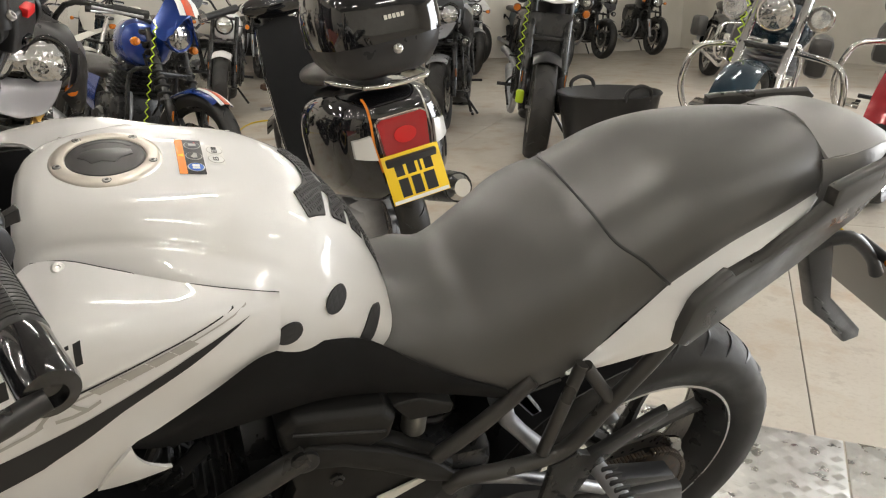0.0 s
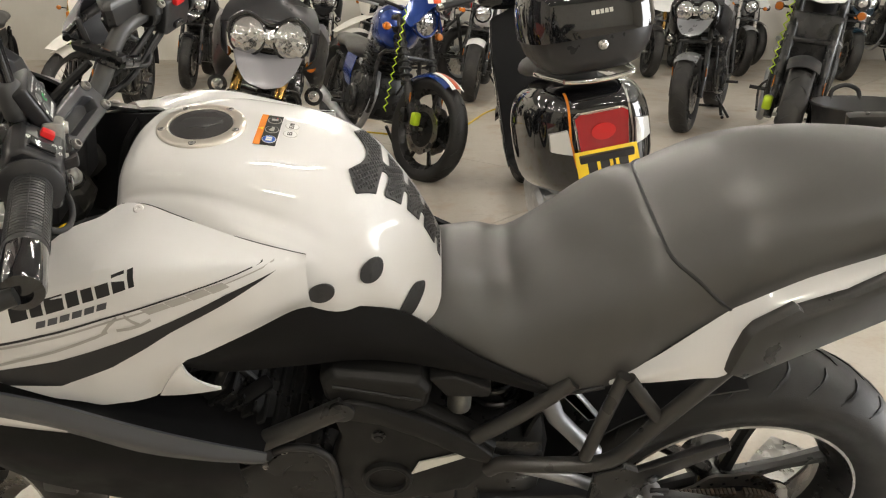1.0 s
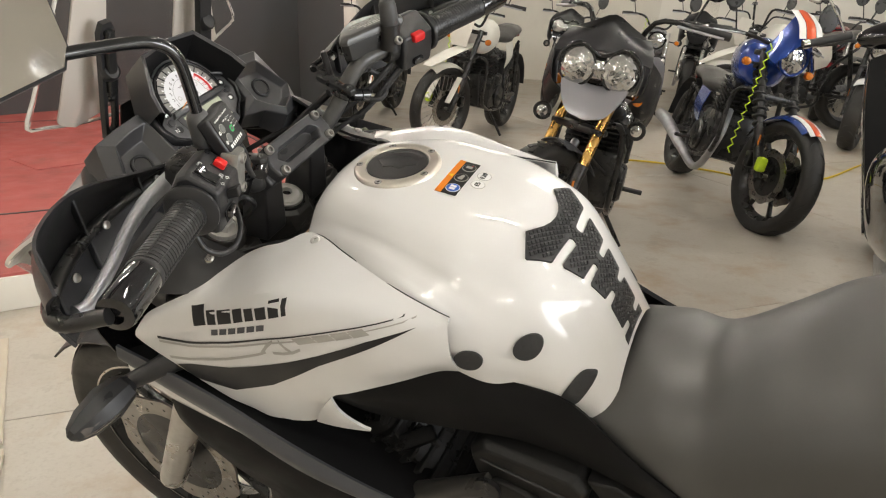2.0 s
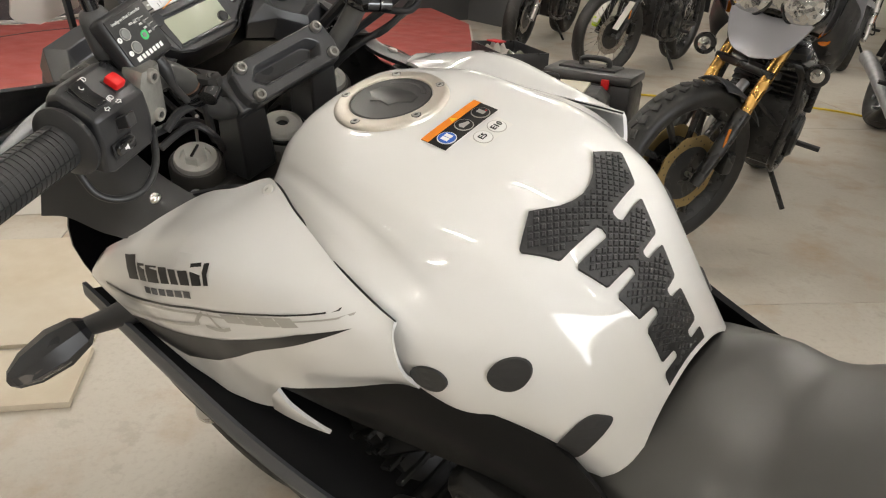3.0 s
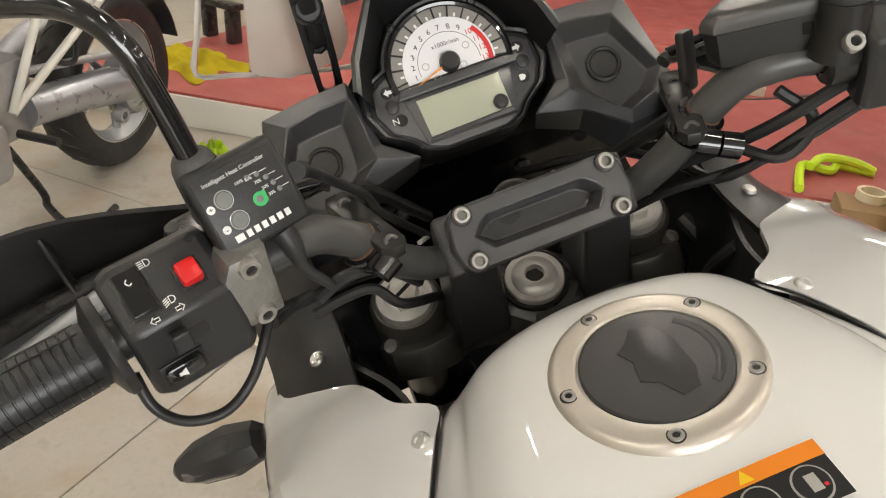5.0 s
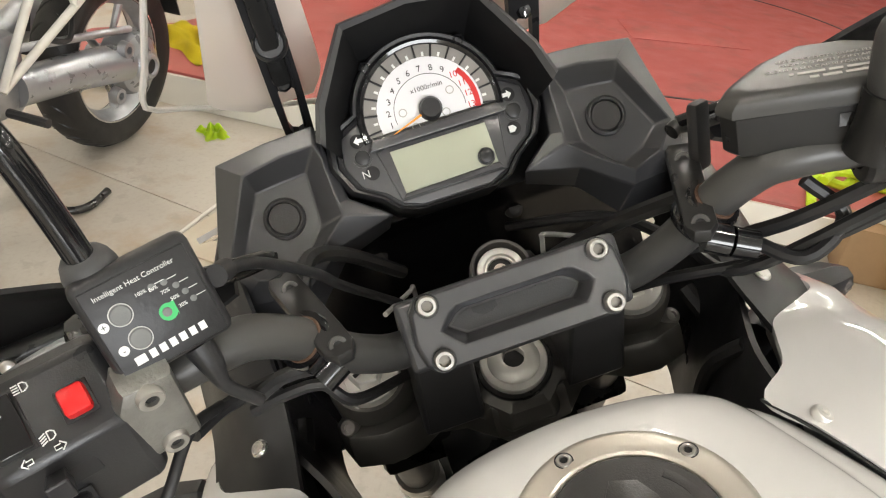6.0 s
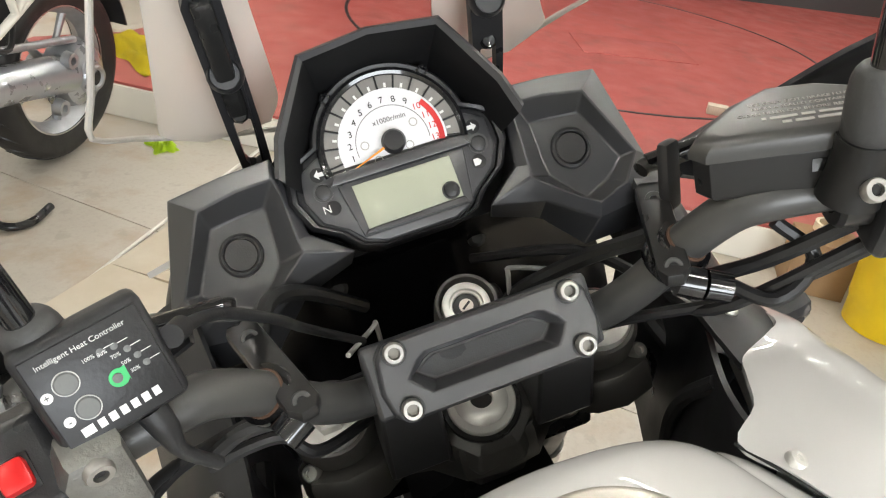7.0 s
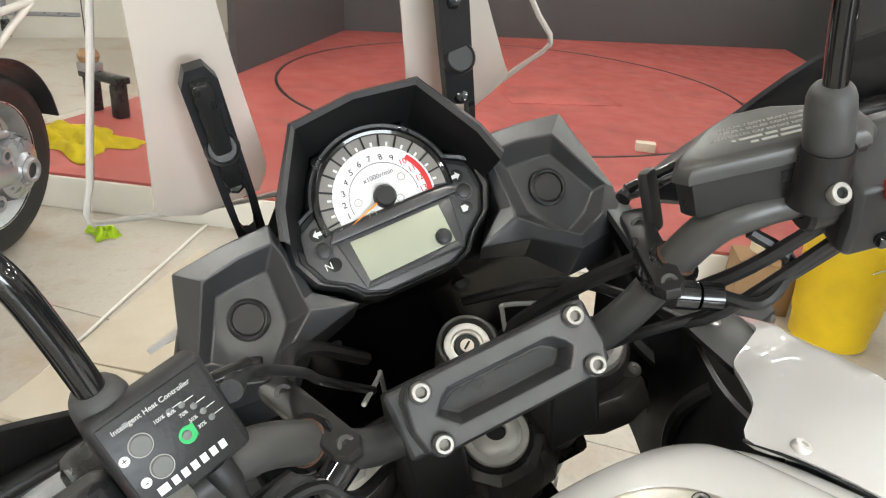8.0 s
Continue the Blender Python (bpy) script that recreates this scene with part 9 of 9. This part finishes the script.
# pannier case standing on its end, with a tool case behind
PC = thing("pannier_case", pose(2.26, -2.34, 0, 0, 0, 22), "cream and black alloy pannier case standing on the floor", "pannier case")
shape = [(-.27, .0), (.17, .0), (.20, .03), (.20, .36), (.16, .42), (-.28, .42), (-.325, .38), (-.325, .05)]
part("case_shell", plate(shape, .24, frame_of((0, .12, 0), (1, 0, 0), (0, 0, 1)), .02), BLACKP, PC, "black plastic case sides")
face = [(-.17, .02), (.12, .02), (.15, .36), (.12, .425), (-.20, .425), (-.215, .36)]
part("case_face", plate(face, .285, frame_of((-.02, .142, .002), (1, 0, 0), (0, 0, 1)), .012), PANCREAM, PC, "cream painted panel")
part("case_handle", tube([(-.08, -.02, .42), (-.075, -.02, .455), (-.05, -.02, .465), (.05, -.02, .465), (.075, -.02, .455), (.08, -.02, .42)], .011, 10, 4), BLACKP, PC, "black carry handle")
part("case_latch", box(.09, .03, .012, .003, Matrix.Translation((0, -.02, .428))), BLACKP, PC)
part("case_bracket", tube([(-.08, .147, .06), (-.08, .165, .07), (-.08, .165, .20), (-.08, .147, .21)], .006, 8, 3), STEEL, PC)
TC = thing("tool_case", pose(2.22, -2.78, 0, 0, 0, 12), "black plastic tool case with carry handle", "tool case")
part("case_body", box(.46, .26, .40, .02, Matrix.Translation((0, 0, .20))), BLACKP, TC)
part("case_lid", box(.465, .265, .05, .015, Matrix.Translation((0, 0, .425))), GREYP, TC)
part("carry_handle", tube([(-.07, 0, .445), (-.065, 0, .495), (.065, 0, .495), (.07, 0, .445)], .014, 10, 4), BLACKP, TC, "black handle")
part("catch", box(.04, .02, .05, .004, Matrix.Translation((-.10, .135, .40))), RED, TC, "red catch")
part("lid_tray", box(.30, .16, .012, .004, Matrix.Translation((.02, 0, .455))), BLACKP, TC)
TT = thing("tool_tray", pose(3.42, -3.72, 0, 0, 0, -30), "black open tool tray holding rags and a cloth", "tool tray")
bm = box(.55, .34, .012, .003, Matrix.Translation((0, 0, .156)))
for sx, sy, px, py in ((.55, .012, 0, .17), (.55, .012, 0, -.17), (.012, .34, .275, 0), (.012, .34, -.275, 0)):
    box(sx, sy, .15, .003, Matrix.Translation((px, py, .225)), bm)
part("tray", bm, BLACKP, TT, "black tray")


def crumple(name, sx, sy, h, material, parent, m, seed, label=""):
    """A crumpled cloth lying in folds."""
    rnd = random.Random(seed)
    ph = [rnd.uniform(0, 6.3) for _ in range(8)]
    bm = bmesh.new()
    rows = []
    for i in range(25):
        row = []
        for j in range(21):
            u, v = i / 24 * 2 - 1, j / 20 * 2 - 1
            edge = 1 + .16 * math.sin(5 * math.atan2(v, u) + ph[0]) + .08 * math.sin(11 * math.atan2(v, u) + ph[1])
            fall = max(0, 1 - max(abs(u), abs(v)) ** 3)
            z = h * fall * (.45 + .3 * math.sin(6 * u + ph[2] + 2 * math.sin(3 * v + ph[3])) + .25 * math.sin(8 * v + ph[4] + 2 * u)) + .004
            row.append(m @ Vector((sx / 2 * u * edge, sy / 2 * v * edge, max(z, .003))))
        rows.append(row)
    grid(bm, rows)
    bmesh.ops.solidify(bm, geom=bm.faces[:], thickness=.003)
    return part(name, bm, material, parent, label, 80)


crumple("rag", .24, .18, .10, BOOT, TT, Matrix.Translation((-.12, 0, .20)), 3, "grey-green rag")
crumple("rag", .22, .16, .08, WHITEPLAST, TT, Matrix.Translation((.14, .03, .24)), 4, "white cloth with red print")
part("red_card", box(.12, .08, .01, .002, Matrix.Translation((.16, .03, .315)) @ Matrix.Rotation(.4, 4, "Z")), REDP, TT)
ob = crumple("cleaning_cloth", .52, .34, .07, YELLOWCLOTH, None, pose(4.32, .50, PLATH + .006, 0, 0, 35), 7)
tagged(ob, "crumpled yellow cleaning cloth lying on the red platform", "cloth")
ob = crumple("work_glove", .13, .09, .045, LIME, None, pose(3.55, .43, 0, 0, 0, 20), 9)
tagged(ob, "lime green glove dropped on the concrete", "glove")
ob = single("wood_block", box(.10, .06, .045, .003), WOODM, "small offcut of wood on the red platform", "wood block", pose(3.56, -2.16, PLATH + .0285, 0, 0, 55))
bx = thing("cardboard_box", pose(2.295, -1.672, 0, 0, 0, 57), "small brown cardboard box at the platform edge", "box")
part("carton", box(.20, .15, .19, .003, Matrix.Translation((0, 0, .0955))), CARDB, bx)
part("flap", box(.20, .075, .003, 0, Matrix.Translation((0, -.036, .1935)) @ Matrix.Rotation(radians(2), 4, "X")), CARDB, bx)
part("flap", box(.20, .075, .003, 0, Matrix.Translation((0, .040, .1940)) @ Matrix.Rotation(radians(-3), 4, "X")), CARDB, bx)
tp_ = thing("masking_tape", pose(2.325, -1.70, .197, 0, 0, 0), "roll of cream masking tape on the cardboard box", "tape roll")
part("roll", ring_lathe([(.038, 0), (.038, .030), (.050, .030), (.050, 0)], 36), TAPE, tp_)
lr = [(2.50, -1.56, PLATH + .024), (2.62, -1.66, PLATH + .024), (2.68, -1.73, PLATH + .03), (2.62, -1.80, PLATH + .026), (2.66, -1.88, PLATH + .024), (2.58, -1.97, PLATH + .024), (2.63, -1.91, PLATH + .05), (2.67, -1.80, PLATH + .058), (2.62, -1.70, PLATH + .05)]
single("tie_down_strap", tube(lr, .017, 8, 6), LIME, "lime tie-down strap heaped on the platform edge", "strap")
# yellow extension lead across the floor
lead = [(3.1, -4.1, .008), (2.5, -4.45, .008), (1.66, -4.98, .008), (1.04, -4.93, .008), (.53, -4.73, .008), (.2, -5.1, .008), (-.22, -6.1, .008), (-.9, -5.9, .008)]
single("extension_lead", tube(lead, .0075, 8, 8), CABLEY, "yellow extension lead lying across the floor", "cable")
# plywood sheets and a white string line
pl = thing("plywood_sheet", pose(2.315, .348, 0, 0, 0, 51), "stained plywood offcut lying on the concrete", "plywood", "plywood offcuts")
part("board", box(.80, .26, .018, .002, Matrix.Translation((0, 0, .0095))), WOODM, pl)
pl2 = thing("plywood_sheet", pose(2.745, .034, 0, 0, 0, -36), "pale plywood sheet lying flat on the concrete", "plywood", "plywood offcuts")
part("board", plate([(-.375, -.40), (.36, -.40), (.385, .385), (-.375, .40)], .012, Matrix.Translation((0, 0, .0005)), .001), WOODM, pl2)
single("string_line", tube([(2.56, .66, .006), (3.1, .32, .006), (3.68, -.05, .006), (4.0, -.25, .006)], .006, 6, 4), WHITEPLAST, "white cord stretched along the floor", "cord")
# black flexible tub
tb_ = thing("flexible_tub", pose(-2.10, -3.16, 0) @ Matrix.Scale(1.12, 4), "black flexible rubber tub with loop handles", "tub")
part("tub", lathe([(.001, .006), (.21, .006), (.218, .0), (.225, .004), (.295, .42), (.308, .436), (.300, .444), (.288, .432), (.214, .012), (.001, .010)], 48), RUBBER, tb_, "black tub")
for s in (1, -1):
    part("loop_handle", tube([(-.085, s * .284, .42), (-.07, s * .294, .475), (0, s * .30, .50), (.07, s * .294, .475), (.085, s * .284, .42)], .012, 8, 4), RUBBER, tb_)
# brown saddle and trolley jack by the far row
st = thing("bike_stand", pose(-.55, -6.9, 0, 0, 0, 20), "grey paddock stand with a tan leather pad", "stand")
part("pad", loft([[(.16 * k * math.cos(a), .09 * k * math.sin(a), z) for a in np.linspace(0, 2 * math.pi, 18, False)] for z, k in ((.20, .8), (.22, 1), (.26, .95), (.275, .6))]), CLOTHRED, st, "tan leather pad", 60)
part("post", tube([(0, 0, .02), (0, 0, .21)], .018, 12), CAST, st)
part("foot", box(.34, .08, .025, .006, Matrix.Translation((0, 0, .013))), CAST, st)
# things along the white wall beyond the boxer
single("wall_white", box(.10, 4.2, 2.6), WALLW, "plain white board wall beside the platform", "wall", pose(7.80, 1.75, 1.3), kind="structure")
pp = thing("wall_pipe", pose(7.68, .95, 0), "grey conduit running down the white wall", "pipe")
part("conduit", tube([(0, .20, 1.6), (0, .20, .62), (-.01, .10, .50), (-.02, .0, .44), (-.02, 0, .10)], .022, 10, 4), SILVERPAINT, pp)
part("conduit", tube([(-.02, .45, .22), (-.02, -.55, .20)], .018, 8), SILVERPAINT, pp)
part("valve", box(.06, .07, .14, .015, Matrix.Translation((-.03, 0, .10))), BLACKMET, pp)
vice = thing("bench_vice", pose(4.74, .34, PLATH + .006, 0, 0, 35), "dark bench vice on a stand below a hanging lead", "vice")
for vx, vh in ((-.10, .17), (.10, .19)):
    part("stand", box(.055, .07, vh, .008, Matrix.Translation((vx, 0, vh / 2))), BLACKMET, vice)
part("base", box(.30, .08, .035, .008, Matrix.Translation((0, 0, .19))), BLACKMET, vice)
part("jaw", box(.10, .09, .05, .012, Matrix.Translation((.10, 0, .225))), CAST, vice)
part("screw_handle", tube([(-.17, 0, .20), (-.10, 0, .20)], .012, 10), BLACKMET, vice)
part("knob", lathe([(.001, .245), (.045, .25), (.055, .28), (.04, .31), (.001, .32)], 18, Matrix.Translation((.10, .0, 0))), CARDB, vice, "tan leather cap")
single("hanging_lead", tube([(4.80, .40, .47), (4.80, .40, 3.6)], .003, 6), CARDBLACK, "thin lead hanging from the ceiling over the vice", "cable")
ps = thing("white_post", pose(4.82, -5.86, 0, 0, 0, 20), "white painted post with orange foot beside the partition", "post")
part("post", box(.13, .10, 2.4, .006, Matrix.Translation((0, 0, 1.2))), WALLW, ps)
part("foot", box(.16, .12, .05, .004, Matrix.Translation((0, 0, .03))), ORANGE, ps)

# ---- floor slabs and the tread plates behind the rear wheel ----
SL, SW_ = 2.26, 2.26
bm = box(SL - .004, SW_ - .004, .03, .0015)
slab_me = bpy.data.meshes.new("slab")
bm.to_mesh(slab_me)
bm.free()
slab_me.materials.append(FLOOR)
o_ = Vector((1.197, -1.769, 0))
rot_ = math.atan2(FX.y, FX.x)
for i in range(-6, 7):
    for j in range(-6, 7):
        c = o_ + FX * ((i + .38) * SL) + FY * ((j + .5) * SW_)
        if abs(c.x) > 11.5 or abs(c.y + 1) > 12.5:
            continue
        ob = new("slab", slab_me)
        ob.parent = FLOOR_OB
        ob.matrix_parent_inverse = Matrix.Translation((0, 0, .006))
        ob.matrix_basis = Matrix.Translation((c.x, c.y, -.015)) @ Matrix.Rotation(rot_, 4, "Z")
tp = thing("tread_plate", pose(0, 0, 0), "bare aluminium tread plate lying on the floor behind the rear wheel", "floor plate", "tread plates")
bm = box(.60, 1.10, .005, .0015)
part("sheet", bm, PLATEM, tp, "aluminium sheet")
bm = bmesh.new()
for i in range(16):
    for j in range(28):
        a = radians(45 if (i + j) % 2 else -45)
        cx, cy = -.28 + i * .0373, -.53 + j * .0393
        for k in range(5):
            off = (k - 2) * .0056
            mm = Matrix.Translation((cx, cy, .0028)) @ Matrix.Rotation(a, 4, "Z") @ Matrix.Translation((0, off, 0))
            vs = [bm.verts.new(mm @ Vector(p)) for p in ((-.013, 0, 0), (0, -.0019, 0), (.013, 0, 0), (0, .0019, 0), (-.007, 0, .0014), (.007, 0, .0014))]
            for f in ((0, 1, 5, 4), (1, 2, 5), (2, 3, 5), (3, 0, 4, 5)):
                bm.faces.new([vs[q] for q in f])
tr_ = part("tread_pattern", bm, PLATEM, tp)
tagged(tr_, kind="stuff")
tpx = Vector((-.155, .156, 0)).normalized()
tpy = Vector((.72, .69, 0)).normalized()
for k in range(3):
    c = Vector((-.836, -.129, 0)) - tpx * (.302 - k * .606) + tpy * .55
    m = Matrix.Translation((c.x, c.y, .004)) @ Matrix.Rotation(math.atan2(tpx.y, tpx.x), 4, "Z")
    if k == 0:
        tp.matrix_world = m
    else:
        copy_thing(tp, m)
